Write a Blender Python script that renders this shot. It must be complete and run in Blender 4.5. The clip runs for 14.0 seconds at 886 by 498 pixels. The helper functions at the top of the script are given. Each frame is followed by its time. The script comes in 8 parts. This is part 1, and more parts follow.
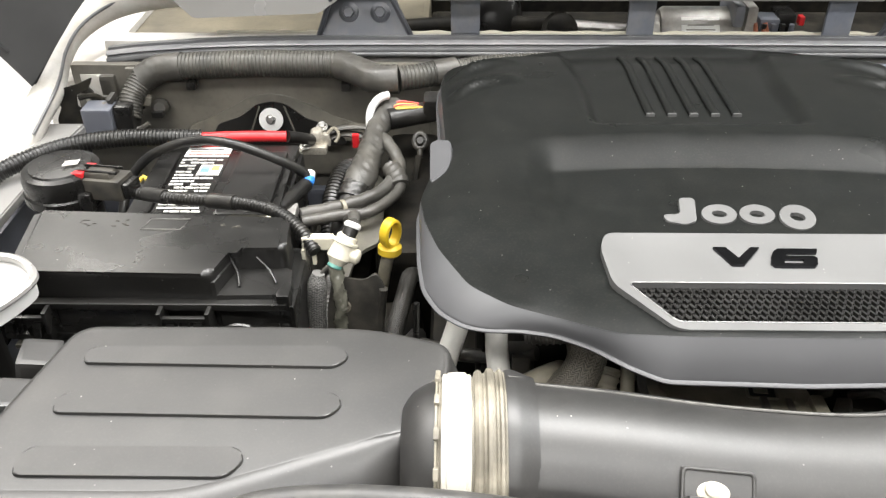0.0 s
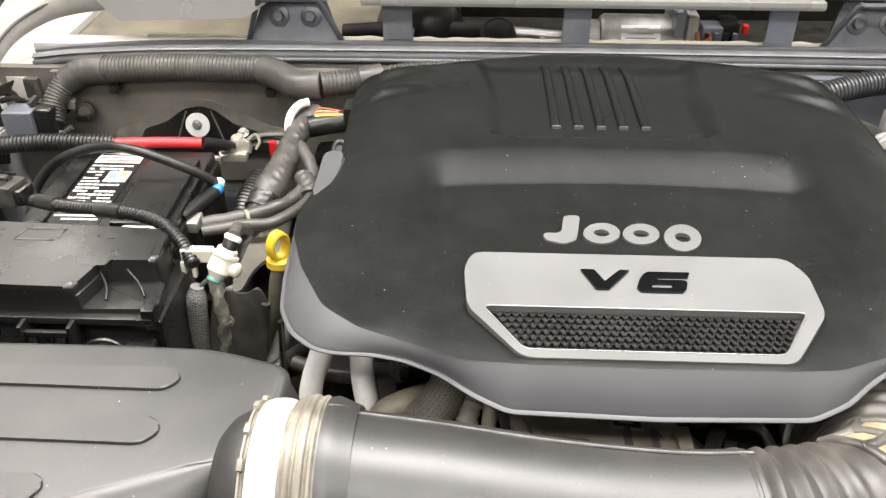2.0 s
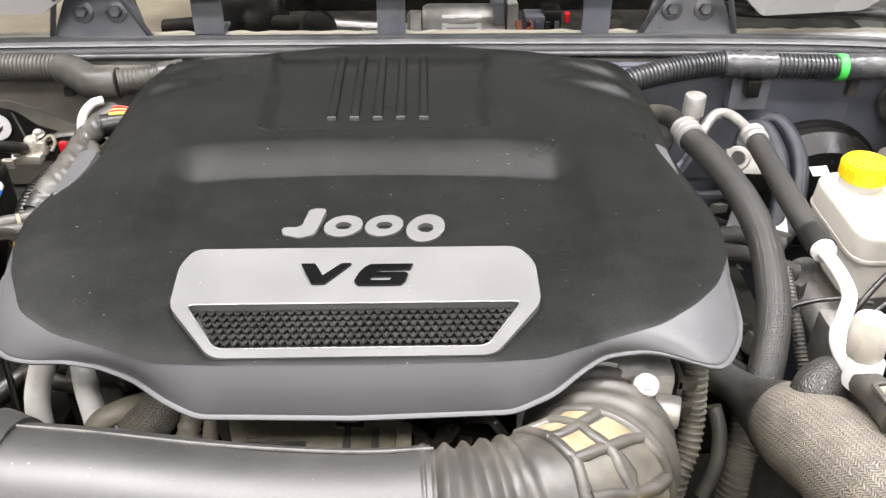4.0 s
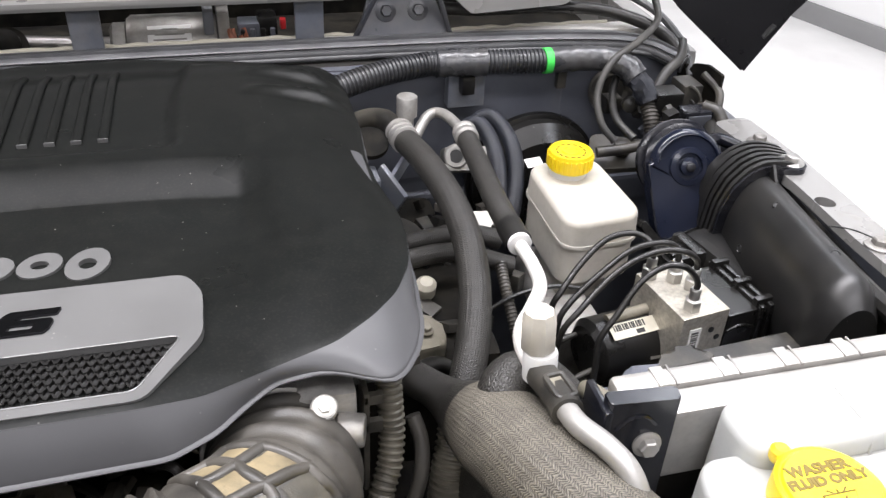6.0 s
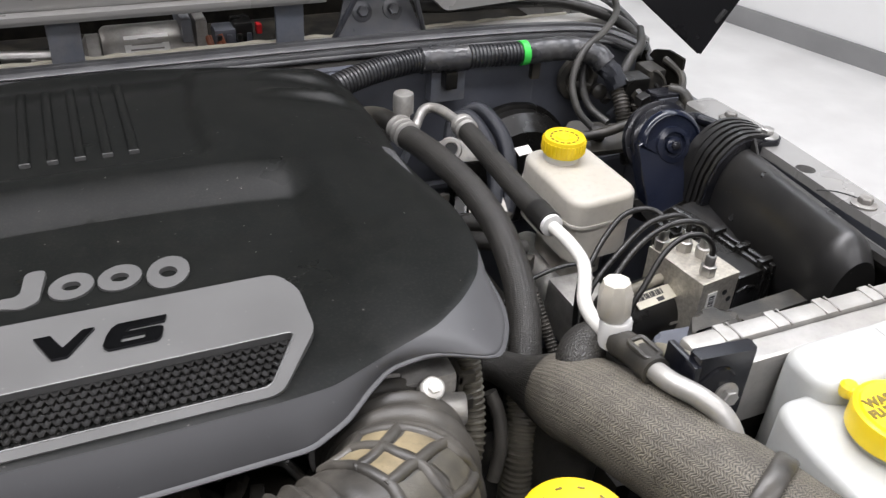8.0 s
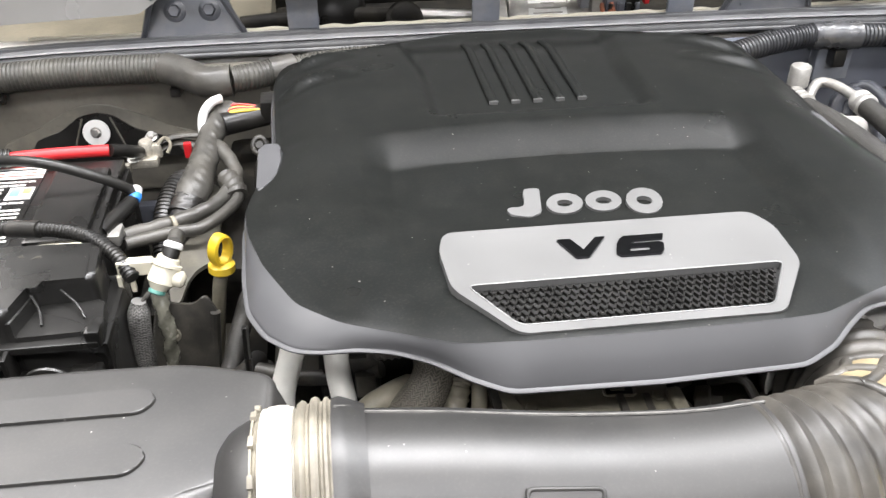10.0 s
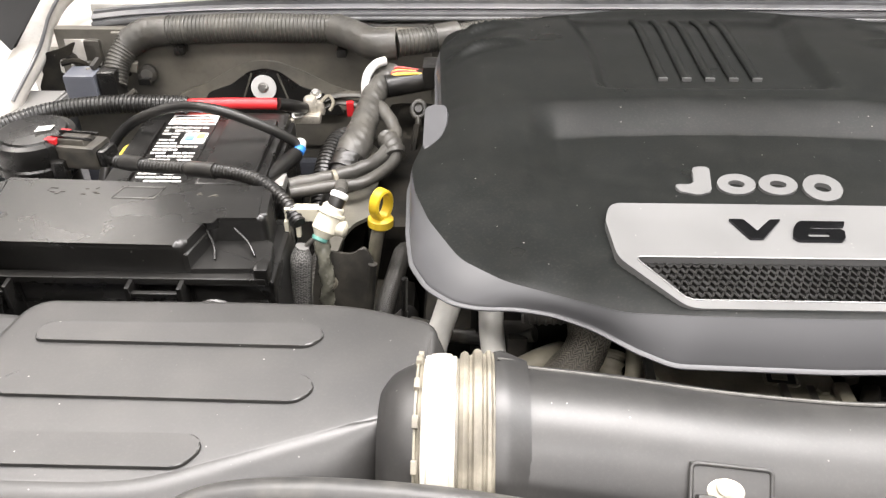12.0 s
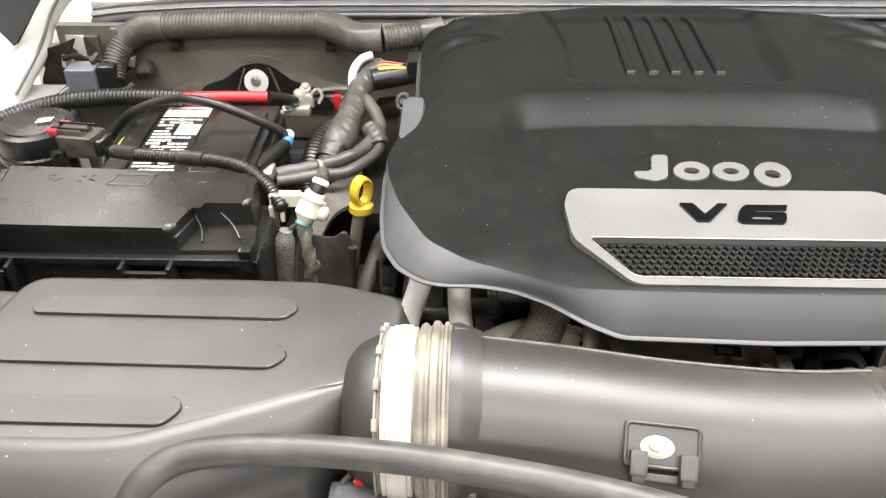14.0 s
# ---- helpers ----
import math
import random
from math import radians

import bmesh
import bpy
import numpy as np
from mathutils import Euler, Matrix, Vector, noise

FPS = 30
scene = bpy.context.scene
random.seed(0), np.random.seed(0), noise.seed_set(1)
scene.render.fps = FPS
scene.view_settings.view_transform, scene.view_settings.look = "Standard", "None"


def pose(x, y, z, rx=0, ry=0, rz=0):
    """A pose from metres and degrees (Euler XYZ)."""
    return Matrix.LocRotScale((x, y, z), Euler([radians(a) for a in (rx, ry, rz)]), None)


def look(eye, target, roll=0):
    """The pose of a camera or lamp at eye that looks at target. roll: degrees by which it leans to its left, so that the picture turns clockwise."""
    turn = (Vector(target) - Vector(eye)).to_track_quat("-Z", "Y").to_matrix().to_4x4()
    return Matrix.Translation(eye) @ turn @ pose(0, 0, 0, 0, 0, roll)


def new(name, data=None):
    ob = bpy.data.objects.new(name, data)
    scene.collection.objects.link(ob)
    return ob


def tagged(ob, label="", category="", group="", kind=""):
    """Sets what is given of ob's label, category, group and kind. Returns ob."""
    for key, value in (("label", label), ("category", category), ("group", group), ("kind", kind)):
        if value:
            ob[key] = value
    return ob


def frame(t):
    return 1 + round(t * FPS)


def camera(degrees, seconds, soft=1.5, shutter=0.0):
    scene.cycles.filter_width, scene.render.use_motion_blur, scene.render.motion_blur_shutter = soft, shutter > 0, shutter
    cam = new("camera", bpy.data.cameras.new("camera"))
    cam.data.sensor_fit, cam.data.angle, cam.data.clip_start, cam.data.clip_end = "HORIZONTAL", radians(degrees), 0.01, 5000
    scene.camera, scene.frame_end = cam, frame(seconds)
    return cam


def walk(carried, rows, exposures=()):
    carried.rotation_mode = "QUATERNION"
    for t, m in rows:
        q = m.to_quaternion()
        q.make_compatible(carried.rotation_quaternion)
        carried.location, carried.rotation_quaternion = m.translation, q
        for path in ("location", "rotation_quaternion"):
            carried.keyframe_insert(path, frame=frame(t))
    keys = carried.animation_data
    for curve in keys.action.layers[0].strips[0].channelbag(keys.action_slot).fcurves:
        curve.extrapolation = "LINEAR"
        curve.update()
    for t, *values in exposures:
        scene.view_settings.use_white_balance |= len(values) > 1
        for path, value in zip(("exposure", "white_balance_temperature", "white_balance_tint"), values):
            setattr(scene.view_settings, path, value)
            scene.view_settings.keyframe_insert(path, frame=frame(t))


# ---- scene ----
cam = camera(54.7, 14.0, soft=1.35, shutter=0.15)
PATH = [
    (0, (0.012, -0.002, 1.449), (-0.016, 1.642, 0.309), -0.2),
    (0.5, (0.023, 0.02, 1.437), (0.004, 1.663, 0.295), -0.1),
    (1, (0.036, 0.017, 1.449), (0.012, 1.661, 0.31), -0.2),
    (1.5, (0.074, 0.022, 1.449), (0.03, 1.665, 0.31), -0.2),
    (2, (0.124, 0.027, 1.446), (0.054, 1.67, 0.308), -0.1),
    (2.2, (0.141, 0.028, 1.441), (0.063, 1.671, 0.303), -0.2),
    (4.3, (0.3, 0.053, 1.422), (0.405, 1.696, 0.286), 0.9),
    (4.5, (0.312, 0.057, 1.416), (0.463, 1.698, 0.283), 1.4),
    (5, (0.339, 0.059, 1.421), (0.6, 1.687, 0.289), 2.1),
    (5.5, (0.36, 0.059, 1.424), (0.732, 1.668, 0.296), 2.7),
    (6, (0.378, 0.063, 1.423), (0.849, 1.65, 0.301), 3.0),
    (6.5, (0.394, 0.06, 1.422), (0.952, 1.621, 0.303), 2.3),
    (7, (0.386, 0.062, 1.424), (1.007, 1.603, 0.31), 2.5),
    (7.5, (0.347, 0.062, 1.429), (1.004, 1.587, 0.315), 2.6),
    (8, (0.25, 0.076, 1.425), (0.961, 1.579, 0.314), 3.6),
    (8.5, (0.185, 0.073, 1.426), (0.896, 1.576, 0.315), 3.8),
    (9, (0.128, 0.065, 1.427), (0.681, 1.626, 0.305), 1.4),
    (9.2, (0.109, 0.06, 1.43), (0.586, 1.64, 0.3), 1.0),
    (11.3, (0.032, 0.038, 1.414), (0.005, 1.67, 0.258), -0.5),
    (11.5, (0.03, 0.038, 1.414), (-0.007, 1.666, 0.254), -0.4),
    (12, (0.028, 0.037, 1.412), (-0.033, 1.656, 0.24), -0.5),
    (12.5, (0.04, 0.037, 1.415), (-0.034, 1.646, 0.23), -0.7),
    (13, (0.057, 0.03, 1.419), (-0.024, 1.636, 0.229), -0.9),
    (13.5, (0.061, 0.017, 1.421), (-0.024, 1.626, 0.236), -1.0),
    (14, (0.056, -0.001, 1.428), (-0.021, 1.612, 0.247), -0.8),
]
walk(cam, [(t, look(eye, target, roll)) for t, eye, target, roll in PATH],
     exposures=[(0.0, 0.3, 6600, 9), (0.5, 0.52, 6700, 13), (1.0, 0.46, 6700, 14), (2.0, 0.38, 6750, 11), (4.5, 0.46, 6550, 14), (5.0, 0.42, 6500, 14), (5.5, 0.22, 6450, 14), (6.0, -0.32, 6350, 15), (6.5, -0.72, 6350, 15), (7.0, -0.96, 6350, 15), (7.5, -1.0, 6350, 15), (8.0, -0.74, 6350, 14), (8.5, -0.24, 6380, 12), (9.0, 0.27, 6270, 11), (11.5, 0.48, 6700, 13), (14.0, 0.48, 6680, 12)])

# ---- world and light ----
world = bpy.data.worlds.new("world")
scene.world = world
world.use_nodes = True
world.node_tree.nodes["Background"].inputs[0].default_value = (0.9, 0.95, 1.0, 1)
world.node_tree.nodes["Background"].inputs[1].default_value = 0.15


def area_lamp(name, eye, target, sx, sy, watts, colour=(1, 0.97, 0.93)):
    data = bpy.data.lights.new(name, "AREA")
    data.shape, data.size, data.size_y, data.energy, data.color = "RECTANGLE", sx, sy, watts, colour
    ob = new(name, data)
    ob.matrix_world = look(eye, target)
    return ob


WHITE_LAMP = (1, 0.99, 0.985)
area_lamp("unseen_ceiling_lamp", (0.3, 1.0, 3.4), (0.3, 1.0, 0), 3.0, 0.7, 190, WHITE_LAMP)
area_lamp("unseen_ceiling_lamp", (0.3, -1.0, 3.4), (0.3, -1.0, 0), 4.0, 0.5, 95, WHITE_LAMP)
area_lamp("unseen_ceiling_lamp", (0.3, -3.4, 3.4), (0.3, -3.4, 0), 4.0, 0.5, 120, WHITE_LAMP)
area_lamp("unseen_ceiling_lamp", (-1.9, 2.0, 3.4), (-1.9, 2.0, 0), 0.6, 4.5, 85, (1, 0.965, 0.92))
# cool lamp added as bluish fill from the right, no known source
area_lamp("unseen_ceiling_lamp", (2.3, 2.2, 3.4), (2.3, 2.2, 0), 0.5, 4.5, 85, (0.92, 0.965, 1.0))

# ---- materials ----


def mat(name, colour, rough=0.5, metal=0.0, vary=0.25, scale=25.0, bump=0.15, grain=600.0, dust=0.0, dust_colour=(0.33, 0.30, 0.25), coat=0.0, specks=0.0, sss=0.0, dust_scale=9.0, spec=0.5, grime=0.0, grime_scale=45.0, relief=0.0006, fine_dust=0.0):
    m = bpy.data.materials.new(name)
    m.use_nodes = True
    nt = m.node_tree
    b = nt.nodes["Principled BSDF"]
    link = nt.links.new
    geo = nt.nodes.new("ShaderNodeNewGeometry")

    def noise_of(sc, detail=4.0):
        n = nt.nodes.new("ShaderNodeTexNoise")
        n.inputs["Scale"].default_value, n.inputs["Detail"].default_value = sc, detail
        link(geo.outputs["Position"], n.inputs["Vector"])
        return n.outputs["Fac"]

    def ramp(src, lo, hi, a, c):
        r = nt.nodes.new("ShaderNodeMapRange")
        r.inputs["From Min"].default_value, r.inputs["From Max"].default_value = lo, hi
        r.inputs["To Min"].default_value, r.inputs["To Max"].default_value = a, c
        link(src, r.inputs["Value"])
        return r.outputs["Result"]

    def blend(fac, a, c):
        x = nt.nodes.new("ShaderNodeMix")
        x.data_type = "RGBA"
        link(fac, x.inputs["Factor"])
        for sock, v in ((x.inputs[6], a), (x.inputs[7], c)):
            if isinstance(v, tuple):
                sock.default_value = (*v, 1)
            else:
                link(v, sock)
        return x.outputs[2]

    broad, fine = noise_of(scale), noise_of(grain, 2.0)
    dark = tuple(c * (1 - vary) for c in colour)
    light = tuple(min(1, c * (1 + vary)) for c in colour)
    col = blend(ramp(broad, 0.3, 0.7, 0, 1), dark, light)
    rgh = ramp(broad, 0.3, 0.7, max(0.03, rough - 0.07), min(1, rough + 0.07))
    if dust:
        d = ramp(noise_of(dust_scale, 6.0), 0.38, 0.78, 0.0, dust)
        d.node.interpolation_type = "SMOOTHSTEP"
        col = blend(d, col, dust_colour)
    if grime:
        g = ramp(noise_of(grime_scale, 8.0), 0.40, 0.70, 0.0, grime)
        g.node.interpolation_type = "SMOOTHSTEP"
        col = blend(g, col, dust_colour)
        sc = ramp(noise_of(grime_scale * 6, 3.0), 0.50, 0.85, 0.0, grime * 0.8)
        col = blend(sc, col, tuple(c * 0.35 for c in colour))
    if fine_dust:
        f1 = ramp(noise_of(520, 4.0), 0.50, 0.78, 0.0, fine_dust)
        col = blend(f1, col, dust_colour)
    if specks:
        v = nt.nodes.new("ShaderNodeTexVoronoi")
        v.inputs["Scale"].default_value = 125
        link(geo.outputs["Position"], v.inputs["Vector"])
        spot = ramp(v.outputs["Distance"], 0.045, 0.085, specks * 0.8, 0.0)
        gate = nt.nodes.new("ShaderNodeMath")
        gate.operation = "MULTIPLY"
        sep = nt.nodes.new("ShaderNodeSeparateColor")
        link(v.outputs["Color"], sep.inputs[0])
        link(ramp(sep.outputs[0], 0.72, 0.98, 0.0, 1.0), gate.inputs[0])
        link(spot, gate.inputs[1])
        col = blend(gate.outputs[0], col, (0.62, 0.60, 0.55))
    link(col, b.inputs["Base Color"])
    link(rgh, b.inputs["Roughness"])
    b.inputs["Metallic"].default_value = metal
    b.inputs["Coat Weight"].default_value = coat
    b.inputs["Specular IOR Level"].default_value = spec
    if sss:
        b.inputs["Subsurface Weight"].default_value = sss
        b.inputs["Subsurface Radius"].default_value = (0.02, 0.02, 0.018)
        b.inputs["Subsurface Scale"].default_value = 0.6
    if bump:
        bp = nt.nodes.new("ShaderNodeBump")
        bp.inputs["Strength"].default_value, bp.inputs["Distance"].default_value = bump, relief
        link(fine, bp.inputs["Height"])
        link(bp.outputs["Normal"], b.inputs["Normal"])
    return m


def braid(name, colour, thread, pitch, rough=0.75, dust=0.3, column=0.004):
    """Woven sleeve: crossing threads over the tube's own coordinates (metres)."""
    m = mat(name, colour, rough, 0, 0.25, 30, 0.0, dust=dust, dust_colour=(0.20, 0.18, 0.14), dust_scale=9)
    nt = m.node_tree
    b, link = nt.nodes["Principled BSDF"], nt.links.new
    uv = nt.nodes.new("ShaderNodeUVMap")
    sep = nt.nodes.new("ShaderNodeSeparateXYZ")
    link(uv.outputs[0], sep.inputs[0])

    def op(kind, a, c=None):
        n = nt.nodes.new("ShaderNodeMath")
        n.operation = kind
        for sock, v in zip(n.inputs, (a, c)):
            if v is None:
                continue
            if isinstance(v, float):
                sock.default_value = v
            else:
                link(v, sock)
        return n.outputs[0]

    # herringbone: slanted threads that turn back at every column
    fold = op("PINGPONG", sep.outputs[0], column)
    ns = nt.nodes.new("ShaderNodeTexNoise")
    ns.inputs["Scale"].default_value, ns.inputs["Detail"].default_value = 220.0, 2.0
    link(uv.outputs[0], ns.inputs["Vector"])
    jitter = op("MULTIPLY", op("SUBTRACT", ns.outputs["Fac"], 0.5), pitch * 2.4)
    slant = op("ADD", op("ADD", sep.outputs[1], jitter), op("MULTIPLY", fold, 0.75))
    wave = op("SINE", op("MULTIPLY", slant, 2 * math.pi / pitch))
    seam = op("SINE", op("MULTIPLY", sep.outputs[0], 2 * math.pi / column))
    mixed = op("ADD", op("MULTIPLY", wave, 0.36), op("MULTIPLY", seam, 0.14))
    lift = op("ADD", mixed, 0.5)
    wear = nt.nodes.new("ShaderNodeTexNoise")
    wear.inputs["Scale"].default_value, wear.inputs["Detail"].default_value = 60.0, 5.0
    link(uv.outputs[0], wear.inputs["Vector"])
    worn = op("MULTIPLY", lift, op("ADD", op("MULTIPLY", wear.outputs["Fac"], 1.7), 0.05))
    old = b.inputs["Base Color"].links[0].from_socket
    x = nt.nodes.new("ShaderNodeMix")
    x.data_type = "RGBA"
    link(worn, x.inputs["Factor"])
    link(old, x.inputs[6])
    x.inputs[7].default_value = (*thread, 1)
    link(x.outputs[2], b.inputs["Base Color"])
    bp = nt.nodes.new("ShaderNodeBump")
    bp.inputs["Strength"].default_value, bp.inputs["Distance"].default_value = 0.7, 0.0006
    link(lift, bp.inputs["Height"])
    link(bp.outputs["Normal"], b.inputs["Normal"])
    return m


M_COVER = mat("cover_plastic", (0.0069, 0.0077, 0.0073), 0.34, 0, 0.08, 14, 0.05, 1500, dust=0.006, dust_scale=5, specks=0.60, fine_dust=0.026, spec=0.14, grime=0.006, grime_scale=60)
M_PLATE = mat("silver_paint", (0.122, 0.122, 0.120), 0.45, 0.1, 0.05, 20, 0.02, specks=0.4)
M_SKIRT = mat("graphite_plastic", (0.070, 0.0703, 0.0735), 0.45, 0, 0.05, 14, 0.02, 1500, spec=0.35, specks=0.3)
M_CHROME = mat("dark_chrome", (0.055, 0.055, 0.060), 0.10, 1.0, 0.1, 40, 0.0)
M_BAND = mat("dusty_band_metal", (0.52, 0.50, 0.45), 0.46, 0.1, 0.10, 60, 0.2, 500, dust=0.35, dust_colour=(0.40, 0.36, 0.28), dust_scale=40, grime=0.25, grime_scale=70)
M_WORN = mat("worn_moulding_edge", (0.115, 0.112, 0.105), 0.42, 0, 0.35, 90, 0.1)
M_BRIGHT = mat("bright_edge", (0.17, 0.17, 0.168), 0.35, 0.4, 0.1, 40, 0.0)
M_BLACK = mat("black_plastic", (0.0072, 0.0070, 0.0066), 0.29, 0, 0.15, 18, 0.05, 1200, dust=0.008, specks=0.5, fine_dust=0.02, spec=0.60, grime=0.006)
M_DUCT = mat("moulded_black_plastic", (0.017, 0.0166, 0.0162), 0.43, 0, 0.12, 6, 0.04, 1500, fine_dust=0.030, dust=0.03, dust_colour=(0.30, 0.28, 0.25), dust_scale=6, specks=0.7, spec=0.72, grime=0.03, grime_scale=25)
M_AIRDUCT = mat("satin_black_duct", (0.0105, 0.0104, 0.0104), 0.36, 0, 0.1, 8, 0.05, 900, dust=0.015, dust_scale=12, specks=0.3, spec=0.55, grime=0.02, grime_scale=30)
M_WALLBAY = mat("lit_dusty_firewall", (0.112, 0.105, 0.090), 0.5, 0, 0.25, 10, 0.25, 300, dust=0.4, dust_colour=(0.19, 0.175, 0.14), grime=0.35, grime_scale=22)
M_DUSTY = mat("dusty_black_plastic", (0.022, 0.021, 0.019), 0.45, 0, 0.3, 18, 0.3, 500, dust=0.25, dust_colour=(0.20, 0.18, 0.14), grime=0.2)
M_GLOSS = mat("gloss_black_metal", (0.0075, 0.0085, 0.013), 0.20, 0, 0.15, 20, 0.05, dust=0.04, grime=0.03)
M_TAB = mat("pale_blue_steel", (0.17, 0.185, 0.22), 0.4, 0.2, 0.15, 20, 0.1, dust=0.25, grime=0.2)
M_CAST = mat("machined_block", (0.49, 0.46, 0.395), 0.46, 0.6, 0.2, 300, 0.5, 400, dust=0.2, grime=0.45, grime_scale=160)
M_HORN = mat("blue_black_paint", (0.007, 0.010, 0.022), 0.20, 0, 0.15, 20, 0.05, dust=0.03)
M_RUBBER = mat("black_rubber", (0.0085, 0.0083, 0.008), 0.35, 0, 0.3, 30, 0.1, 800, dust=0.05, dust_colour=(0.25, 0.23, 0.19), grime=0.04)
M_HOSE = mat("satin_hose", (0.030, 0.0296, 0.0288), 0.50, 0, 0.15, 30, 0.08, 900, dust=0.22, dust_colour=(0.20, 0.19, 0.16), grime=0.15, grime_scale=60, spec=0.6)
M_CONDUIT = mat("dusty_conduit", (0.056, 0.054, 0.048), 0.42, 0, 0.25, 25, 0.1, 600, dust=0.25, dust_colour=(0.20, 0.185, 0.15), grime=0.12)
# shinier tape with its base colour raised, a lit copy of M_TAPE
M_TAPELIT = mat("lit_shiny_wrapped_tape", (0.040, 0.042, 0.047), 0.30, 0, 0.25, 40, 0.9, 110, dust=0.10, grime=0.08, relief=0.0010, spec=0.8)
M_LOOM = mat("blue_grey_conduit", (0.026, 0.027, 0.030), 0.32, 0, 0.2, 30, 0.1, 600, dust=0.06, spec=0.7)
M_TAPE = mat("wrapped_tape", (0.012, 0.0116, 0.011), 0.34, 0, 0.2, 40, 0.8, 110, dust=0.06, grime=0.05, relief=0.0009)
M_TAPEDUST = mat("dusty_wrapped_tape", (0.050, 0.048, 0.043), 0.40, 0, 0.25, 30, 0.9, 120, dust=0.3, dust_colour=(0.15, 0.138, 0.115), dust_scale=20, grime=0.15, relief=0.0008)
M_FLANGE = mat("dusty_grey_sheet", (0.095, 0.090, 0.076), 0.5, 0.1, 0.25, 25, 0.3, 300, dust=0.35, dust_colour=(0.22, 0.20, 0.155), grime=0.3)
M_SEAL = mat("rubber_seal", (0.085, 0.087, 0.091), 0.36, 0, 0.2, 30, 0.05, dust=0.12, dust_colour=(0.3, 0.29, 0.27), grime=0.10)
M_PAINT = mat("body_paint", (0.27, 0.265, 0.255), 0.28, 0.2, 0.05, 10, 0.03, dust=0.15, coat=0.7)
M_HOOD = mat("hood_paint", (0.006, 0.006, 0.007), 0.3, 0.0, 0.1, 10, 0.05, coat=0.0, spec=0.25, specks=0.2)
# dusty body paint in a brighter copy, strong light put into its colour
M_COWL = mat("lit_cowl_paint", (0.56, 0.545, 0.515), 0.4, 0.0, 0.12, 14, 0.15, 300, dust=0.35, dust_colour=(0.36, 0.32, 0.25), dust_scale=18, grime=0.3, grime_scale=40)
M_TROUGH = mat("lit_dusty_cowl_floor", (0.115, 0.102, 0.074), 0.55, 0.1, 0.35, 12, 0.3, 200, dust=0.45, dust_colour=(0.20, 0.175, 0.125), dust_scale=8, grime=0.35, grime_scale=25)
M_HINGE = mat("dull_hinge_paint", (0.062, 0.066, 0.078), 0.33, 0.1, 0.15, 20, 0.08, dust=0.2, dust_colour=(0.22, 0.21, 0.19), grime=0.15)
M_WING = mat("lit_hood_wing_paint", (0.030, 0.030, 0.030), 0.32, 0, 0.15, 10, 0.05, dust=0.25, dust_colour=(0.10, 0.10, 0.095), dust_scale=6, coat=0.2)
M_HOODIN = mat("hood_inner_paint", (0.17, 0.176, 0.173), 0.6, 0, 0.15, 12, 0.3, 200)
# grimy metal held near black and dull: deep-bay shade put into the colour
M_DARK = mat("grimy_shade_metal", (0.006, 0.0057, 0.0051), 0.65, 0.0, 0.5, 35, 0.5, 120, dust=0.35, dust_colour=(0.040, 0.035, 0.026), dust_scale=20, grime=0.3, spec=0.12)
M_BAY = mat("bay_panel", (0.094, 0.101, 0.122), 0.38, 0, 0.3, 12, 0.15, 300, dust=0.10, dust_colour=(0.2, 0.19, 0.17), grime=0.1, grime_scale=20)
M_ALU = mat("cast_aluminium", (0.40, 0.39, 0.37), 0.50, 0.7, 0.25, 60, 0.6, 260, dust=0.25, grime=0.3, grime_scale=70)
M_PIPE = mat("aluminium_pipe", (0.41, 0.40, 0.38), 0.42, 0.5, 0.12, 60, 0.15, dust=0.3, dust_colour=(0.28, 0.25, 0.20), grime=0.2)
M_STEEL = mat("zinc_steel", (0.48, 0.47, 0.45), 0.35, 0.9, 0.15, 80, 0.2)
M_BOLT = mat("dull_bolt", (0.27, 0.26, 0.245), 0.45, 0.6, 0.2, 80, 0.3, dust=0.3)
M_WHITE = mat("milky_plastic", (0.45, 0.46, 0.45), 0.40, 0, 0.05, 20, 0.1, dust=0.15, dust_colour=(0.40, 0.36, 0.28), sss=0.3, grime=0.10)
M_MILK2 = mat("reservoir_plastic", (0.53, 0.505, 0.45), 0.42, 0, 0.08, 25, 0.15, dust=0.35, dust_colour=(0.36, 0.32, 0.25), sss=0.3, grime=0.25, grime_scale=25)
M_PALE = mat("bare_pale_pipe", (0.78, 0.765, 0.72), 0.42, 0.15, 0.06, 40, 0.1, dust=0.2, grime=0.1)
M_CREAM = mat("cream_plastic", (0.56, 0.53, 0.43), 0.4, 0, 0.1, 40, 0.1, dust=0.2, grime=0.15)
M_CAPW = mat("white_cap_plastic", (0.64, 0.635, 0.62), 0.4, 0, 0.05, 40, 0.05)
M_YELLOW = mat("yellow_plastic", (0.86, 0.64, 0.01), 0.38, 0, 0.08, 30, 0.08, dust=0.08)
M_DULLYEL = mat("dull_yellow_plastic", (0.62, 0.42, 0.02), 0.4, 0, 0.1, 40, 0.05, dust=0.1)
M_YINK = mat("dark_yellow_print", (0.16, 0.11, 0.01), 0.5, 0, 0.1)
M_TEAL = mat("teal_rubber", (0.10, 0.28, 0.24), 0.4, 0, 0.1)
M_FILM = mat("crumpled_tape", (0.10, 0.098, 0.078), 0.25, 0, 0.4, 60, 0.9, 160, dust=0.3, dust_colour=(0.30, 0.29, 0.24), grime=0.3, grime_scale=60, relief=0.0010, coat=0.4)
M_RED = mat("red_sleeve", (0.55, 0.015, 0.02), 0.4, 0, 0.1, 40, 0.1, dust=0.05)
M_BLUE = mat("blue_tape", (0.03, 0.20, 0.62), 0.4, 0, 0.1)
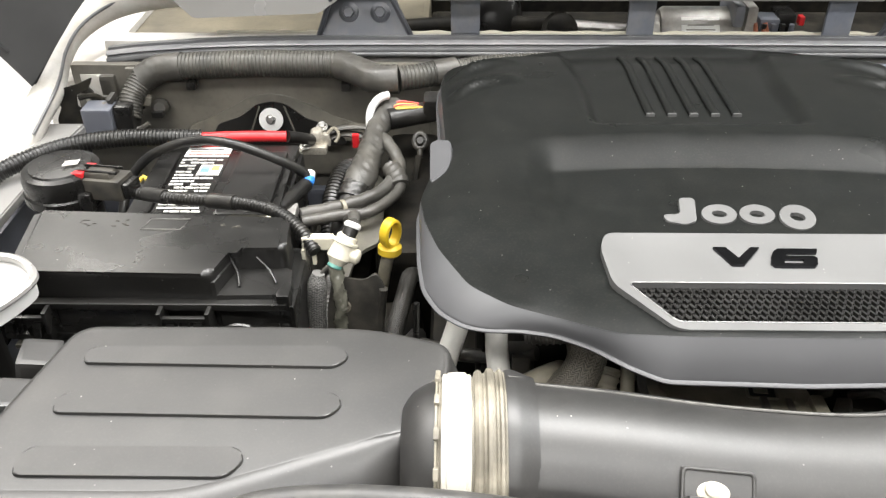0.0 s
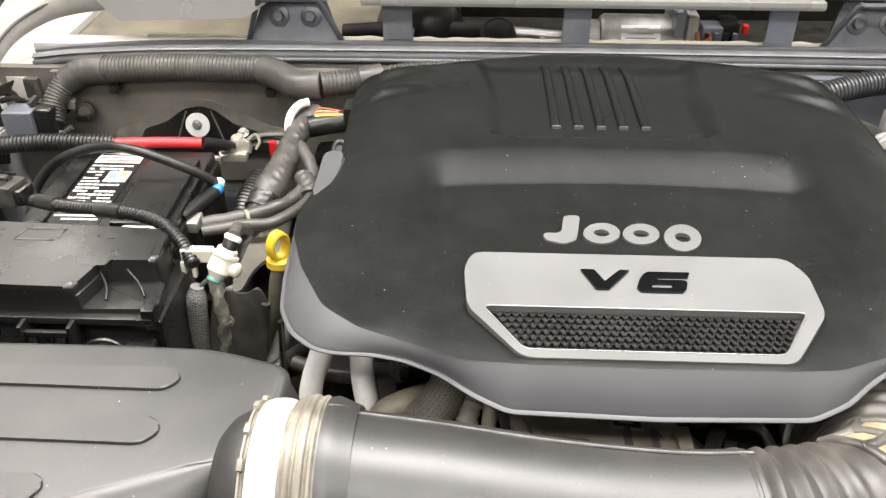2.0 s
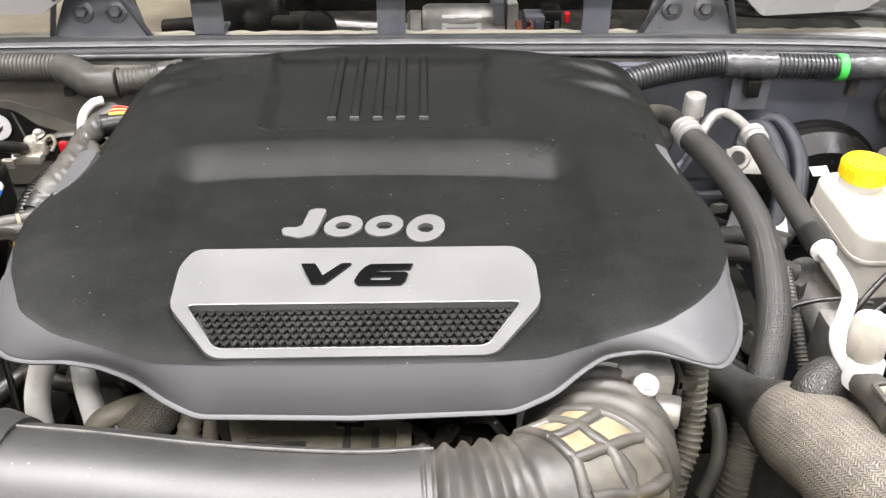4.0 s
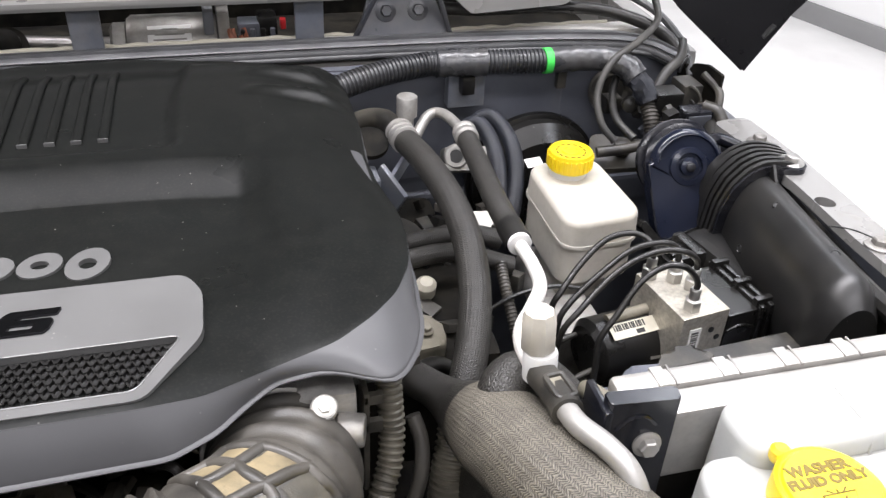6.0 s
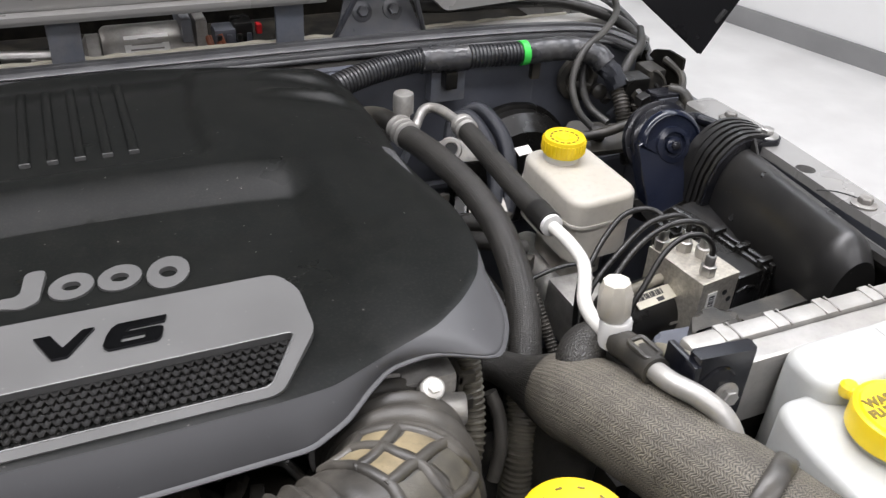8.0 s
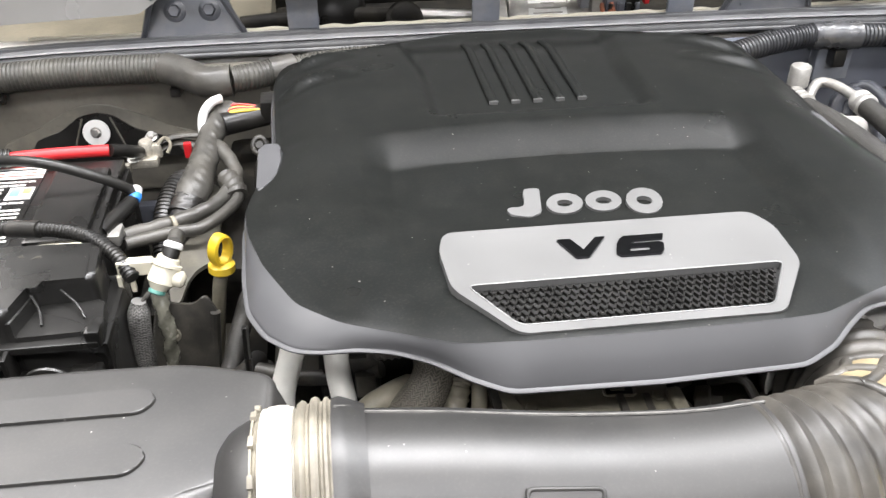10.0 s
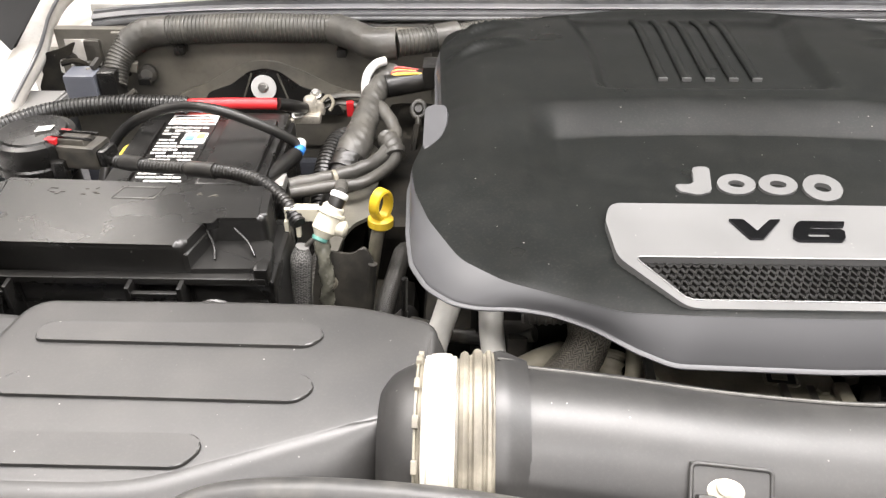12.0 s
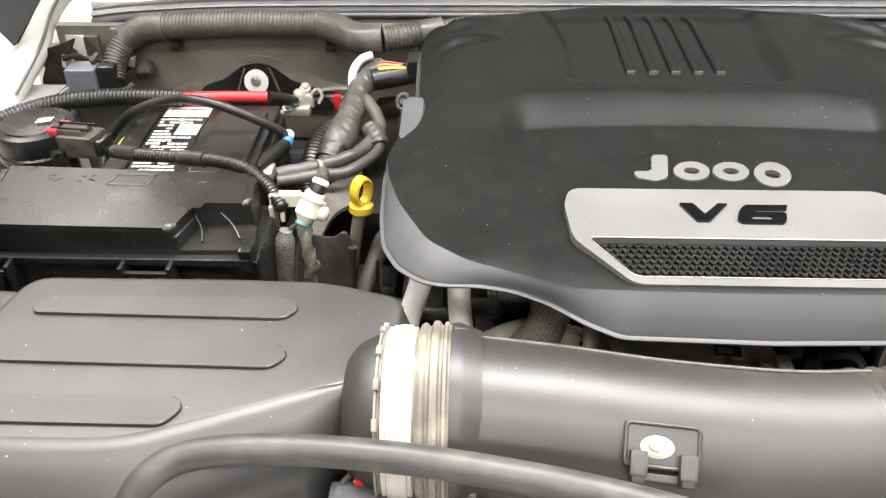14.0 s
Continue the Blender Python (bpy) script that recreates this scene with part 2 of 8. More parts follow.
M_GREEN = mat("green_tape", (0.06, 0.70, 0.10), 0.45, 0, 0.1)
M_WIRE_Y = mat("yellow_wire", (0.75, 0.55, 0.08), 0.4)
M_WIRE_R = mat("red_wire", (0.62, 0.05, 0.05), 0.4)
M_WIRE_RUST = mat("rust_wire", (0.30, 0.10, 0.05), 0.45, 0, 0.2)
M_WIRE_O = mat("orange_wire", (0.65, 0.22, 0.05), 0.4)
M_LABEL = mat("white_label", (0.80, 0.79, 0.76), 0.5, 0, 0.05, 60, 0.05)
M_PRINT = mat("worn_print", (0.62, 0.61, 0.58), 0.5, 0, 0.3, 200, 0.05)
M_INK = mat("black_ink_and_gap_shade", (0.015, 0.015, 0.015), 0.5, 0, 0.1)
M_LYEL = mat("label_yellow", (0.80, 0.72, 0.15), 0.5)
M_LBLUE = mat("label_blue", (0.25, 0.45, 0.75), 0.5)
M_LRED = mat("label_red", (0.60, 0.10, 0.08), 0.5)
M_TAN = mat("dusty_rubber", (0.17, 0.155, 0.115), 0.5, 0, 0.35, 40, 0.3, dust=0.3, grime=0.3)
M_CELL = mat("lit_dust_cell", (0.20, 0.160, 0.092), 0.5, 0, 0.35, 50, 0.3, dust=0.35, dust_colour=(0.30, 0.25, 0.16), grime=0.35, grime_scale=60)
M_CUFF = mat("brown_dusty_rubber", (0.14, 0.126, 0.100), 0.45, 0, 0.4, 45, 0.3, dust=0.35, dust_colour=(0.38, 0.35, 0.28), grime=0.35)
M_BELLOW = mat("bellows_rubber", (0.026, 0.0245, 0.022), 0.40, 0, 0.3, 25, 0.2, dust=0.36, dust_colour=(0.17, 0.155, 0.13), dust_scale=14, grime=0.2)
M_RIBTAN = mat("dusty_ribbed_rubber", (0.060, 0.055, 0.043), 0.45, 0, 0.35, 40, 0.3, dust=0.4, dust_colour=(0.22, 0.20, 0.155), grime=0.25)
M_FLOOR = mat("epoxy_floor", (0.76, 0.75, 0.73), 0.35, 0, 0.06, 5, 0.05, 60, dust=0.35, dust_colour=(0.62, 0.60, 0.58), dust_scale=3.5)
M_WALL = mat("white_wall", (0.82, 0.82, 0.81), 0.7, 0, 0.02, 3, 0.1, 80)
M_CEILING = mat("ceiling_paint", (0.45, 0.45, 0.45), 0.8, 0, 0.03, 3, 0.1, 80)
# grey for unseen walls, chosen to keep reflections in the bay dark
M_GREYWALL = mat("unseen_wall_grey", (0.26, 0.26, 0.26), 0.7, 0, 0.03, 3, 0.1, 80)
M_SKIRTING = mat("grey_skirting", (0.25, 0.25, 0.25), 0.5, 0, 0.1, 5)
M_BRAID = braid("braided_hose", (0.0060, 0.0058, 0.0056), (0.050, 0.047, 0.041), 0.0021, 0.45, 0.05, 0.0021)
M_BRAIDFAT = braid("braided_sleeve", (0.030, 0.027, 0.022), (0.190, 0.172, 0.138), 0.0019, 0.55, 0.40, 0.0034)
M_BRAIDGREY = braid("grey_braid", (0.012, 0.012, 0.012), (0.27, 0.265, 0.25), 0.0026, 0.45, 0.05, 0.0022)
M_BRAIDBLUE = braid("blue_black_braid", (0.010, 0.011, 0.014), (0.030, 0.034, 0.046), 0.0022, 0.45, 0.1, 0.0030)

# ---- mesh helpers ----
PLACED = {}


def settle(name, bm, material, smooth=40):
    bmesh.ops.recalc_face_normals(bm, faces=bm.faces)
    xs = [v.co.copy() for v in bm.verts]
    lo = Vector([min(v[i] for v in xs) for i in range(3)])
    hi = Vector([max(v[i] for v in xs) for i in range(3)])
    mid = (lo + hi) / 2
    mid.z = lo.z
    bmesh.ops.translate(bm, verts=bm.verts, vec=-mid)
    me = bpy.data.meshes.new(name)
    creased = [i for i, e in enumerate(bm.edges) if not e.smooth]
    bm.to_mesh(me)
    bm.free()
    me.materials.append(material)
    if smooth:
        me.polygons.foreach_set("use_smooth", [True] * len(me.polygons))
        me.set_sharp_from_angle(angle=radians(smooth))
        for i in creased:
            me.edges[i].use_edge_sharp = True
    ob = new(name, me)
    ob.location = mid
    PLACED[ob.name] = mid
    return ob


def thing(name, bm, material, label, category, group="", kind="", smooth=40):
    return tagged(settle(name, bm, material, smooth), label, category, group, kind)


def group_thing(name, base, label, category, group="", kind=""):
    ob = new(name)
    ob.empty_display_size = 0.05
    ob.location = base
    PLACED[ob.name] = Vector(base)
    return tagged(ob, label, category, group, kind)


def part(name, bm, material, parent, label="", smooth=40):
    ob = settle(name, bm, material, smooth)
    ob.parent = parent
    ob.matrix_parent_inverse = Matrix.Translation(-PLACED[parent.name])
    return tagged(ob, label)


def spline(points, step):
    """Even samples of a smooth curve through the points."""
    p = [Vector(q) for q in points]
    p = [2 * p[0] - p[1]] + p + [2 * p[-1] - p[-2]]
    dense = []
    for i in range(1, len(p) - 2):
        a, b, c, d = p[i - 1:i + 3]
        n = max(6, int((c - b).length / step) + 1)
        for k in range(n):
            t = k / n
            dense.append(0.5 * (2 * b + (c - a) * t + (2 * a - 5 * b + 4 * c - d) * t * t + (3 * b - a - 3 * c + d) * t ** 3))
    dense.append(p[-2])
    out, carry = [dense[0]], 0.0
    for a, b in zip(dense, dense[1:]):
        d = (b - a).length
        while carry + d >= step and d > 0:
            f = (step - carry) / d
            a = a + (b - a) * f
            out.append(a.copy())
            d, carry = (b - a).length, 0.0
        carry += d
    if (out[-1] - dense[-1]).length > step * 0.3:
        out.append(dense[-1])
    return out


def sweep(points, radius, seg=14, step=0.006, swell=None, caps=True, bm=None, squash=None, raw=False):
    """A tube along a smooth path; swell(s, angle) scales the radius; squash: (normal factor, side factor)."""
    bm = bm or bmesh.new()
    path = [Vector(q) for q in points] if raw else spline(points, step)
    uv = bm.loops.layers.uv.verify()
    up = Vector((0, 0, 1))
    tan = (path[1] - path[0]).normalized()
    side = tan.cross(up)
    if side.length < 0.05:
        side = tan.cross(Vector((1, 0, 0)))
    side.normalize()
    rings, s, ss = [], 0.0, []
    for i, q in enumerate(path):
        t = (path[min(i + 1, len(path) - 1)] - path[max(i - 1, 0)]).normalized()
        side = (side - t * side.dot(t)).normalized()
        nor = side.cross(t)
        if i:
            s += (q - path[i - 1]).length
        ss.append(s)
        ring = []
        for k in range(seg):
            a = 2 * math.pi * k / seg
            r = radius * (swell(s, a) if swell else 1)
            fn, fs = squash or (1, 1)
            ring.append(bm.verts.new(q + side * (math.cos(a) * r * fs) + nor * (math.sin(a) * r * fn)))
        rings.append(ring)
    for i in range(len(rings) - 1):
        for k in range(seg):
            k2 = (k + 1) % seg
            f = bm.faces.new((rings[i][k], rings[i][k2], rings[i + 1][k2], rings[i + 1][k]))
            us = (k, k + 1, k + 1, k)
            vs = (ss[i], ss[i], ss[i + 1], ss[i + 1])
            turn = 2 * math.pi * radius
            for lp, u, v in zip(f.loops, us, vs):
                lp[uv].uv = (u / seg * turn, v)
    if caps:
        bm.faces.new(rings[0][::-1])
        bm.faces.new(rings[-1])
    return bm


def ribbed(points, radius, pitch=0.0045, depth=0.10, seg=16, bm=None):
    """Corrugated conduit."""
    def swell(s, a):
        x = (s / pitch) % 1.0
        return 1.0 if x < 0.55 else 1.0 - depth
    return sweep(points, radius, seg, pitch / 5, swell, bm=bm)


def lathe(profile, seg=32, m=None, bm=None):
    """Turned body about z from (radius, height) pairs, then placed by m."""
    bm = bm or bmesh.new()
    m = m or Matrix()
    rings = []
    for r, z in profile:
        rings.append([bm.verts.new(m @ Vector((r * math.cos(2 * math.pi * k / seg), r * math.sin(2 * math.pi * k / seg), z))) for k in range(seg)])
    for a, b in zip(rings, rings[1:]):
        for k in range(seg):
            bm.faces.new((a[k], a[(k + 1) % seg], b[(k + 1) % seg], b[k]))
    bm.faces.new(rings[0][::-1])
    bm.faces.new(rings[-1])
    return bm


def block(x0, x1, y0, y1, z0, z1, bevel=0.002, m=None, bm=None, taper=0.0, segs=2):
    """Box with rounded edges; taper draws the top in."""
    own = bmesh.new()
    bmesh.ops.create_cube(own, size=1)
    for v in own.verts:
        k = 1 - taper if v.co.z > 0 else 1
        v.co = Vector(((x0 + x1) / 2 + v.co.x * (x1 - x0) * k, (y0 + y1) / 2 + v.co.y * (y1 - y0) * k, z0 if v.co.z < 0 else z1))
    if bevel:
        bmesh.ops.bevel(own, geom=own.edges[:], offset=bevel, segments=segs, profile=0.7, affect="EDGES")
        firm(own, 6)
    if m is not None:
        bmesh.ops.transform(own, matrix=m, verts=own.verts)
    if bm is None:
        return own
    return absorb(bm, own)


def firm(own, count):
    """Keeps the largest faces flat in shading beside their rounded edges."""
    for f in sorted(own.faces, key=lambda f: -f.calc_area())[:count]:
        for e in f.edges:
            e.smooth = False


def absorb(bm, other):
    me = bpy.data.meshes.new("tmp")
    other.to_mesh(me)
    other.free()
    bm.from_mesh(me)
    bpy.data.meshes.remove(me)
    return bm


def rounded(poly, r, n=5):
    """Polygon with its corners rounded."""
    out, c = [], len(poly)
    for i in range(c):
        a, b, d = Vector(poly[i - 1]), Vector(poly[i]), Vector(poly[(i + 1) % c])
        u, w = (a - b), (d - b)
        k = min(r, u.length * 0.45, w.length * 0.45)
        p, q = b + u.normalized() * k, b + w.normalized() * k
        for j in range(n + 1):
            t = j / n
            out.append((1 - t) ** 2 * p + 2 * t * (1 - t) * b + t * t * q)
    return [(v.x, v.y) for v in out]


def prism(poly, z0, z1, bevel=0.002, m=None, bm=None, segs=2, lean=0.0):
    """Upright slab over a polygon, its top edge rounded; lean draws the top in."""
    own = bmesh.new()
    cx, cy = sum(p[0] for p in poly) / len(poly), sum(p[1] for p in poly) / len(poly)
    k = 1 - lean
    lowr = [own.verts.new((x, y, z0)) for x, y in poly]
    top = [own.verts.new((cx + (x - cx) * k, cy + (y - cy) * k, z1)) for x, y in poly]
    own.faces.new(lowr[::-1])
    cap = own.faces.new(top)
    n = len(poly)
    for i in range(n):
        own.faces.new((lowr[i], lowr[(i + 1) % n], top[(i + 1) % n], top[i]))
    if bevel:
        bmesh.ops.bevel(own, geom=list(cap.edges), offset=bevel, segments=segs, profile=0.6, affect="EDGES")
        top_faces = [f for f in own.faces if min(v.co.z for v in f.verts) > z1 - 1e-6]
        for f in sorted(top_faces, key=lambda f: -f.calc_area())[:1]:
            for e in f.edges:
                e.smooth = False
    if m is not None:
        bmesh.ops.transform(own, matrix=m, verts=own.verts)
    if bm is None:
        return own
    return absorb(bm, own)


def softprism(poly, r, z0, z1, b, draft=0.0, n=8, steps=6):
    """Upright moulded body: corners rounded by r, top edge rounded by b, walls drawn in by draft towards the top."""
    own = bmesh.new()
    line = [Vector(p) for p in rounded(poly, r, n)]
    c = len(line)
    area = sum(line[i - 1].x * line[i].y - line[i].x * line[i - 1].y for i in range(c))
    turn = 1 if area > 0 else -1
    nor = []
    for i in range(c):
        d = line[(i + 1) % c] - line[i - 1]
        nor.append(Vector((-d.y, d.x)).normalized() * turn)
    levels = [(0.0, z0), (draft, z1 - b)]
    for j in range(1, steps + 1):
        a = math.pi / 2 * j / steps
        levels.append((draft + b * (1 - math.cos(a)), z1 - b + b * math.sin(a)))
    rings = [[own.verts.new((p.x + q.x * d, p.y + q.y * d, z)) for p, q in zip(line, nor)] for d, z in levels]
    for s, t in zip(rings, rings[1:]):
        for i in range(c):
            own.faces.new((s[i], s[(i + 1) % c], t[(i + 1) % c], t[i]))
    own.faces.new(rings[0][::-1])
    own.faces.new(rings[-1])
    return own


def aim(at, way):
    """Pose whose z axis points along way."""
    return Matrix.Translation(at) @ Vector(way).to_track_quat("Z", "Y").to_matrix().to_4x4()


def hexbolt(name, at, way, size, parent, washer=1.7, material=None, label=""):
    m = aim(at, way)
    bm = lathe([(size * washer, 0), (size * washer, size * 0.22), (size * 1.2, size * 0.4), (size * 1.05, size * 0.4)], 20, m)
    lathe([(size, size * 0.3), (size, size * 1.0), (size * 0.85, size * 1.15)], 6, m, bm)
    if parent is None:
        return thing(name, bm, material or M_STEEL, label or "zinc-plated steel hex bolt with a wide washer", "bolt", "bolts")
    return part(name, bm, material or M_STEEL, parent, label)


def letters(text, size, depth, m, bold=0.0):
    cu = bpy.data.curves.new("text", "FONT")
    cu.body, cu.size, cu.extrude, cu.align_x, cu.align_y = text, size, depth, "CENTER", "CENTER"
    cu.resolution_u, cu.offset = 3, bold
    ob = new("text", cu)
    me = bpy.data.meshes.new_from_object(ob.evaluated_get(bpy.context.evaluated_depsgraph_get()))
    bpy.data.objects.remove(ob)
    bm = bmesh.new()
    bm.from_mesh(me)
    bpy.data.meshes.remove(me)
    bmesh.ops.transform(bm, matrix=m, verts=bm.verts)
    return bm


def inside(poly, x, y):
    hit, n = False, len(poly)
    for i in range(n):
        (x1, y1), (x2, y2) = poly[i], poly[i - 1]
        if (y1 > y) != (y2 > y) and x < (x2 - x1) * (y - y1) / (y2 - y1) + x1:
            hit = not hit
    return hit


def ease(x, a, b):
    t = min(1, max(0, (x - a) / (b - a)))
    return t * t * (3 - 2 * t)

# ---- garage ----
ROOM = pose(3.45, 3.4, 0, 0, 0, 16.5)      # on the foot of one wall, y along it


def room_slab(name, x0, x1, y0, y1, z0, z1, material, label, category):
    bm = block(x0, x1, y0, y1, z0, z1, 0, ROOM)
    return thing(name, bm, material, label, category, kind="structure", smooth=0)


room_slab("floor", -9, 0, -8, 5, -0.1, 0, M_FLOOR, "pale polished epoxy garage floor", "floor")
room_slab("wall_east", 0.0, 0.15, -8, 5, 0, 3.6, M_WALL, "plain white garage wall", "wall")
room_slab("wall_west", -9.15, -9.0, -8, 5, 0, 3.6, M_GREYWALL, "unseen grey wall, toned dark for reflections", "wall")
room_slab("wall_north", -9, 0, 5, 5.15, 0, 3.6, M_WALL, "plain white garage wall", "wall")
room_slab("wall_south", -9, 0, -8.15, -8, 0, 3.6, M_GREYWALL, "unseen grey wall, toned dark for reflections", "wall")
room_slab("ceiling", -9.15, 0.15, -8.15, 5.15, 3.6, 3.7, M_CEILING, "plain pale garage ceiling", "ceiling")
room_slab("baseboard", -0.012, -0.003, -8, 5, 0, 0.10, M_SKIRTING, "grey baseboard along the white wall", "baseboard")

# ---- body of the car round the bay ----
car = group_thing("car_body", (0.25, 0.6, 0.5), "grey car body round the open engine bay", "car", kind="structure")
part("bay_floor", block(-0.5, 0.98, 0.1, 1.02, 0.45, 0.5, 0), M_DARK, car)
# a single firewall coloured by its light: warm lit left, cool shaded right
part("firewall", block(-0.47, 0.24, 1.0, 1.012, 0.5, 1.03, 0), M_WALLBAY, car, "dusty firewall, left half toned as lit")
part("firewall_panel", block(-0.40, -0.02, 0.992, 1.0, 0.88, 1.029, 0.003), M_WALLBAY, car)
part("firewall", block(0.24, 0.97, 1.0, 1.012, 0.5, 1.03, 0), M_BAY, car, "firewall, right half toned blue-grey as shaded")
part("firewall_panel", block(0.5, 0.80, 0.992, 1.0, 0.88, 1.029, 0.003), M_BAY, car)
part("firewall_ledge", block(-0.47, 0.97, 0.985, 1.0, 0.82, 0.86, 0.006), M_BAY, car)
part("inner_wall", block(-0.50, -0.485, 0.1, 1.44, 0.0, 0.93, 0.004), M_BAY, car)
part("inner_wall", block(0.972, 0.987, 0.1, 1.44, 0.0, 0.985, 0.004), M_BAY, car)
part("front_panel", block(-0.5, 0.987, 0.08, 0.1, 0.0, 0.85, 0.004), M_BAY, car)

# fender rails, with their bolts
def rail_quad(pts, thick, bm=None):
    own = bmesh.new()
    top = [own.verts.new(p) for p in pts]
    low = [own.verts.new((p[0], p[1], p[2] - thick)) for p in pts]
    own.faces.new(top)
    own.faces.new(low[::-1])
    n = len(pts)
    for i in range(n):
        own.faces.new((low[i], low[(i + 1) % n], top[(i + 1) % n], top[i]))
    bmesh.ops.bevel(own, geom=own.edges[:], offset=0.0025, segments=2, affect="EDGES")
    return own if bm is None else absorb(bm, own)


RAIL = [(0.918, 0.835), (0.911, 0.67), (0.902, 0.60), (0.898, 0.57), (0.895, 0.53), (0.890, 0.44), (0.870, 0.25), (0.890, 0.25), (0.917, 0.44), (0.955, 0.72), (0.964, 0.84)]


def rail_z(y):
    return float(np.interp(y, [0.25, 0.44, 0.67, 0.86], [1.047, 1.038, 1.024, 1.009]))


def pierced_rail(hole_at, hole_r):
    """Rail top with an open hole through it and a folded inner edge."""
    bm = bmesh.new()
    outer = rounded(RAIL, 0.012, 3)
    rim = [(hole_at[0] + hole_r * math.cos(2 * math.pi * k / 20), hole_at[1] + hole_r * 1.1 * math.sin(2 * math.pi * k / 20)) for k in range(20)]
    loops = [[bm.verts.new((x, y, rail_z(y))) for x, y in ring] for ring in (outer, rim)]
    edges = [bm.edges.new((v[k], v[(k + 1) % len(v)])) for v in loops for k in range(len(v))]
    bmesh.ops.triangle_fill(bm, use_beauty=True, edges=edges)
    for v in loops:
        low = [bm.verts.new((p.co.x, p.co.y, p.co.z - 0.010)) for p in v]
        for k in range(len(v)):
            bm.faces.new((v[k], v[(k + 1) % len(v)], low[(k + 1) % len(v)], low[k]))
    return bm


rail = part("fender_rail", pierced_rail((0.915, 0.630), 0.0095), M_PAINT, car, "pale grey painted fender rail", smooth=20)
part("folded_seam", sweep([(x, y, rail_z(y) + 0.0003) for x, y in ((0.889, 0.588), (0.896, 0.585), (0.905, 0.578), (0.912, 0.566), (0.914, 0.558))], 0.0008, 6, 0.003), M_INK, rail)
part("stamped_mark", sweep([(x, y, rail_z(y)) for x, y in ((0.884, 0.455), (0.889, 0.447), (0.887, 0.440), (0.892, 0.432), (0.890, 0.425))], 0.0007, 6, 0.003), M_PAINT, rail)
lip = part("fender_lip", sweep([(0.900, 0.69, 1.006), (0.876, 0.5, 1.016), (0.866, 0.36, 1.026), (0.850, 0.25, 1.032)], 0.008, 8, 0.02), M_RUBBER, car, "black rubber edging")
part("rail_web", block(-0.006, 0.006, -0.23, 0.23, 0.85, 1.004, 0.002, pose(0.893, 0.48, 0, 0, 0, -7)), M_DARK, car, "inner web of the rail, shade in its colour")
for x, y in ((0.935, 0.770), (0.9085, 0.548)):
    hexbolt("bolt", (x, y, rail_z(y)), (0.05, 0.06, 1), 0.0072, rail, 1.75, M_BOLT)
part("fender_rail", rail_quad([(-0.49, 0.25, 0.985), (-0.455, 0.25, 0.985), (-0.445, 0.86, 0.985), (-0.435, 0.93, 0.985), (-0.485, 0.93, 0.985), (-0.50, 0.8, 0.985)], 0.012), M_PAINT, car, "pale grey painted fender rail")

# cowl: trough behind the seal
cowl = block(-0.44, 0.95, 1.045, 1.075, 0.98, 1.045, 0.004)
part("cowl_ledge", cowl, M_COWL, car, "pale painted cowl ledge")
# one floor in two tones: lit tan left, shaded near black right
part("cowl_trough", block(-0.48, -0.03, 1.075, 1.42, 0.90, 0.985, 0.01), M_TROUGH, car, "dusty cowl floor, tan lightened as if lit")
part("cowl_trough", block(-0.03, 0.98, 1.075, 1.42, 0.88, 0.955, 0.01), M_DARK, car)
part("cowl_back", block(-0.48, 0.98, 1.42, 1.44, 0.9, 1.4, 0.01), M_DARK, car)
part("cowl_side", block(-0.53, -0.47, 1.03, 1.44, 0.85, 0.996, 0.01), M_COWL, car, "pale fender panel beside the cowl")
part("cowl_corner", prism(rounded([(-0.472, 1.002), (-0.432, 0.995), (-0.400, 1.050), (-0.440, 1.082), (-0.454, 1.060)], 0.006), 0.98, 1.018, 0.004), M_COWL, car, "pale painted cowl corner")
BAND = [(-0.525, 0.78, 0.88), (-0.492, 0.885, 0.985), (-0.478, 0.945, 1.020), (-0.494, 1.020, 1.031), (-0.490, 1.070, 1.046), (-0.470, 1.115, 1.056), (-0.435, 1.140, 1.064), (-0.380, 1.150, 1.070), (-0.330, 1.155, 1.072)]
part("fender_edge", sweep(BAND, 0.020, 24, 0.008, squash=(0.9, 0.9)), M_COWL, car, "pale fender edge curving round the cowl corner")
part("cowl_side", block(0.97, 1.0, 1.02, 1.44, 0.85, 1.02, 0.01), M_PAINT, car)

# long rubber seal with grooves, one profile from end to end
seal_path = [(-0.428, 1.030, 1.030), (-0.36, 1.033, 1.036), (-0.2, 1.040, 1.040), (0.25, 1.040, 1.042), (0.65, 1.036, 1.042), (0.84, 1.026, 1.040), (0.915, 1.012, 1.034), (0.955, 0.975, 1.022)]


def groove(s, a):
    return 0.78 if math.sin(a * 8 + 0.6) < -0.45 and math.sin(a) > -0.3 else 1.06


bead = [(-0.30 + 0.018 * k, 1.0735 + 0.0012 * math.sin(k * 1.7), 1.0455 + 0.0010 * math.sin(k * 2.9)) for k in range(67)]
part("sealer_bead", sweep(bead, 0.0026, 8, 0.006), M_CREAM, car, "cream sealer bead along the cowl edge")
hood_seal = group_thing("hood_seal", (0.25, 1.03, 1.02), "long grooved black rubber hood seal on the cowl edge", "seal")
part("seal_strip", sweep(seal_path, 0.0150, 96, 0.012, groove, squash=(0.75, 1.25)), M_SEAL, hood_seal, smooth=25)
part("seal_lip", sweep([(x, y - 0.019, z - 0.004) for x, y, z in seal_path[1:-1]], 0.0030, 10, 0.012), M_SEAL, hood_seal, "thin front lip of the seal")
part("seal_carrier", sweep([(x, y + 0.020, z - 0.006) for x, y, z in seal_path[1:-1]], 0.0040, 10, 0.012), M_SEAL, hood_seal, "carrier edge behind the seal")
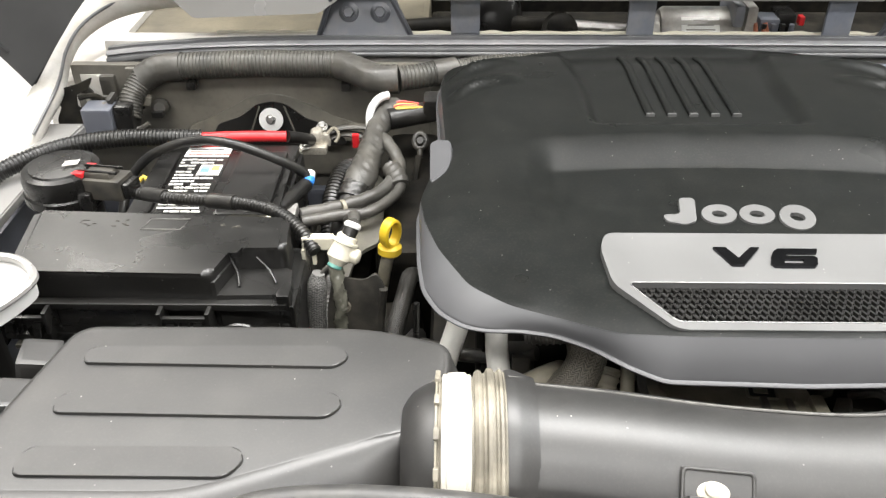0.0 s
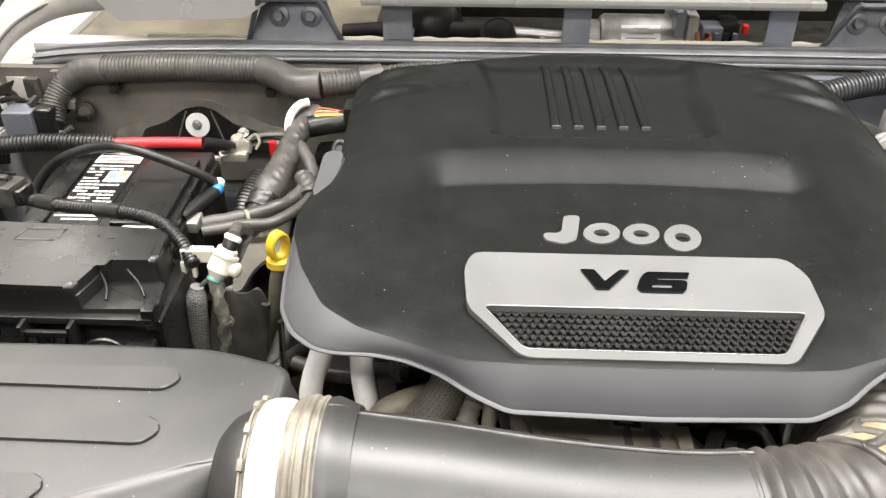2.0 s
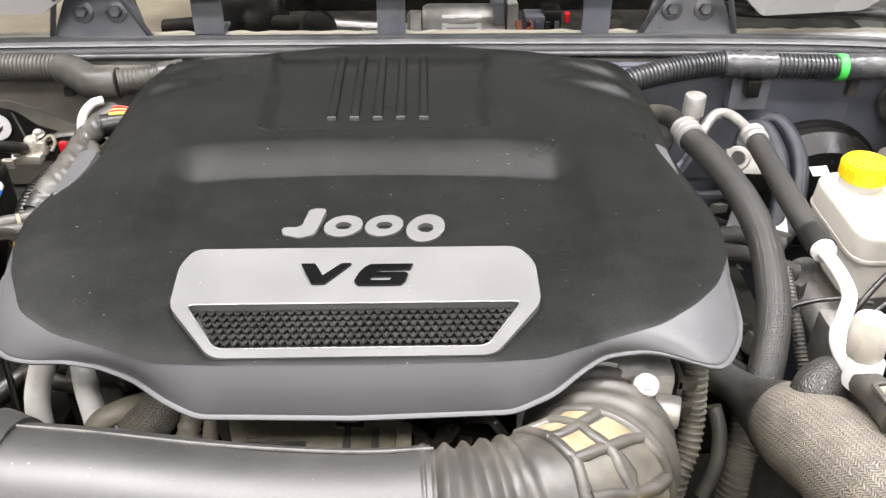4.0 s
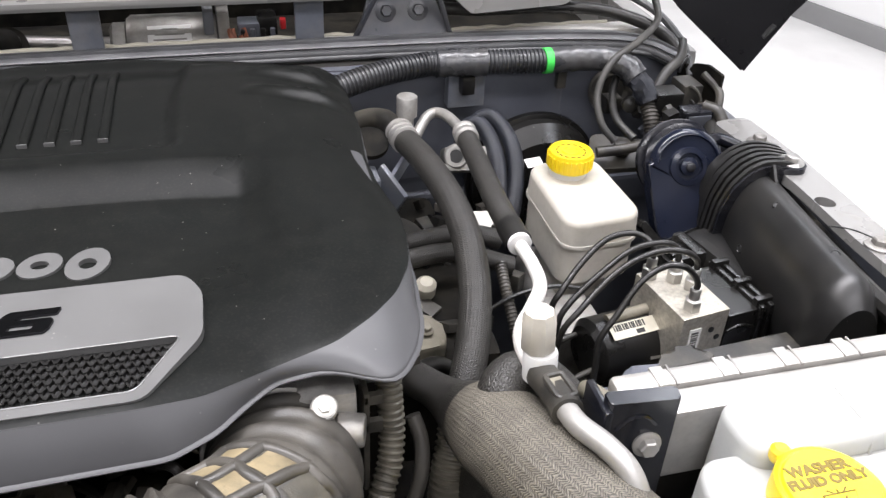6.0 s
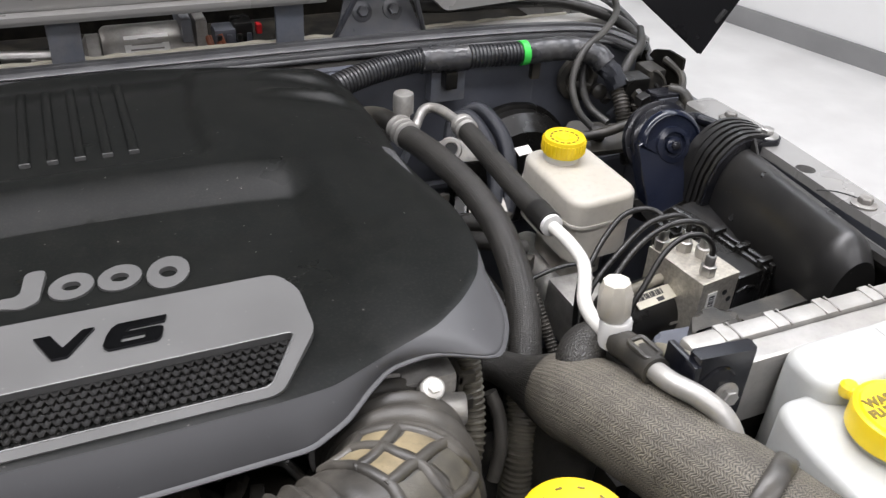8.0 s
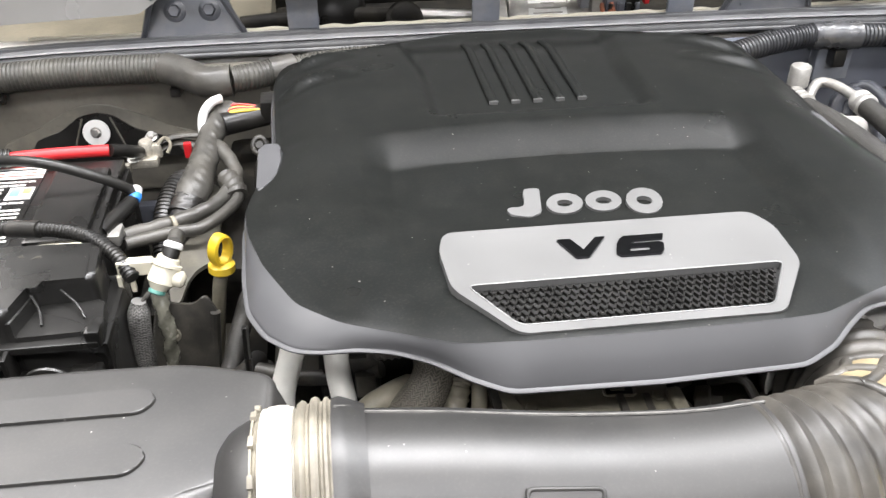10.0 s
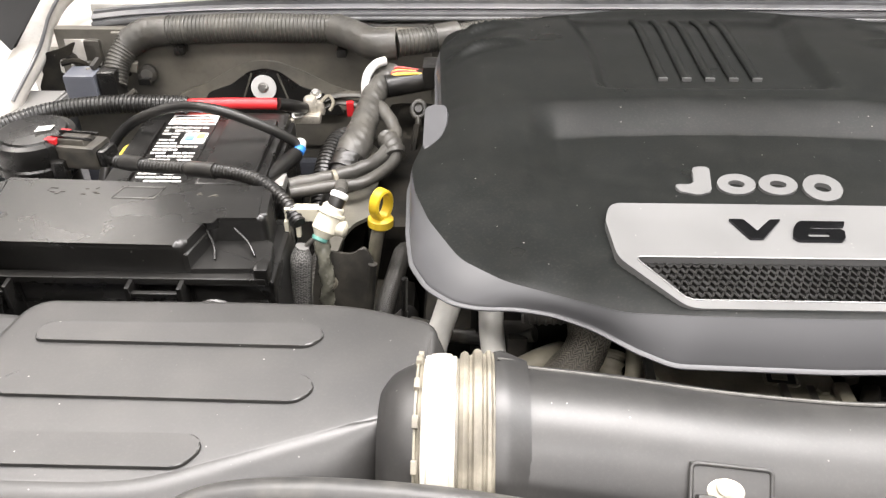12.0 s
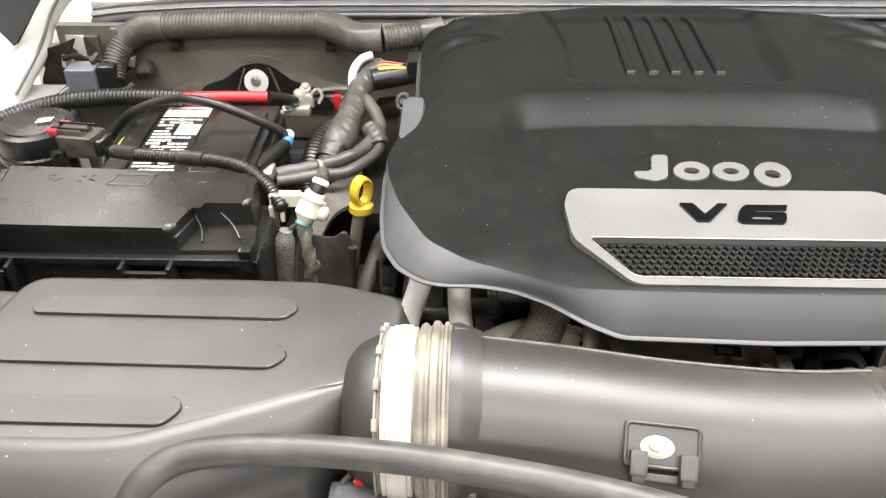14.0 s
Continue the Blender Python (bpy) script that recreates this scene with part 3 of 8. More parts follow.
thing("seal_edge", sweep([(x + 0.016, y - 0.005, z + 0.010) for x, y, z in BAND[1:]], 0.0022, 8, 0.01), M_SEAL, "grey rubber edge strip curving round the cowl corner", "trim")
thing("seal_edge", sweep([(0.955, 0.955, 1.012), (0.967, 1.01, 1.035), (0.95, 1.08, 1.06), (0.88, 1.15, 1.085)], 0.005, 8, 0.01), M_SEAL, "black rubber edge strip curving round the cowl corner", "trim")

# ---- open hood ----
hood = group_thing("hood", (0.25, 1.08, 1.1), "dark painted hood standing open over the engine", "hood")
lean_hood = pose(0.25, 1.10, 1.135, 0, 0, 0) @ pose(0, 0, 0, -86, 0, 0)
panel = block(-0.70, 0.74, -1.25, 0.0, 0.0, 0.03, 0.008, lean_hood)
for k in (-0.45, 0.02, 0.48):
    block(k - 0.05, k + 0.05, -1.2, -0.03, -0.02, 0.0, 0.008, lean_hood, panel)
part("inner_panel", panel, M_HOODIN, hood, "dark painted inner panel")
centre_lip = block(-0.018, 0.534, 1.034, 1.052, 1.1005, 1.111, 0.004)
part("rear_lip", centre_lip, M_PAINT, hood, "pale glossy rear lip")
part("rear_panel", block(-0.35, 0.85, 1.052, 1.080, 1.108, 1.17, 0.006), M_PAINT, hood)
for x0, x1, s in ((-0.345, -0.125, -1), (0.655, 0.840, 1)):
    flap = prism(rounded([(x0 + 0.030, -0.028), (x1 - 0.034, -0.022), (x1, 0.0), (x1, 0.02), (x0, 0.02), (x0, 0.0)], 0.006), -0.004, 0.004, 0.001, pose(0, 1.040, 1.106, 78, 0, 0))
    part("rear_flap", flap, M_PAINT, hood, "pale glossy rear flap")


def hood_corner(sign, tip):
    """Folded side wing whose lower point hangs beside the cowl."""
    bm = bmesh.new()
    t = Vector(tip)
    a = t + Vector((0.042 if sign < 0 else -0.078, 0.055, 0.07))
    b = t + Vector((sign * 0.060, 0.022, 0.065))
    c = t + Vector((-sign * 0.16, 0.13, 0.20))
    d = t + Vector((sign * 0.16, -0.01, 0.20))
    off = Vector((0, 0.014, 0.006))
    front = [bm.verts.new(p) for p in (t, b, d, c, a)]
    back = [bm.verts.new(p + off) for p in (t, b, d, c, a)]
    bm.faces.new(front)
    bm.faces.new(back[::-1])
    for i in range(5):
        bm.faces.new((front[i], front[(i + 1) % 5], back[(i + 1) % 5], back[i]))
    bmesh.ops.bevel(bm, geom=bm.edges[:], offset=0.003, segments=2, affect="EDGES")
    return bm


for sign, tip in ((1, (1.002, 0.916, 1.028)), (-1, (-0.478, 0.911, 1.035))):
    # left wing takes a lighter copy of the hood paint, as if lit
    wing = part("side_wing", hood_corner(sign, tip), M_HOOD if sign > 0 else M_WING, hood)
    slot = block(-0.010, 0.010, -0.002, 0.004, -0.002, 0.002, 0.001, Matrix.Translation(Vector(tip) + Vector((sign * 0.03, 0.014, 0.048))) @ pose(0, 0, 0, 0, -sign * 50, 0))
    part("slot", slot, M_INK, wing)

# hood hinges on the cowl
for cx in (-0.105, 0.607):
    tilt = pose(cx, 1.058, 1.046, 68, 0, 0)
    plate = prism(rounded([(-0.058, 0), (0.058, 0), (0.036, 0.060), (-0.036, 0.060)], 0.008), 0, 0.004, 0.001, tilt)
    hinge = part("hinge", plate, M_HINGE, hood, "grey painted hinge bracket with two bolts")
    flange = sweep([(cx - 0.060, 1.056, 1.046), (cx - 0.037, 1.036, 1.104), (cx - 0.028, 1.034, 1.108), (cx + 0.028, 1.034, 1.108), (cx + 0.037, 1.036, 1.104), (cx + 0.060, 1.056, 1.046)], 0.0035, 8, 0.004)
    part("flange", flange, M_HINGE, hinge)
    for dx in (-0.020, 0.020):
        hexbolt("bolt", tilt @ Vector((dx, 0.030, 0.004)), tilt.to_3x3() @ Vector((0, 0, 1)), 0.0075, hinge, 1.7, M_HINGE)

# things in the trough
wiper = group_thing("wiper_motor", (0.33, 1.115, 0.98), "aluminium wiper motor with a white label in the cowl trough", "motor")
part("housing", lathe([(0.030, -0.052), (0.034, -0.046), (0.034, 0.046), (0.030, 0.052)], 28, aim((0.335, 1.120, 1.030), (1, 0, 0))), M_ALU, wiper)
part("cover_plate", block(0.388, 0.402, 1.085, 1.155, 0.985, 1.075, 0.004), M_ALU, wiper)
part("shaft", sweep([(0.285, 1.115, 1.03), (0.20, 1.112, 1.035)], 0.007, 12, 0.02), M_PIPE, wiper)
part("label", block(-0.025, 0.025, -0.0125, 0.0125, 0, 0.0012, 0.0004, pose(0.332, 1.0925, 1.048, 48, 0, 0)), M_LABEL, wiper, "white printed label")
for i, w in enumerate((0.018, 0.034, 0.038)):
    part("print_bar", block(-w / 2, w / 2, -0.0009, 0.0009, 0, 0.0005, 0, pose(0.332, 1.0925, 1.048, 48, 0, 0) @ pose(0, 0.0075 - i * 0.0065, 0.0013)), M_BOLT, wiper)
part("strap", block(0.372, 0.384, 1.082, 1.158, 1.050, 1.078, 0.003), M_TAB, wiper)
part("end_cap", lathe([(0.020, 0), (0.026, 0.004), (0.026, 0.018), (0.020, 0.022)], 24, aim((0.285, 1.120, 1.030), (-1, 0, 0))), M_ALU, wiper)
part("shelf", block(0.352, 0.376, 1.074, 1.092, 1.088, 1.098, 0.003), M_CREAM, wiper)
linkage = group_thing("wiper_linkage", (0.12, 1.13, 0.98), "grimy steel wiper linkage with a round pivot", "linkage")
part("pivot", lathe([(0.022, 0), (0.024, 0.004), (0.024, 0.018), (0.012, 0.02), (0.010, 0.03)], 24, aim((0.150, 1.12, 1.028), (0, -0.8, 0.6))), M_DARK, linkage)
part("arm", sweep([(0.15, 1.12, 1.04), (0.20, 1.115, 1.038), (0.27, 1.11, 1.035)], 0.008, 10, 0.01), M_STEEL, linkage)
part("pivot_ring", lathe([(0.016, 0), (0.018, 0.002), (0.018, 0.006), (0.013, 0.008)], 24, aim((0.150, 1.100, 1.043), (0, -0.8, 0.6))), M_DARK, linkage)
part("link", sweep([(-0.06, 1.16, 1.02), (0.05, 1.15, 1.03), (0.15, 1.125, 1.035)], 0.012, 10, 0.02), M_DARK, linkage)
thing("motor_bracket", absorb(block(0.228, 0.262, 1.052, 1.058, 1.03, 1.10, 0.002), block(0.226, 0.264, 1.052, 1.09, 1.036, 1.042, 0.002)), M_TAB, "blue-grey steel bracket standing in the cowl trough", "bracket")
thing("motor_bracket", absorb(block(0.476, 0.510, 1.052, 1.058, 1.03, 1.10, 0.002), block(0.474, 0.512, 1.052, 1.09, 1.036, 1.042, 0.002)), M_TAB, "blue-grey steel bracket standing in the cowl trough", "bracket")
thing("cowl_bracket", absorb(block(0.005, 0.042, 1.062, 1.067, 1.03, 1.10, 0.002), block(0.005, 0.042, 1.062, 1.10, 1.046, 1.051, 0.002)), M_TAB, "blue-grey steel bracket standing in the cowl trough", "bracket")
plug = group_thing("wiper_connector", (0.44, 1.12, 0.98), "black wiring plugs beside the wiper motor", "connector")
part("plug", block(0.412, 0.438, 1.10, 1.13, 1.01, 1.055, 0.004), M_BAY, plug)
part("plug", block(0.436, 0.460, 1.105, 1.14, 1.005, 1.06, 0.004), M_BLACK, plug)
part("red_lock", block(0.463, 0.470, 1.10, 1.112, 1.046, 1.058, 0.002), M_RED, plug, "red plug lock")
for k in range(4):
    part("plug_rib", block(0.414 + 0.012 * k, 0.420 + 0.012 * k, 1.094, 1.100, 1.012, 1.05, 0.002), M_BAY if k % 2 else M_BLACK, plug)
part("red_lock", block(0.466, 0.474, 1.09, 1.10, 1.018, 1.030, 0.002), M_RED, plug)
part("wire", sweep([(0.398, 1.09, 1.06), (0.408, 1.078, 1.03), (0.420, 1.080, 1.024), (0.414, 1.09, 1.045)], 0.0028, 8, 0.003), M_WIRE_RUST, plug, "rust-brown wires")
part("wire", sweep([(0.405, 1.10, 1.05), (0.412, 1.085, 1.02), (0.424, 1.085, 1.025), (0.418, 1.10, 1.05)], 0.003, 8, 0.003), M_WIRE_RUST, plug)
thing("cowl_duct", lathe([(0.03, 0), (0.045, 0.02), (0.05, 0.08), (0.03, 0.11)], 24, aim((0.03, 1.17, 0.97), (0.4, 0, 1))), M_BLACK, "black rounded plastic duct in the cowl trough", "duct")
thing("washer_line", sweep([(0.60, 1.11, 1.07), (0.70, 1.085, 1.066), (0.80, 1.075, 1.068), (0.88, 1.06, 1.064), (0.935, 1.02, 1.05), (0.955, 0.985, 1.03)], 0.008, 10, 0.01), M_TAPE, "black taped wiring loom along the cowl", "cable")

# ---- engine and its cover ----
# engine masses coloured near black for the shade beneath the cover
block_bm = block(0.03, 0.45, 0.50, 0.94, 0.55, 1.015, 0.02)
engine = group_thing("engine_block", (0.24, 0.7, 0.55), "grimy engine block, the cover's shade in its colour", "engine")
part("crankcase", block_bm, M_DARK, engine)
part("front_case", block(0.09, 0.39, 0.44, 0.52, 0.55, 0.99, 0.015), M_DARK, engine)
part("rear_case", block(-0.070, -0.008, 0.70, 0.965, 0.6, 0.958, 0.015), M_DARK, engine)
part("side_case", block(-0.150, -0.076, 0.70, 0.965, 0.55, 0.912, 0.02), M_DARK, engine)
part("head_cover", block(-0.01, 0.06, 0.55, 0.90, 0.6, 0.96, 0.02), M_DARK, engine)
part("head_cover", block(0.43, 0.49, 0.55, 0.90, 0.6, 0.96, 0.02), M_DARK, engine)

cover = group_thing("engine_cover", (0.24, 0.66, 1.0), "black plastic engine cover with a silver plate", "engine cover")
RIM_RIGHT = [(0.1471, 0.4115, 1.054), (0.2392, 0.4085, 1.054), (0.3333, 0.4115, 1.054), (0.3588, 0.4245, 1.055), (0.3764, 0.4395, 1.058), (0.394, 0.4515, 1.061), (0.4205, 0.4545, 1.062), (0.4421, 0.4505, 1.061), (0.4568, 0.4375, 1.059), (0.4724, 0.4495, 1.056), (0.4862, 0.4715, 1.055), (0.494, 0.4935, 1.055), (0.4999, 0.5385, 1.056), (0.5035, 0.6, 1.058), (0.499, 0.65, 1.062), (0.499, 0.695, 1.05), (0.507, 0.76, 1.045), (0.509, 0.86, 1.045), (0.508, 0.905, 1.046), (0.494, 0.928, 1.05)]
RIM_LEFT = [(0.404, 0.945, 1.06), (0.3, 0.959, 1.064), (0.2, 0.959, 1.064), (0.098, 0.94, 1.06), (0.006, 0.914, 1.05), (-0.008, 0.895, 1.046), (-0.01, 0.85, 1.045), (-0.006, 0.76, 1.045), (-0.002, 0.695, 1.05), (-0.012, 0.65, 1.062), (-0.0205, 0.6, 1.058), (-0.0176, 0.5415, 1.056), (-0.0127, 0.5055, 1.055), (-0.0009, 0.4805, 1.055), (0.0167, 0.4635, 1.056), (0.0334, 0.4575, 1.057), (0.0559, 0.4555, 1.059), (0.0795, 0.4505, 1.059), (0.103, 0.4405, 1.057), (0.1255, 0.4235, 1.055)]
RIM = RIM_RIGHT + RIM_LEFT
CREASE = [(0.16, 0.4275, 1.0785), (0.24, 0.426, 1.079), (0.32, 0.4275, 1.0785), (0.353, 0.4365, 1.0725), (0.391, 0.4555, 1.0690), (0.432, 0.4700, 1.0705), (0.458, 0.488, 1.0725), (0.478, 0.5085, 1.0735), (0.4925, 0.537, 1.0745), (0.4988, 0.570, 1.075), (0.5010, 0.605, 1.073), (0.4945, 0.65, 1.073), (0.4935, 0.695, 1.071), (0.501, 0.76, 1.068), (0.503, 0.85, 1.066), (0.5, 0.902, 1.064), (0.488, 0.922, 1.066), (0.402, 0.9385, 1.071), (0.3, 0.952, 1.074), (0.2, 0.952, 1.074), (0.1, 0.9335, 1.071), (0.01, 0.908, 1.066), (0.0, 0.893, 1.064), (-0.004, 0.85, 1.066), (0.0, 0.76, 1.068), (0.0035, 0.695, 1.071), (-0.0075, 0.65, 1.073), (-0.0165, 0.605, 1.073), (-0.0115, 0.568, 1.0745), (-0.0005, 0.533, 1.0735), (0.0222, 0.489, 1.0720), (0.0502, 0.4675, 1.0710), (0.0850, 0.4545, 1.0700), (0.1200, 0.4370, 1.0725)]
CX, CY = 0.24, 0.66


def seat(bm):
    """Sets a piece of the cover on its sloping bed, higher towards the front."""
    for v in bm.verts:
        y = v.co.y
        v.co.z += float(np.interp(y, [0.43, 0.91], [0.0125, 0.0005]))
        v.co.y += float(np.interp(y, [0.40, 0.52, 0.60, 0.74, 0.95], [-0.010, -0.008, -0.006, 0.005, 0.003]))
    return bm


def cover_part(name, bm, material, parent, label="", smooth=40):
    return part(name, seat(bm), material, parent, label, smooth)


def outline_at(outline, angle):
    """Distance and height of an outline in that direction from the middle."""
    d = Vector((math.cos(angle), math.sin(angle)))
    best = None
    n = len(outline)
    for i in range(n):
        a, b = outline[i], outline[(i + 1) % n]
        ax, ay, bx, by = a[0] - CX, a[1] - CY, b[0] - CX, b[1] - CY
        den = d.x * (by - ay) - d.y * (bx - ax)
        if abs(den) < 1e-9:
            continue
        u = (ax * d.y - ay * d.x) / den
        if -1e-6 <= u <= 1 + 1e-6:
            r = ((ax + (bx - ax) * u) * d.x + (ay + (by - ay) * u) * d.y)
            if r > 0 and (best is None or r > best[0]):
                best = (r, a[2] + (b[2] - a[2]) * u)
    return best


def ridge(x, y, x0, y0, x1, y1, w, h):
    """A soft raised crease along a line, fading inwards."""
    d = Vector((x1 - x0, y1 - y0))
    q = Vector((x - x0, y - y0))
    t = q.dot(d) / d.length_squared
    if t < -0.1 or t > 1:
        return 0.0
    off = abs(q.x * d.y - q.y * d.x) / d.length
    return h * max(0, 1 - off / w) * (1 - max(0, t) ** 2)


def flat_ramp(v, a, b):
    """Straight rise from a to b with only its two ends rounded."""
    t = min(1.0, max(0.0, (v - a) / (b - a)))
    return 0.88 * t + 0.12 * t * t * (3 - 2 * t)


def deck(x, y):
    """Height of the cover's upper skin."""
    z = 1.082
    bow = 0.013 * max(0.0, 1 - ((x - CX) / 0.175) ** 2)
    rear = flat_ramp(y - bow, 0.646, 0.684)
    across = flat_ramp(x, 0.070, 0.097) * (1 - flat_ramp(x, 0.387, 0.414))
    pan = across * (1 - rear) * ease(y, 0.43, 0.50)
    z += 0.006 * ease(y, 0.60, 0.70) * (1 - ease(y, 0.86, 0.96))
    sink = 0.004 + 0.009 * ease(y, 0.50, 0.63)
    z -= pan * sink
    flare = 0.012 * ease(y, 0.80, 0.90)
    dip = flat_ramp(x, 0.135 - flare, 0.148 - flare) * (1 - flat_ramp(x, 0.332 + flare, 0.345 + flare)) * flat_ramp(y, 0.713, 0.727)
    z -= 0.009 * dip
    slant = (0.481 - y) * 0.61
    under_mesh = ease(x, 0.121 + slant, 0.130 + slant) * (1 - ease(x, 0.344 - slant, 0.353 - slant)) * ease(y, 0.4335, 0.440) * (1 - ease(y, 0.482, 0.492))
    z -= 0.007 * under_mesh
    side = abs(x - CX)
    z -= 0.007 * ease(side, 0.09, 0.22) * (1 - ease(y, 0.46, 0.60))
    z -= 0.016 * ease(side, 0.17, 0.26) * ease(y, 0.62, 0.90)
    z -= 0.010 * ease(y, 0.88, 0.965)
    mx = side + CX
    z += ridge(mx, y, 0.495, 0.800, 0.40, 0.825, 0.013, 0.012)
    z += ridge(mx, y, 0.490, 0.855, 0.40, 0.872, 0.013, 0.012)
    return z


def smooth_ring(v, times=2):
    n = len(v)
    for _ in range(times):
        v = [(v[k - 1] + 2 * v[k] + v[(k + 1) % n]) / 4 for k in range(n)]
    return v


def shell_mesh(skirt):
    """The dark top, or the grey skirt below its crease."""
    bm = bmesh.new()
    n = 400
    rim = [outline_at(RIM, 2 * math.pi * k / n) for k in range(n)]
    cre = [outline_at(CREASE, 2 * math.pi * k / n) for k in range(n)]
    rr, rz = smooth_ring([p[0] for p in rim]), smooth_ring([p[1] for p in rim])
    cr, cz = smooth_ring([p[0] for p in cre], 3), smooth_ring([p[1] for p in cre], 3)
    rings = []

    def add(radii, heights):
        ring = []
        for k in range(n):
            a = 2 * math.pi * k / n
            ring.append(bm.verts.new((CX + radii[k] * math.cos(a), CY + radii[k] * math.sin(a), heights[k])))
        rings.append(ring)

    def quads():
        for p, q in zip(rings, rings[1:]):
            for k in range(n):
                bm.faces.new((p[k], p[(k + 1) % n], q[(k + 1) % n], q[k]))

    if skirt:
        add([r - 0.004 for r in rr], [z - 0.004 for z in rz])
        add([r - 0.0006 for r in rr], [z - 0.0030 for z in rz])
        add([r - 0.0002 for r in rr], [z - 0.0018 for z in rz])
        add([r - 0.0012 for r in rr], [z - 0.0010 for z in rz])
        rr = [r - 0.0034 for r in rr]
        add([r + 0.0002 for r in rr], [z - 0.0008 for z in rz])
        for f in (0.0, 0.06, 0.2, 0.4, 0.6, 0.8, 0.93, 1.0):
            bulge = 0.0012 * math.sin(math.pi * f)
            add([rr[k] + (cr[k] - rr[k]) * f + bulge for k in range(n)], [rz[k] + (cz[k] - rz[k]) * f + bulge * 0.4 for k in range(n)])
        quads()
        return bm
    m = 70
    add([r - 0.004 for r in cr], [z - 0.004 for z in cz])
    add([r + 0.0004 for r in cr], [z - 0.0004 for z in cz])
    for j in range(m):
        g = 1 - j / m
        radii = [(cr[k] - 0.003) * g for k in range(n)]
        hts = []
        for k in range(n):
            a = 2 * math.pi * k / n
            x, y = CX + radii[k] * math.cos(a), CY + radii[k] * math.sin(a)
            into = cr[k] - radii[k]
            low = min(1.0, max(0.0, (1.0755 - cz[k]) / 0.010)) * (1 - ease(y, 0.52, 0.60))
            t = min(1.0, max(0.0, into - 0.003) / (0.046 + 0.052 * low))
            hts.append(cz[k] + 0.0004 + (deck(x, y) - cz[k] - 0.0004) * (1 - (1 - t) ** 2))
        add(radii, hts)
    quads()
    c = bm.verts.new((CX, CY, deck(CX, CY)))
    for k in range(n):
        bm.faces.new((rings[-1][k], rings[-1][(k + 1) % n], c))
    return bm


cover_part("shell", shell_mesh(False), M_COVER, cover, smooth=60)
cover_part("skirt", shell_mesh(True), M_SKIRT, cover, "satin grey skirt round the cover's edge", smooth=60)
POCKET = [(-0.012, 0.704), (0.002, 0.702), (0.008, 0.692), (0.009, 0.664), (0.005, 0.642), (-0.010, 0.628)]
for mirror in (1, -1):
    tilt_m = Matrix.Translation((CX, 0, 0)) @ Matrix.Diagonal((mirror, 1, 1, 1)) @ Matrix.Translation((-CX, 0, 0)) @ pose(0.0, 0.676, 1.0768, 0, -16, 0) @ pose(0.0, -0.676, 0)
    cover_part("side_pocket", prism(rounded(POCKET, 0.008), -0.020, 0.0, 0.002, tilt_m, segs=3), M_SKIRT, cover, "grey flat pad at the cover's flank")
for k in range(5):
    x = 0.199 + 0.0208 * k
    rib = sweep([(x + 0.0005 * (k - 2) * t, 0.747 + 0.173 * t, deck(x, 0.747 + 0.173 * t) + 0.0016) for t in (0, 0.2, 0.4, 0.6, 0.8, 1.0)], 0.0042, 12, 0.010, squash=(0.55, 1.0))
    cover_part("rib", rib, M_COVER, cover)
    cover_part("rib_end", block(x - 0.0042, x + 0.0042, 0.7452, 0.7470, deck(x, 0.746) - 0.001, deck(x, 0.746) + 0.0036, 0.0006), M_PLATE, cover, "pale end of a rib")

PLATE = [(0.124, 0.541), (0.346, 0.541), (0.356, 0.522), (0.355, 0.480), (0.322, 0.432), (0.156, 0.432), (0.121, 0.480), (0.118, 0.522)]
INSET = [(0.131, 0.481), (0.343, 0.481), (0.318, 0.4395), (0.157, 0.4395)]


def ring_plate(outer, inner, z0, z1):
    """A flat plate with an opening: outline and hole bridged, both with walls."""
    bm = bmesh.new()
    o, i = rounded(outer, 0.008, 4), rounded(inner, 0.006, 4)
    eo = [bm.verts.new((x, y, z1)) for x, y in o]
    ei = [bm.verts.new((x, y, z1)) for x, y in i]
    edges = [bm.edges.new((v[k], v[(k + 1) % len(v)])) for v in (eo, ei) for k in range(len(v))]
    bmesh.ops.triangle_fill(bm, use_beauty=True, edges=edges)
    lo = [bm.verts.new((x, y, z0)) for x, y in o]
    li = [bm.verts.new((x, y, z0)) for x, y in i]
    for t, u in ((eo, lo), (ei, li)):
        for k in range(len(t)):
            bm.faces.new((t[k], t[(k + 1) % len(t)], u[(k + 1) % len(t)], u[k]))
    return bm


def tilted(bm):
    """Tips the badge plate's pieces forward with the cover's front."""
    for v in bm.verts:
        v.co.z -= 0.0034 * min(1.1, max(0.0, (0.541 - v.co.y) / 0.109))
    return bm


plate = cover_part("silver_plate", tilted(ring_plate(PLATE, INSET, 1.076, 1.0838)), M_PLATE, cover, "brushed silver badge plate")
edge_in = rounded(INSET, 0.006, 4)
cover_part("bright_rim", tilted(sweep([(x, y, 1.0838) for x, y in edge_in] + [(*edge_in[0], 1.0838)], 0.0006, 8, 0.003, raw=True, caps=False)), M_BRIGHT, plate, "bright thin rim round the mesh")
cover_part("mesh_bed", tilted(prism(rounded([(0.128, 0.4825), (0.346, 0.4825), (0.3195, 0.438), (0.1555, 0.438)], 0.006), 1.074, 1.0785, 0)), M_INK, plate)


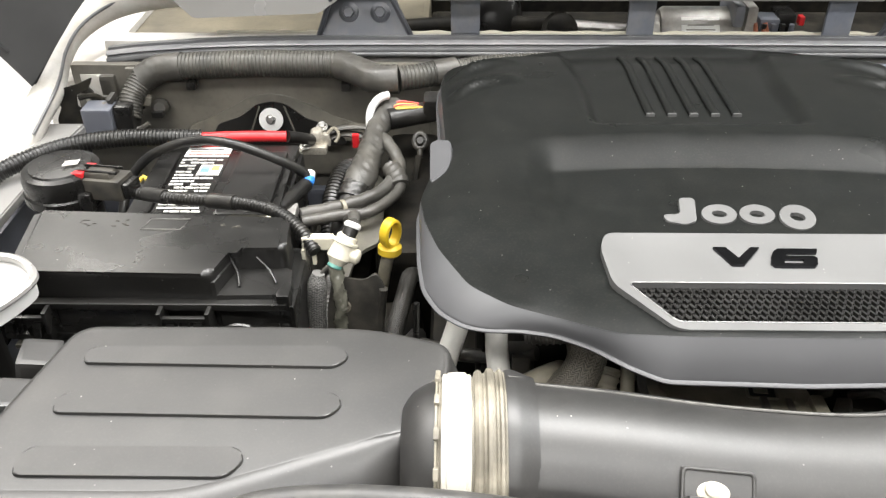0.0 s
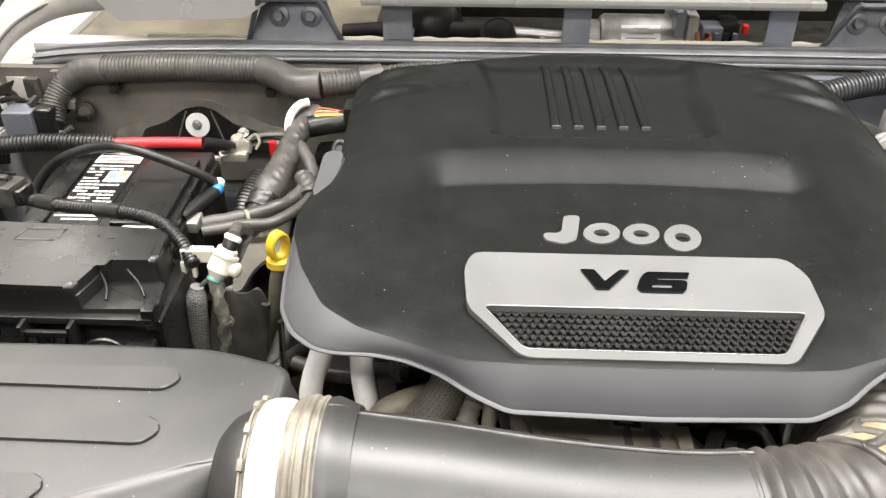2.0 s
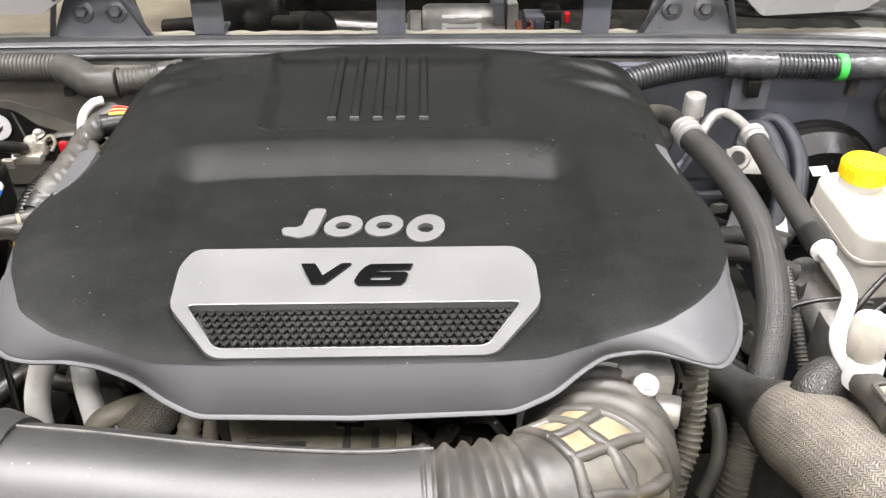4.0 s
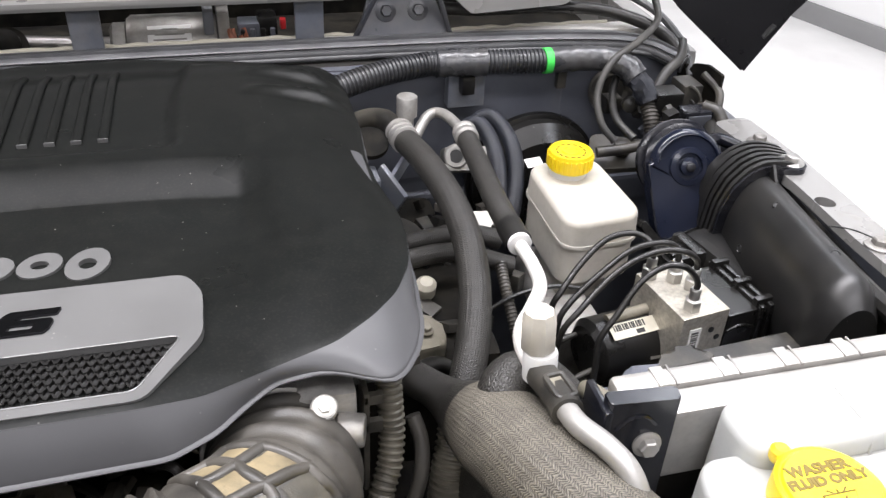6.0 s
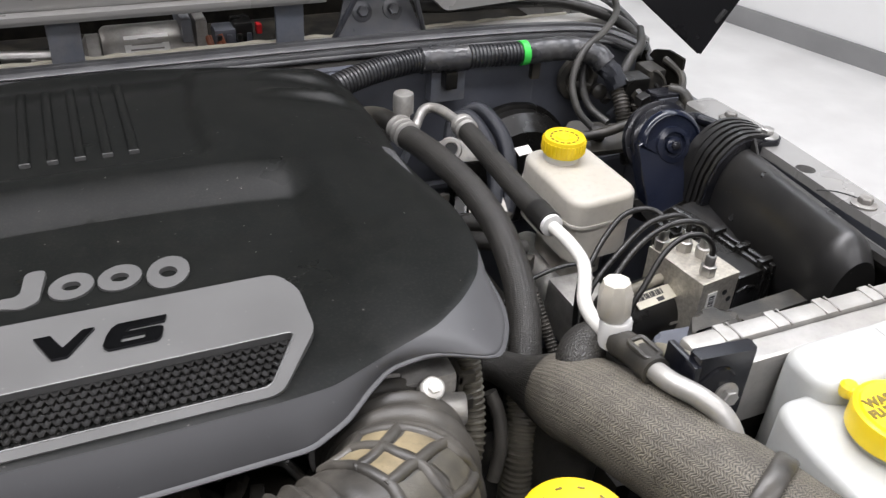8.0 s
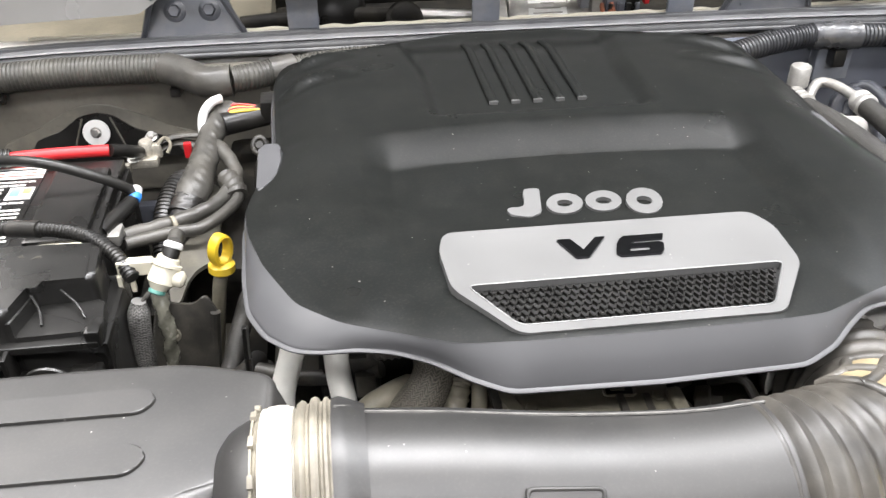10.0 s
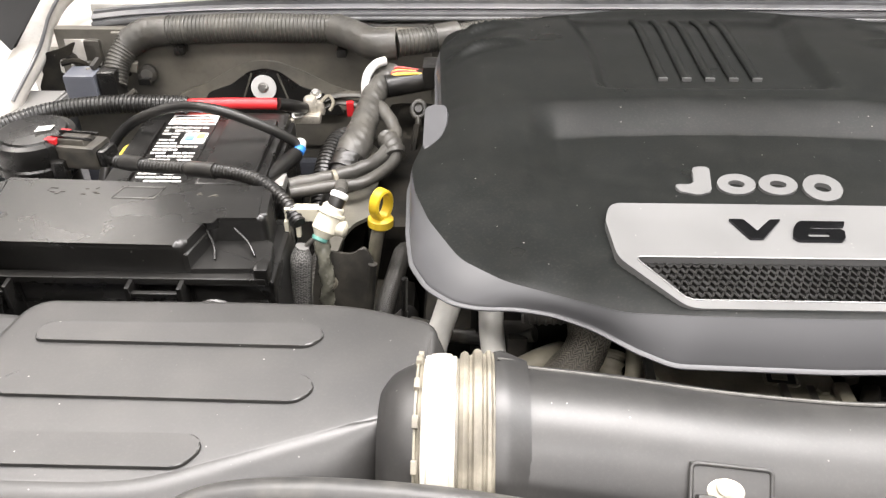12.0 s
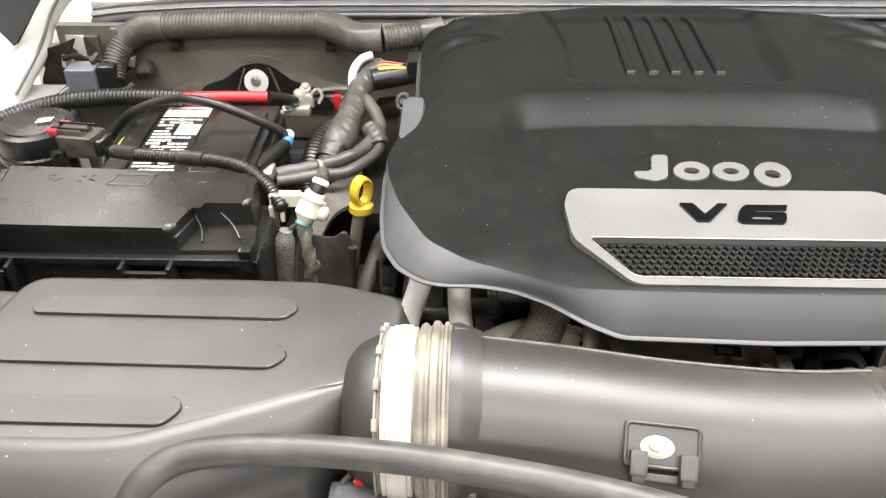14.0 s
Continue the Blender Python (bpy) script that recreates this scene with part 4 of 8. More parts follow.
def lattice():
    """Moulded diamond mesh: rows of small raised rounded bars crossing each other."""
    bm = bmesh.new()
    nx, ny, px, py = 40, 8, 0.0055, 0.0056
    for j in range(ny):
        y = 0.4425 + j * py
        for i in range(-1, nx + 1):
            x = 0.131 + i * px + (j % 2) * px / 2
            for sgn in (-1, 1):
                a = Vector((x, y - py / 2, 0))
                b = Vector((x + sgn * px / 2, y + py / 2, 0))
                mid = (a + b) / 2
                if not all(inside(INSET, q.x, q.y) for q in (a, b)):
                    continue
                way = (b - a).normalized()
                nrm = Vector((-way.y, way.x, 0)) * 0.0008
                q = [a + nrm, a - nrm, b - nrm, b + nrm]
                low = [bm.verts.new((v.x, v.y, 1.0778)) for v in q]
                top = [bm.verts.new((mid.x + (v.x - mid.x) * 0.8, mid.y + (v.y - mid.y) * 0.8, 1.0810)) for v in q]
                bm.faces.new(top)
                for k in range(4):
                    bm.faces.new((low[k], low[(k + 1) % 4], top[(k + 1) % 4], top[k]))
    return bm


cover_part("mesh_insert", tilted(lattice()), M_BLACK, plate, "black moulded diamond mesh", smooth=0)


def glyph(outer, hole=None):
    """A raised letter: outline and counter in a grid of 1 by 1 a millimetre, from the badge's lower left."""
    bm = bmesh.new()
    rings = [rounded([(0.1990 + x / 1000, 0.4985 + y / 1000) for x, y in ring], 0.0008, 2) for ring in (outer, hole) if ring]
    top = [[bm.verts.new((x, y, 1.0856)) for x, y in ring] for ring in rings]
    edges = [bm.edges.new((v[k], v[(k + 1) % len(v)])) for v in top for k in range(len(v))]
    bmesh.ops.triangle_fill(bm, use_beauty=True, edges=edges)
    for v in top:
        low = [bm.verts.new((p.co.x, p.co.y, 1.0832)) for p in v]
        for k in range(len(v)):
            bm.faces.new((v[k], v[(k + 1) % len(v)], low[(k + 1) % len(v)], low[k]))
    return bm


GLYPH_V = [(0, 22.5), (9.5, 22.5), (15.5, 9.5), (27, 22.5), (34, 22.5), (17.5, 1.2), (8.8, 1.2)]
GLYPH_6 = [(46.5, 21.2), (75, 21.2), (72.8, 15.6), (53, 15.6), (49.5, 12.4), (69.5, 12.4), (71.6, 10.2), (69.6, 2.8), (66.6, -0.6), (39, -0.6), (36.4, 3.2), (39.4, 12.4), (43, 18.4)]
cover_part("badge_text", tilted(glyph(GLYPH_V)), M_CHROME, plate, "dark chrome raised V", smooth=0)
cover_part("badge_text", tilted(glyph(GLYPH_6, [(47.8, 8.2), (61, 8.2), (59.8, 3.6), (46.2, 3.6)])), M_CHROME, plate, "dark chrome raised 6", smooth=0)

# maker's badge as four plain silver shapes
def oval_ring(cx, cy, ax, ay, hole):
    bm = bmesh.new()
    n = 28
    o = [(cx + ax * math.cos(2 * math.pi * k / n) + 0.15 * ay * math.sin(2 * math.pi * k / n), cy + ay * math.sin(2 * math.pi * k / n)) for k in range(n)]
    i = [(cx + ax * hole * math.cos(2 * math.pi * k / n), cy + ay * hole * 0.8 * math.sin(2 * math.pi * k / n)) for k in range(n)]
    z0, z1 = deck(cx, cy) - 0.002, deck(cx, cy) + 0.003
    v = [[bm.verts.new((x, y, z)) for x, y in ring] for ring, z in ((o, z0), (o, z1), (i, z1), (i, z0))]
    for a, b in zip(v, v[1:]):
        for k in range(n):
            bm.faces.new((a[k], a[(k + 1) % n], b[(k + 1) % n], b[k]))
    return bm


badge = group_thing("maker_badge", (0.237, 0.585, 1.075), "silver maker's badge of four plain raised shapes", "badge")
cover_part("badge_shape", prism(rounded([(0.178, 0.573), (0.192, 0.5675), (0.202, 0.573), (0.208, 0.608), (0.195, 0.608), (0.191, 0.582), (0.177, 0.583)], 0.004), deck(0.19, 0.585) - 0.002, deck(0.19, 0.585) + 0.003, 0.0008), M_PLATE, badge)
cover_part("badge_shape", oval_ring(0.222, 0.5835, 0.0140, 0.0145, 0.42), M_PLATE, badge)
cover_part("badge_shape", oval_ring(0.252, 0.5835, 0.0140, 0.0145, 0.42), M_PLATE, badge)
cover_part("badge_shape", oval_ring(0.2825, 0.579, 0.0140, 0.0185, 0.42), M_PLATE, badge)

# ---- intake ----
intake = group_thing("intake_tube", (0.18, 0.35, 0.98), "black plastic air intake tube with a ribbed rubber elbow", "intake tube")
tube_path = [(0.030, 0.356, 1.043), (0.10, 0.351, 1.040), (0.17, 0.345, 1.035), (0.24, 0.342, 1.032), (0.285, 0.343, 1.033)]
part("tube", sweep(tube_path, 0.050, 48, 0.01, lambda s, a: 1.0 - 0.03 * ease(s, 0.05, 0.2)), M_DUCT, intake)
seam_line = [(x, y + (0.0502 - 0.006 * (x - 0.056)) * math.cos(1.08), z + (0.0502 - 0.006 * (x - 0.056)) * math.sin(1.08)) for x, y, z in ((0.056, 0.3543, 1.0422), (0.10, 0.351, 1.040), (0.17, 0.345, 1.035), (0.24, 0.342, 1.032), (0.285, 0.343, 1.033))]
part("seam", sweep(seam_line, 0.0012, 8, 0.01), M_DUCT, intake)
part("seam_edge", sweep([(x, y - 0.0004, z + 0.0006) for x, y, z in seam_line], 0.0009, 6, 0.01), M_WORN, intake)
part("collar_seam", sweep([(0.0560, 0.356 + 0.0512 * math.cos(a), 1.043 + 0.0512 * math.sin(a)) for a in [math.radians(d) for d in range(-10, 200, 10)]], 0.0007, 6, 0.004), M_WORN, intake)
part("collar_seam", sweep([(0.044, 0.356 + 0.0562 * math.cos(1.25), 1.043 + 0.0562 * math.sin(1.25)), (0.050, 0.356 + 0.0540 * math.cos(1.18), 1.043 + 0.0540 * math.sin(1.18)), (0.0560, 0.356 + 0.0512 * math.cos(1.08), 1.043 + 0.0512 * math.sin(1.08))], 0.0008, 6, 0.003), M_WORN, intake)
part("collar", lathe([(0.050, -0.003), (0.0550, -0.002), (0.0558, 0.002), (0.0545, 0.006), (0.0520, 0.012), (0.0505, 0.016)], 48, aim((0.0445, 0.356, 1.043), (1, 0, 0))), M_DUCT, intake)


def bellow(s, a):
    fine = 0.045 * (1 - ease(s, 0.054, 0.068)) * math.sin(2 * math.pi * s / 0.0125)
    broad = 0.040 * ease(s, 0.114, 0.124) * math.sin(2 * math.pi * (s - 0.114) / 0.021)
    return 1.0 + fine + broad


elbow_path = [(0.278, 0.343, 1.033), (0.310, 0.345, 1.034), (0.345, 0.354, 1.033), (0.372, 0.374, 1.028), (0.388, 0.404, 1.017), (0.393, 0.435, 1.007), (0.393, 0.475, 1.001)]
part("bellows", sweep(elbow_path, 0.047, 44, 0.0020, bellow), M_BELLOW, intake, "dusty ribbed rubber elbow")


def on_elbow(s, a, lift):
    """Point on the elbow's skin, at a length s and an angle a round it from the top."""
    path = spline(elbow_path, 0.002)
    i = min(max(int(s / 0.002), 1), len(path) - 2)
    t = (path[i + 1] - path[i - 1]).normalized()
    side = t.cross(Vector((0, 0, 1))).normalized()
    nor = side.cross(t)
    return path[i] + (side * math.sin(a) + nor * math.cos(a)) * (0.047 + lift)


def web(u, v):
    """Length and angle on the elbow of a skewed web position."""
    return 0.069 + 0.042 * u + 0.006 * math.sin(2.2 * v + 0.6), -0.75 + 2.2 * v + 0.35 * (u - 0.5)


for v in (0.0, 0.24, 0.47, 0.72, 1.0):
    part("web_rib", sweep([on_elbow(*web(k / 8, v + 0.03 * math.sin(6 * v + k * 0.5)), -0.0010) for k in range(9)], 0.0040, 12, 0.002), M_BELLOW, intake)
for u in (0.0, 0.5, 1.0):
    part("web_rib", sweep([on_elbow(*web(u + 0.06 * math.sin(5 * k / 12 + 3 * u), k / 12), -0.0010) for k in range(13)], 0.0040, 12, 0.002), M_BELLOW, intake)
# dusty cells on the upper side are lighter, a highlight in the colour
for u0, u1 in ((0.06, 0.44), (0.56, 0.94)):
    for v0, v1 in ((0.03, 0.21), (0.27, 0.44), (0.50, 0.69), (0.75, 0.97)):
        patch = bmesh.new()
        rows = [[patch.verts.new(on_elbow(*web(u0 + (u1 - u0) * i / 5, v0 + (v1 - v0) * j / 6), 0.0005)) for j in range(7)] for i in range(6)]
        for p, q in zip(rows, rows[1:]):
            for j in range(6):
                patch.faces.new((p[j], p[j + 1], q[j + 1], q[j]))
        part("web_cell", patch, M_CELL if v0 < 0.4 else M_RIBTAN, intake, "dusty cell between the ribs in a lighter lit tan" if v0 < 0.4 else "dusty brown cell between the ribs")
pad_m = aim((0.157, 0.3125, 1.0715), (0, -0.64, 0.77)) @ pose(0, 0, 0, 0, 0, -5) @ Matrix.Diagonal((0.93, 0.86, 1, 1))
bracket = part("mount_pad", block(-0.022, 0.022, -0.016, 0.012, -0.008, 0.003, 0.003, pad_m), M_DUCT, intake)
part("pad_rim", sweep([pad_m @ Vector((x, y, 0.003)) for x, y in rounded([(-0.021, -0.015), (0.021, -0.015), (0.021, 0.011), (-0.021, 0.011)], 0.004) + [(-0.021, -0.011)]], 0.0012, 8, 0.003, raw=True), M_DUCT, bracket)
for x in (-0.019, 0.009):
    part("clip", absorb(block(x, x + 0.010, -0.022, -0.006, 0.003, 0.010, 0.002, pad_m), block(x + 0.001, x + 0.009, -0.026, -0.018, -0.004, 0.009, 0.003, pad_m)), M_DUCT, bracket)
part("clip_bar", block(-0.012, 0.010, -0.024, -0.019, -0.004, 0.003, 0.001, pad_m), M_DUCT, bracket)
part("retainer", absorb(lathe([(0.0098, 0.002), (0.0098, 0.0034), (0.0070, 0.0050)], 18, pad_m @ pose(-0.003, -0.003, 0) @ Matrix.Diagonal((1.0, 0.72, 1, 1))), lathe([(0.0052, 0.004), (0.0048, 0.0085), (0.0025, 0.0095)], 14, pad_m @ pose(-0.004, -0.001, 0))), M_CREAM, bracket, "white push retainer")
for at in (0.052, 0.182):
    for k in range(4):
        part("vent_mark", block(-0.006, 0.006, -0.0006, 0.0006, 0, 0.0012, 0, aim((at, 0.352 - 0.047, 1.041 - 0.006 - 0.003 * k), (0, -1, 0.05 - 0.06 * k))), M_PIPE, intake)

clamp = group_thing("hose_clamp", (0.01, 0.356, 0.99), "dusty tan rubber cuff with a pale band clamp", "clamp")
HUB = (0.0215, 0.356, 1.043)
cuff_profile = [(0.0470, -0.0205), (0.0500, -0.0200), (0.0512, -0.0185), (0.0500, -0.0172), (0.0508, 0.0020), (0.0536, 0.0026), (0.0552, 0.0048), (0.0545, 0.0066), (0.0528, 0.0076), (0.0534, 0.0090), (0.0560, 0.0102), (0.0566, 0.0122), (0.0558, 0.0140), (0.0536, 0.0150), (0.0540, 0.0162), (0.0558, 0.0172), (0.0560, 0.0188), (0.0540, 0.0200), (0.0542, 0.0210), (0.0530, 0.0225), (0.0490, 0.0240)]
part("cuff", lathe(cuff_profile, 56, aim(HUB, (1, 0, 0))), M_CUFF, clamp)
part("band", lathe([(0.0505, -0.0168), (0.0522, -0.0164), (0.0520, -0.0140), (0.0532, -0.0132), (0.0538, -0.0080), (0.0534, -0.0024), (0.0522, -0.0018), (0.0522, 0.0004), (0.0508, 0.0010)], 56, aim(HUB, (1, 0, 0))), M_BAND, clamp, "pale metal band")
part("band_edge", lathe([(0.0505, -0.0206), (0.0526, -0.0204), (0.0526, -0.0192), (0.0505, -0.0188)], 56, aim(HUB, (1, 0, 0))), M_TAN, clamp)
for k in range(7):
    a = math.radians(20 + 24 * k)
    at = Vector(HUB) + Vector((-0.0195, 0.0522 * math.cos(a), 0.0522 * math.sin(a)))
    part("cuff_lug", block(-0.0016, 0.0016, -0.0035, 0.0035, -0.001, 0.0024, 0.0008, aim(at, (0, math.cos(a), math.sin(a)))), M_CUFF, clamp)
part("screw_housing", block(-0.0020, 0.0055, 0.3860, 0.3935, 1.0700, 1.0755, 0.002), M_FLANGE, clamp)
part("screw_bridge", block(0.0050, 0.0120, 0.384, 0.394, 1.0765, 1.0800, 0.0015), M_CUFF, clamp)
hexbolt("clamp_screw", (-0.0015, 0.3895, 1.0730), (-0.9, 0.3, 0.3), 0.0022, clamp, 1.3, M_BOLT)

# ---- air filter box ----
airbox = group_thing("air_filter_box", (-0.13, 0.38, 0.9), "dusty black plastic air filter box with three raised pads", "air box")


def box_part(name, bm, material, parent, label="", smooth=40):
    bmesh.ops.translate(bm, verts=bm.verts, vec=(0.005, -0.009, 0.0125))
    return part(name, bm, material, parent, label, smooth)


BOX = [(-0.252, 0.458), (-0.112, 0.459), (-0.045, 0.457), (0.009, 0.440), (0.005, 0.405), (0.000, 0.362), (-0.125, 0.312), (-0.150, 0.306), (-0.285, 0.306), (-0.272, 0.37)]
lid = box_part("lid", softprism(BOX, 0.020, 0.98, 1.062, 0.0065, 0.002, 10), M_DUCT, airbox)
for y in (0.455, 0.415):
    box_part("side_clip", block(-0.028, 0.0, -0.014, 0.014, -0.06, 0.0, 0.004, pose(-0.268, y, 1.036, 0, 12, 10)), M_DUCT, airbox)
box_part("base", prism(rounded([(-0.29, 0.46), (-0.01, 0.45), (-0.02, 0.33), (-0.13, 0.295), (-0.30, 0.295)], 0.012), 0.80, 0.985, 0.004), M_DUCT, airbox)
box_part("outlet", lathe([(0.034, -0.012), (0.0415, -0.006), (0.0452, 0.000), (0.0474, 0.0050), (0.0484, 0.0090)], 40, aim((-0.012, 0.365, 1.0305), (1, 0, 0))), M_DUCT, airbox)
for pad_pts in ([(-0.231, 0.430), (-0.069, 0.432), (-0.060, 0.423), (-0.068, 0.412), (-0.233, 0.414)], [(-0.234, 0.387), (-0.066, 0.389), (-0.060, 0.379), (-0.068, 0.368), (-0.236, 0.370)], [(-0.238, 0.343), (-0.116, 0.344), (-0.111, 0.335), (-0.119, 0.322), (-0.240, 0.322)]):
    box_part("raised_pad", prism(rounded(pad_pts, 0.006), 1.060, 1.0642, 0.0011, segs=2), M_DUCT, airbox)
CREST = [(-0.330, 0.303), (-0.285, 0.305), (-0.215, 0.306), (-0.165, 0.3065), (-0.135, 0.310), (-0.105, 0.322), (-0.060, 0.342), (-0.018, 0.358), (-0.001, 0.376), (0.003, 0.405), (0.003, 0.430)]


def front_slope():
    """The lid's front falls away below its crest in a rounded slope."""
    bm = bmesh.new()
    crest = [Vector((p.x, p.y)) for p in spline([(x, y, 0) for x, y in CREST], 0.008)]
    rows = []
    for i, p in enumerate(crest):
        d = (crest[min(i + 1, len(crest) - 1)] - crest[max(i - 1, 0)]).normalized()
        out = Vector((d.y, -d.x))
        reach = 1 - 0.68 * ease(p.x, -0.055, -0.012)
        rows.append([bm.verts.new((p.x + out.x * o * reach, p.y + out.y * o * reach, z)) for o, z in ((-0.012, 1.0606), (-0.007, 1.0619), (-0.002, 1.0618), (0.003, 1.0600), (0.009, 1.0560), (0.016, 1.0495), (0.024, 1.040), (0.030, 1.028), (0.032, 0.99))])
    for u, w in zip(rows, rows[1:]):
        for j in range(len(u) - 1):
            bm.faces.new((u[j], u[j + 1], w[j + 1], w[j]))
    return bm


box_part("front_slope", front_slope(), M_DUCT, airbox, smooth=70)
for k in range(5):
    x = -0.27 + k * 0.034
    box_part("fin", block(x, x + 0.004, 0.288, 0.306, 0.98, 1.02, 0.001), M_DUCT, airbox)

# ---- fuse box ----
fuse = group_thing("fuse_box", (-0.23, 0.57, 0.9), "black plastic fuse box with a latched lid", "fuse box")
flid = part("lid", prism(rounded([(-0.352, 0.622), (-0.128, 0.612), (-0.124, 0.567), (-0.168, 0.566), (-0.178, 0.530), (-0.340, 0.533)], 0.007), 1.0, 1.055, 0.0060, segs=4, lean=0.01), M_BLACK, fuse)
part("lid_step", prism(rounded([(-0.182, 0.568), (-0.122, 0.568), (-0.118, 0.532), (-0.178, 0.530)], 0.004), 1.0, 1.034, 0.003), M_BLACK, fuse)
part("ridge", sweep([(-0.170, 0.562, 1.047), (-0.163, 0.552, 1.040), (-0.160, 0.540, 1.035)], 0.0010, 8, 0.003), M_BLACK, flid)
part("ridge", sweep([(-0.150, 0.566, 1.046), (-0.138, 0.556, 1.040), (-0.131, 0.545, 1.035)], 0.0010, 8, 0.003), M_BLACK, flid)
part("flange", block(-0.345, -0.120, 0.523, 0.532, 1.024, 1.030, 0.0015), M_BLACK, fuse)
part("lid_slope", prism([(-0.178, 0.568), (-0.166, 0.568), (-0.176, 0.531), (-0.180, 0.531)], 1.030, 1.046, 0.002), M_BLACK, fuse)
part("lid_ear", block(-0.128, -0.118, 0.524, 0.536, 1.024, 1.038, 0.002), M_BLACK, fuse)
part("tray", block(-0.348, -0.116, 0.531, 0.615, 0.88, 1.022, 0.004), M_BLACK, fuse)
part("lower_ledge", block(-0.345, -0.125, 0.519, 0.531, 0.996, 1.003, 0.0015), M_BLACK, fuse)
for x in (-0.328, -0.200):
    latch = part("latch", block(x - 0.019, x + 0.019, 0.514, 0.518, 1.001, 1.006, 0.001), M_BLACK, fuse)
    for dx in (-0.019, 0.019):
        part("latch_cheek", block(x + dx - 0.0018, x + dx + 0.0018, 0.512, 0.530, 0.996, 1.029, 0.0012), M_BLACK, latch)
    part("latch_bar", block(x - 0.018, x + 0.018, 0.514, 0.518, 1.019, 1.023, 0.001), M_BLACK, latch)
    for dx in (-0.012, 0.010):
        part("latch_tooth", block(-0.0035, 0.0035, -0.003, 0.003, 0, 0.013, 0.001, pose(x + dx, 0.513, 1.004, -20, 0, 0)), M_BLACK, latch)
    for dx in (-0.005, 0.003):
        part("latch_rib", block(x + dx - 0.001, x + dx + 0.001, 0.514, 0.519, 1.006, 1.020, 0.0005), M_BLACK, latch)
    part("tab", block(x - 0.009, x + 0.009, 0.508, 0.516, 0.996, 1.000, 0.001), M_DUSTY, latch)
ringp = [(-0.158 + 0.014 * math.cos(a), 0.516, 1.004 + 0.011 * math.sin(a)) for a in [math.radians(d) for d in range(0, 361, 20)]]
part("loop", sweep(ringp, 0.0022, 8, 0.003, raw=True, caps=False), M_BLACK, fuse)
part("loop_core", lathe([(0.008, 0), (0.0085, 0.002), (0.006, 0.004)], 20, aim((-0.158, 0.520, 1.004), (0, -1, 0.3))), M_DUSTY, fuse)
part("lock", block(-0.142, -0.120, 0.510, 0.526, 0.994, 1.010, 0.002), M_BLACK, fuse)
part("lock_lip", block(-0.140, -0.124, 0.507, 0.512, 1.004, 1.008, 0.001), M_BLACK, fuse)
sign = [(-0.246, 0.608), (-0.213, 0.608), (-0.218, 0.592), (-0.251, 0.592)]
part("embossed_box", sweep([(x, y, 1.0553) for x, y in sign + sign[:1]], 0.0006, 6, 0.004, raw=True), M_WORN, flid)
for x, y in ((-0.246, 0.609), (-0.222, 0.609)):
    part("embossed_mark", block(x - 0.002, x + 0.003, y - 0.001, y + 0.002, 1.0548, 1.0560, 0.0003), M_BLACK, flid)
rng = random.Random(9)
for cx0 in (-0.300, -0.271, -0.177):
    for k in range(6):
        x, y = cx0 + rng.uniform(-0.008, 0.008), 0.601 + rng.uniform(-0.005, 0.006)
        part("embossed_mark", block(-0.0018, 0.0018, -0.0004, 0.0004, 1.0548, 1.0554, 0, pose(x, y, 0, 0, 0, rng.choice((0, 0, 90, 40)))), M_DUSTY, flid)

# ---- battery ----
battery = group_thing("battery", (-0.235, 0.76, 0.80), "black car battery with a worn white label", "battery")
part("case", block(-0.318, -0.160, 0.655, 0.858, 0.80, 0.985, 0.006), M_BLACK, battery)
part("lid", block(-0.314, -0.164, 0.660, 0.856, 0.983, 0.996, 0.004), M_BLACK, battery)
part("vent_cover", block(-0.225, -0.172, 0.70, 0.83, 0.994, 1.002, 0.003), M_BLACK, battery)
part("vent_cover", block(-0.312, -0.290, 0.70, 0.83, 0.994, 1.000, 0.003), M_BLACK, battery)
lab = part("label", prism([(-0.287, 0.853), (-0.236, 0.853), (-0.238, 0.700), (-0.289, 0.700)], 0.9955, 0.9968, 0), M_BLACK, battery)
part("label_band", prism([(-0.285, 0.852), (-0.237, 0.852), (-0.237, 0.824), (-0.286, 0.824)], 0.9968, 0.9976, 0), M_LABEL, lab, "white and red printed band")
part("label_red", prism([(-0.285, 0.852), (-0.237, 0.852), (-0.237, 0.846), (-0.285, 0.846)], 0.9976, 0.9979, 0), M_LRED, lab)
part("label_sign", prism([(-0.262, 0.806), (-0.239, 0.806), (-0.239, 0.784), (-0.263, 0.784)], 0.9968, 0.9976, 0), M_LABEL, lab)
part("label_sign", prism([(-0.249, 0.804), (-0.241, 0.804), (-0.241, 0.794), (-0.249, 0.794)], 0.9976, 0.9979, 0), M_LYEL, lab)
part("label_sign", prism([(-0.260, 0.804), (-0.251, 0.804), (-0.251, 0.790), (-0.260, 0.790)], 0.9976, 0.9979, 0), M_LBLUE, lab)
rnd = random.Random(4)
for row in range(17):
    y = 0.819 - row * 0.0066
    x = -0.286
    while x < -0.244:
        w = rnd.uniform(0.003, 0.010)
        if not (row in (2, 3, 4, 5) and x + w > -0.264) and rnd.random() < 0.84:
            part("print_bar", prism([(x, y), (x + w, y), (x + w, y - 0.0030), (x, y - 0.0030)], 0.9968, 0.9974, 0), M_PRINT, lab)
        x += w + 0.0012
for row in range(3):
    part("print_bar", prism([(-0.282, 0.842 - row * 0.006), (-0.245 + 0.004 * row, 0.842 - row * 0.006), (-0.245 + 0.004 * row, 0.8395 - row * 0.006), (-0.282, 0.8395 - row * 0.006)], 0.9976, 0.9979, 0), M_LRED if row else M_INK, lab)
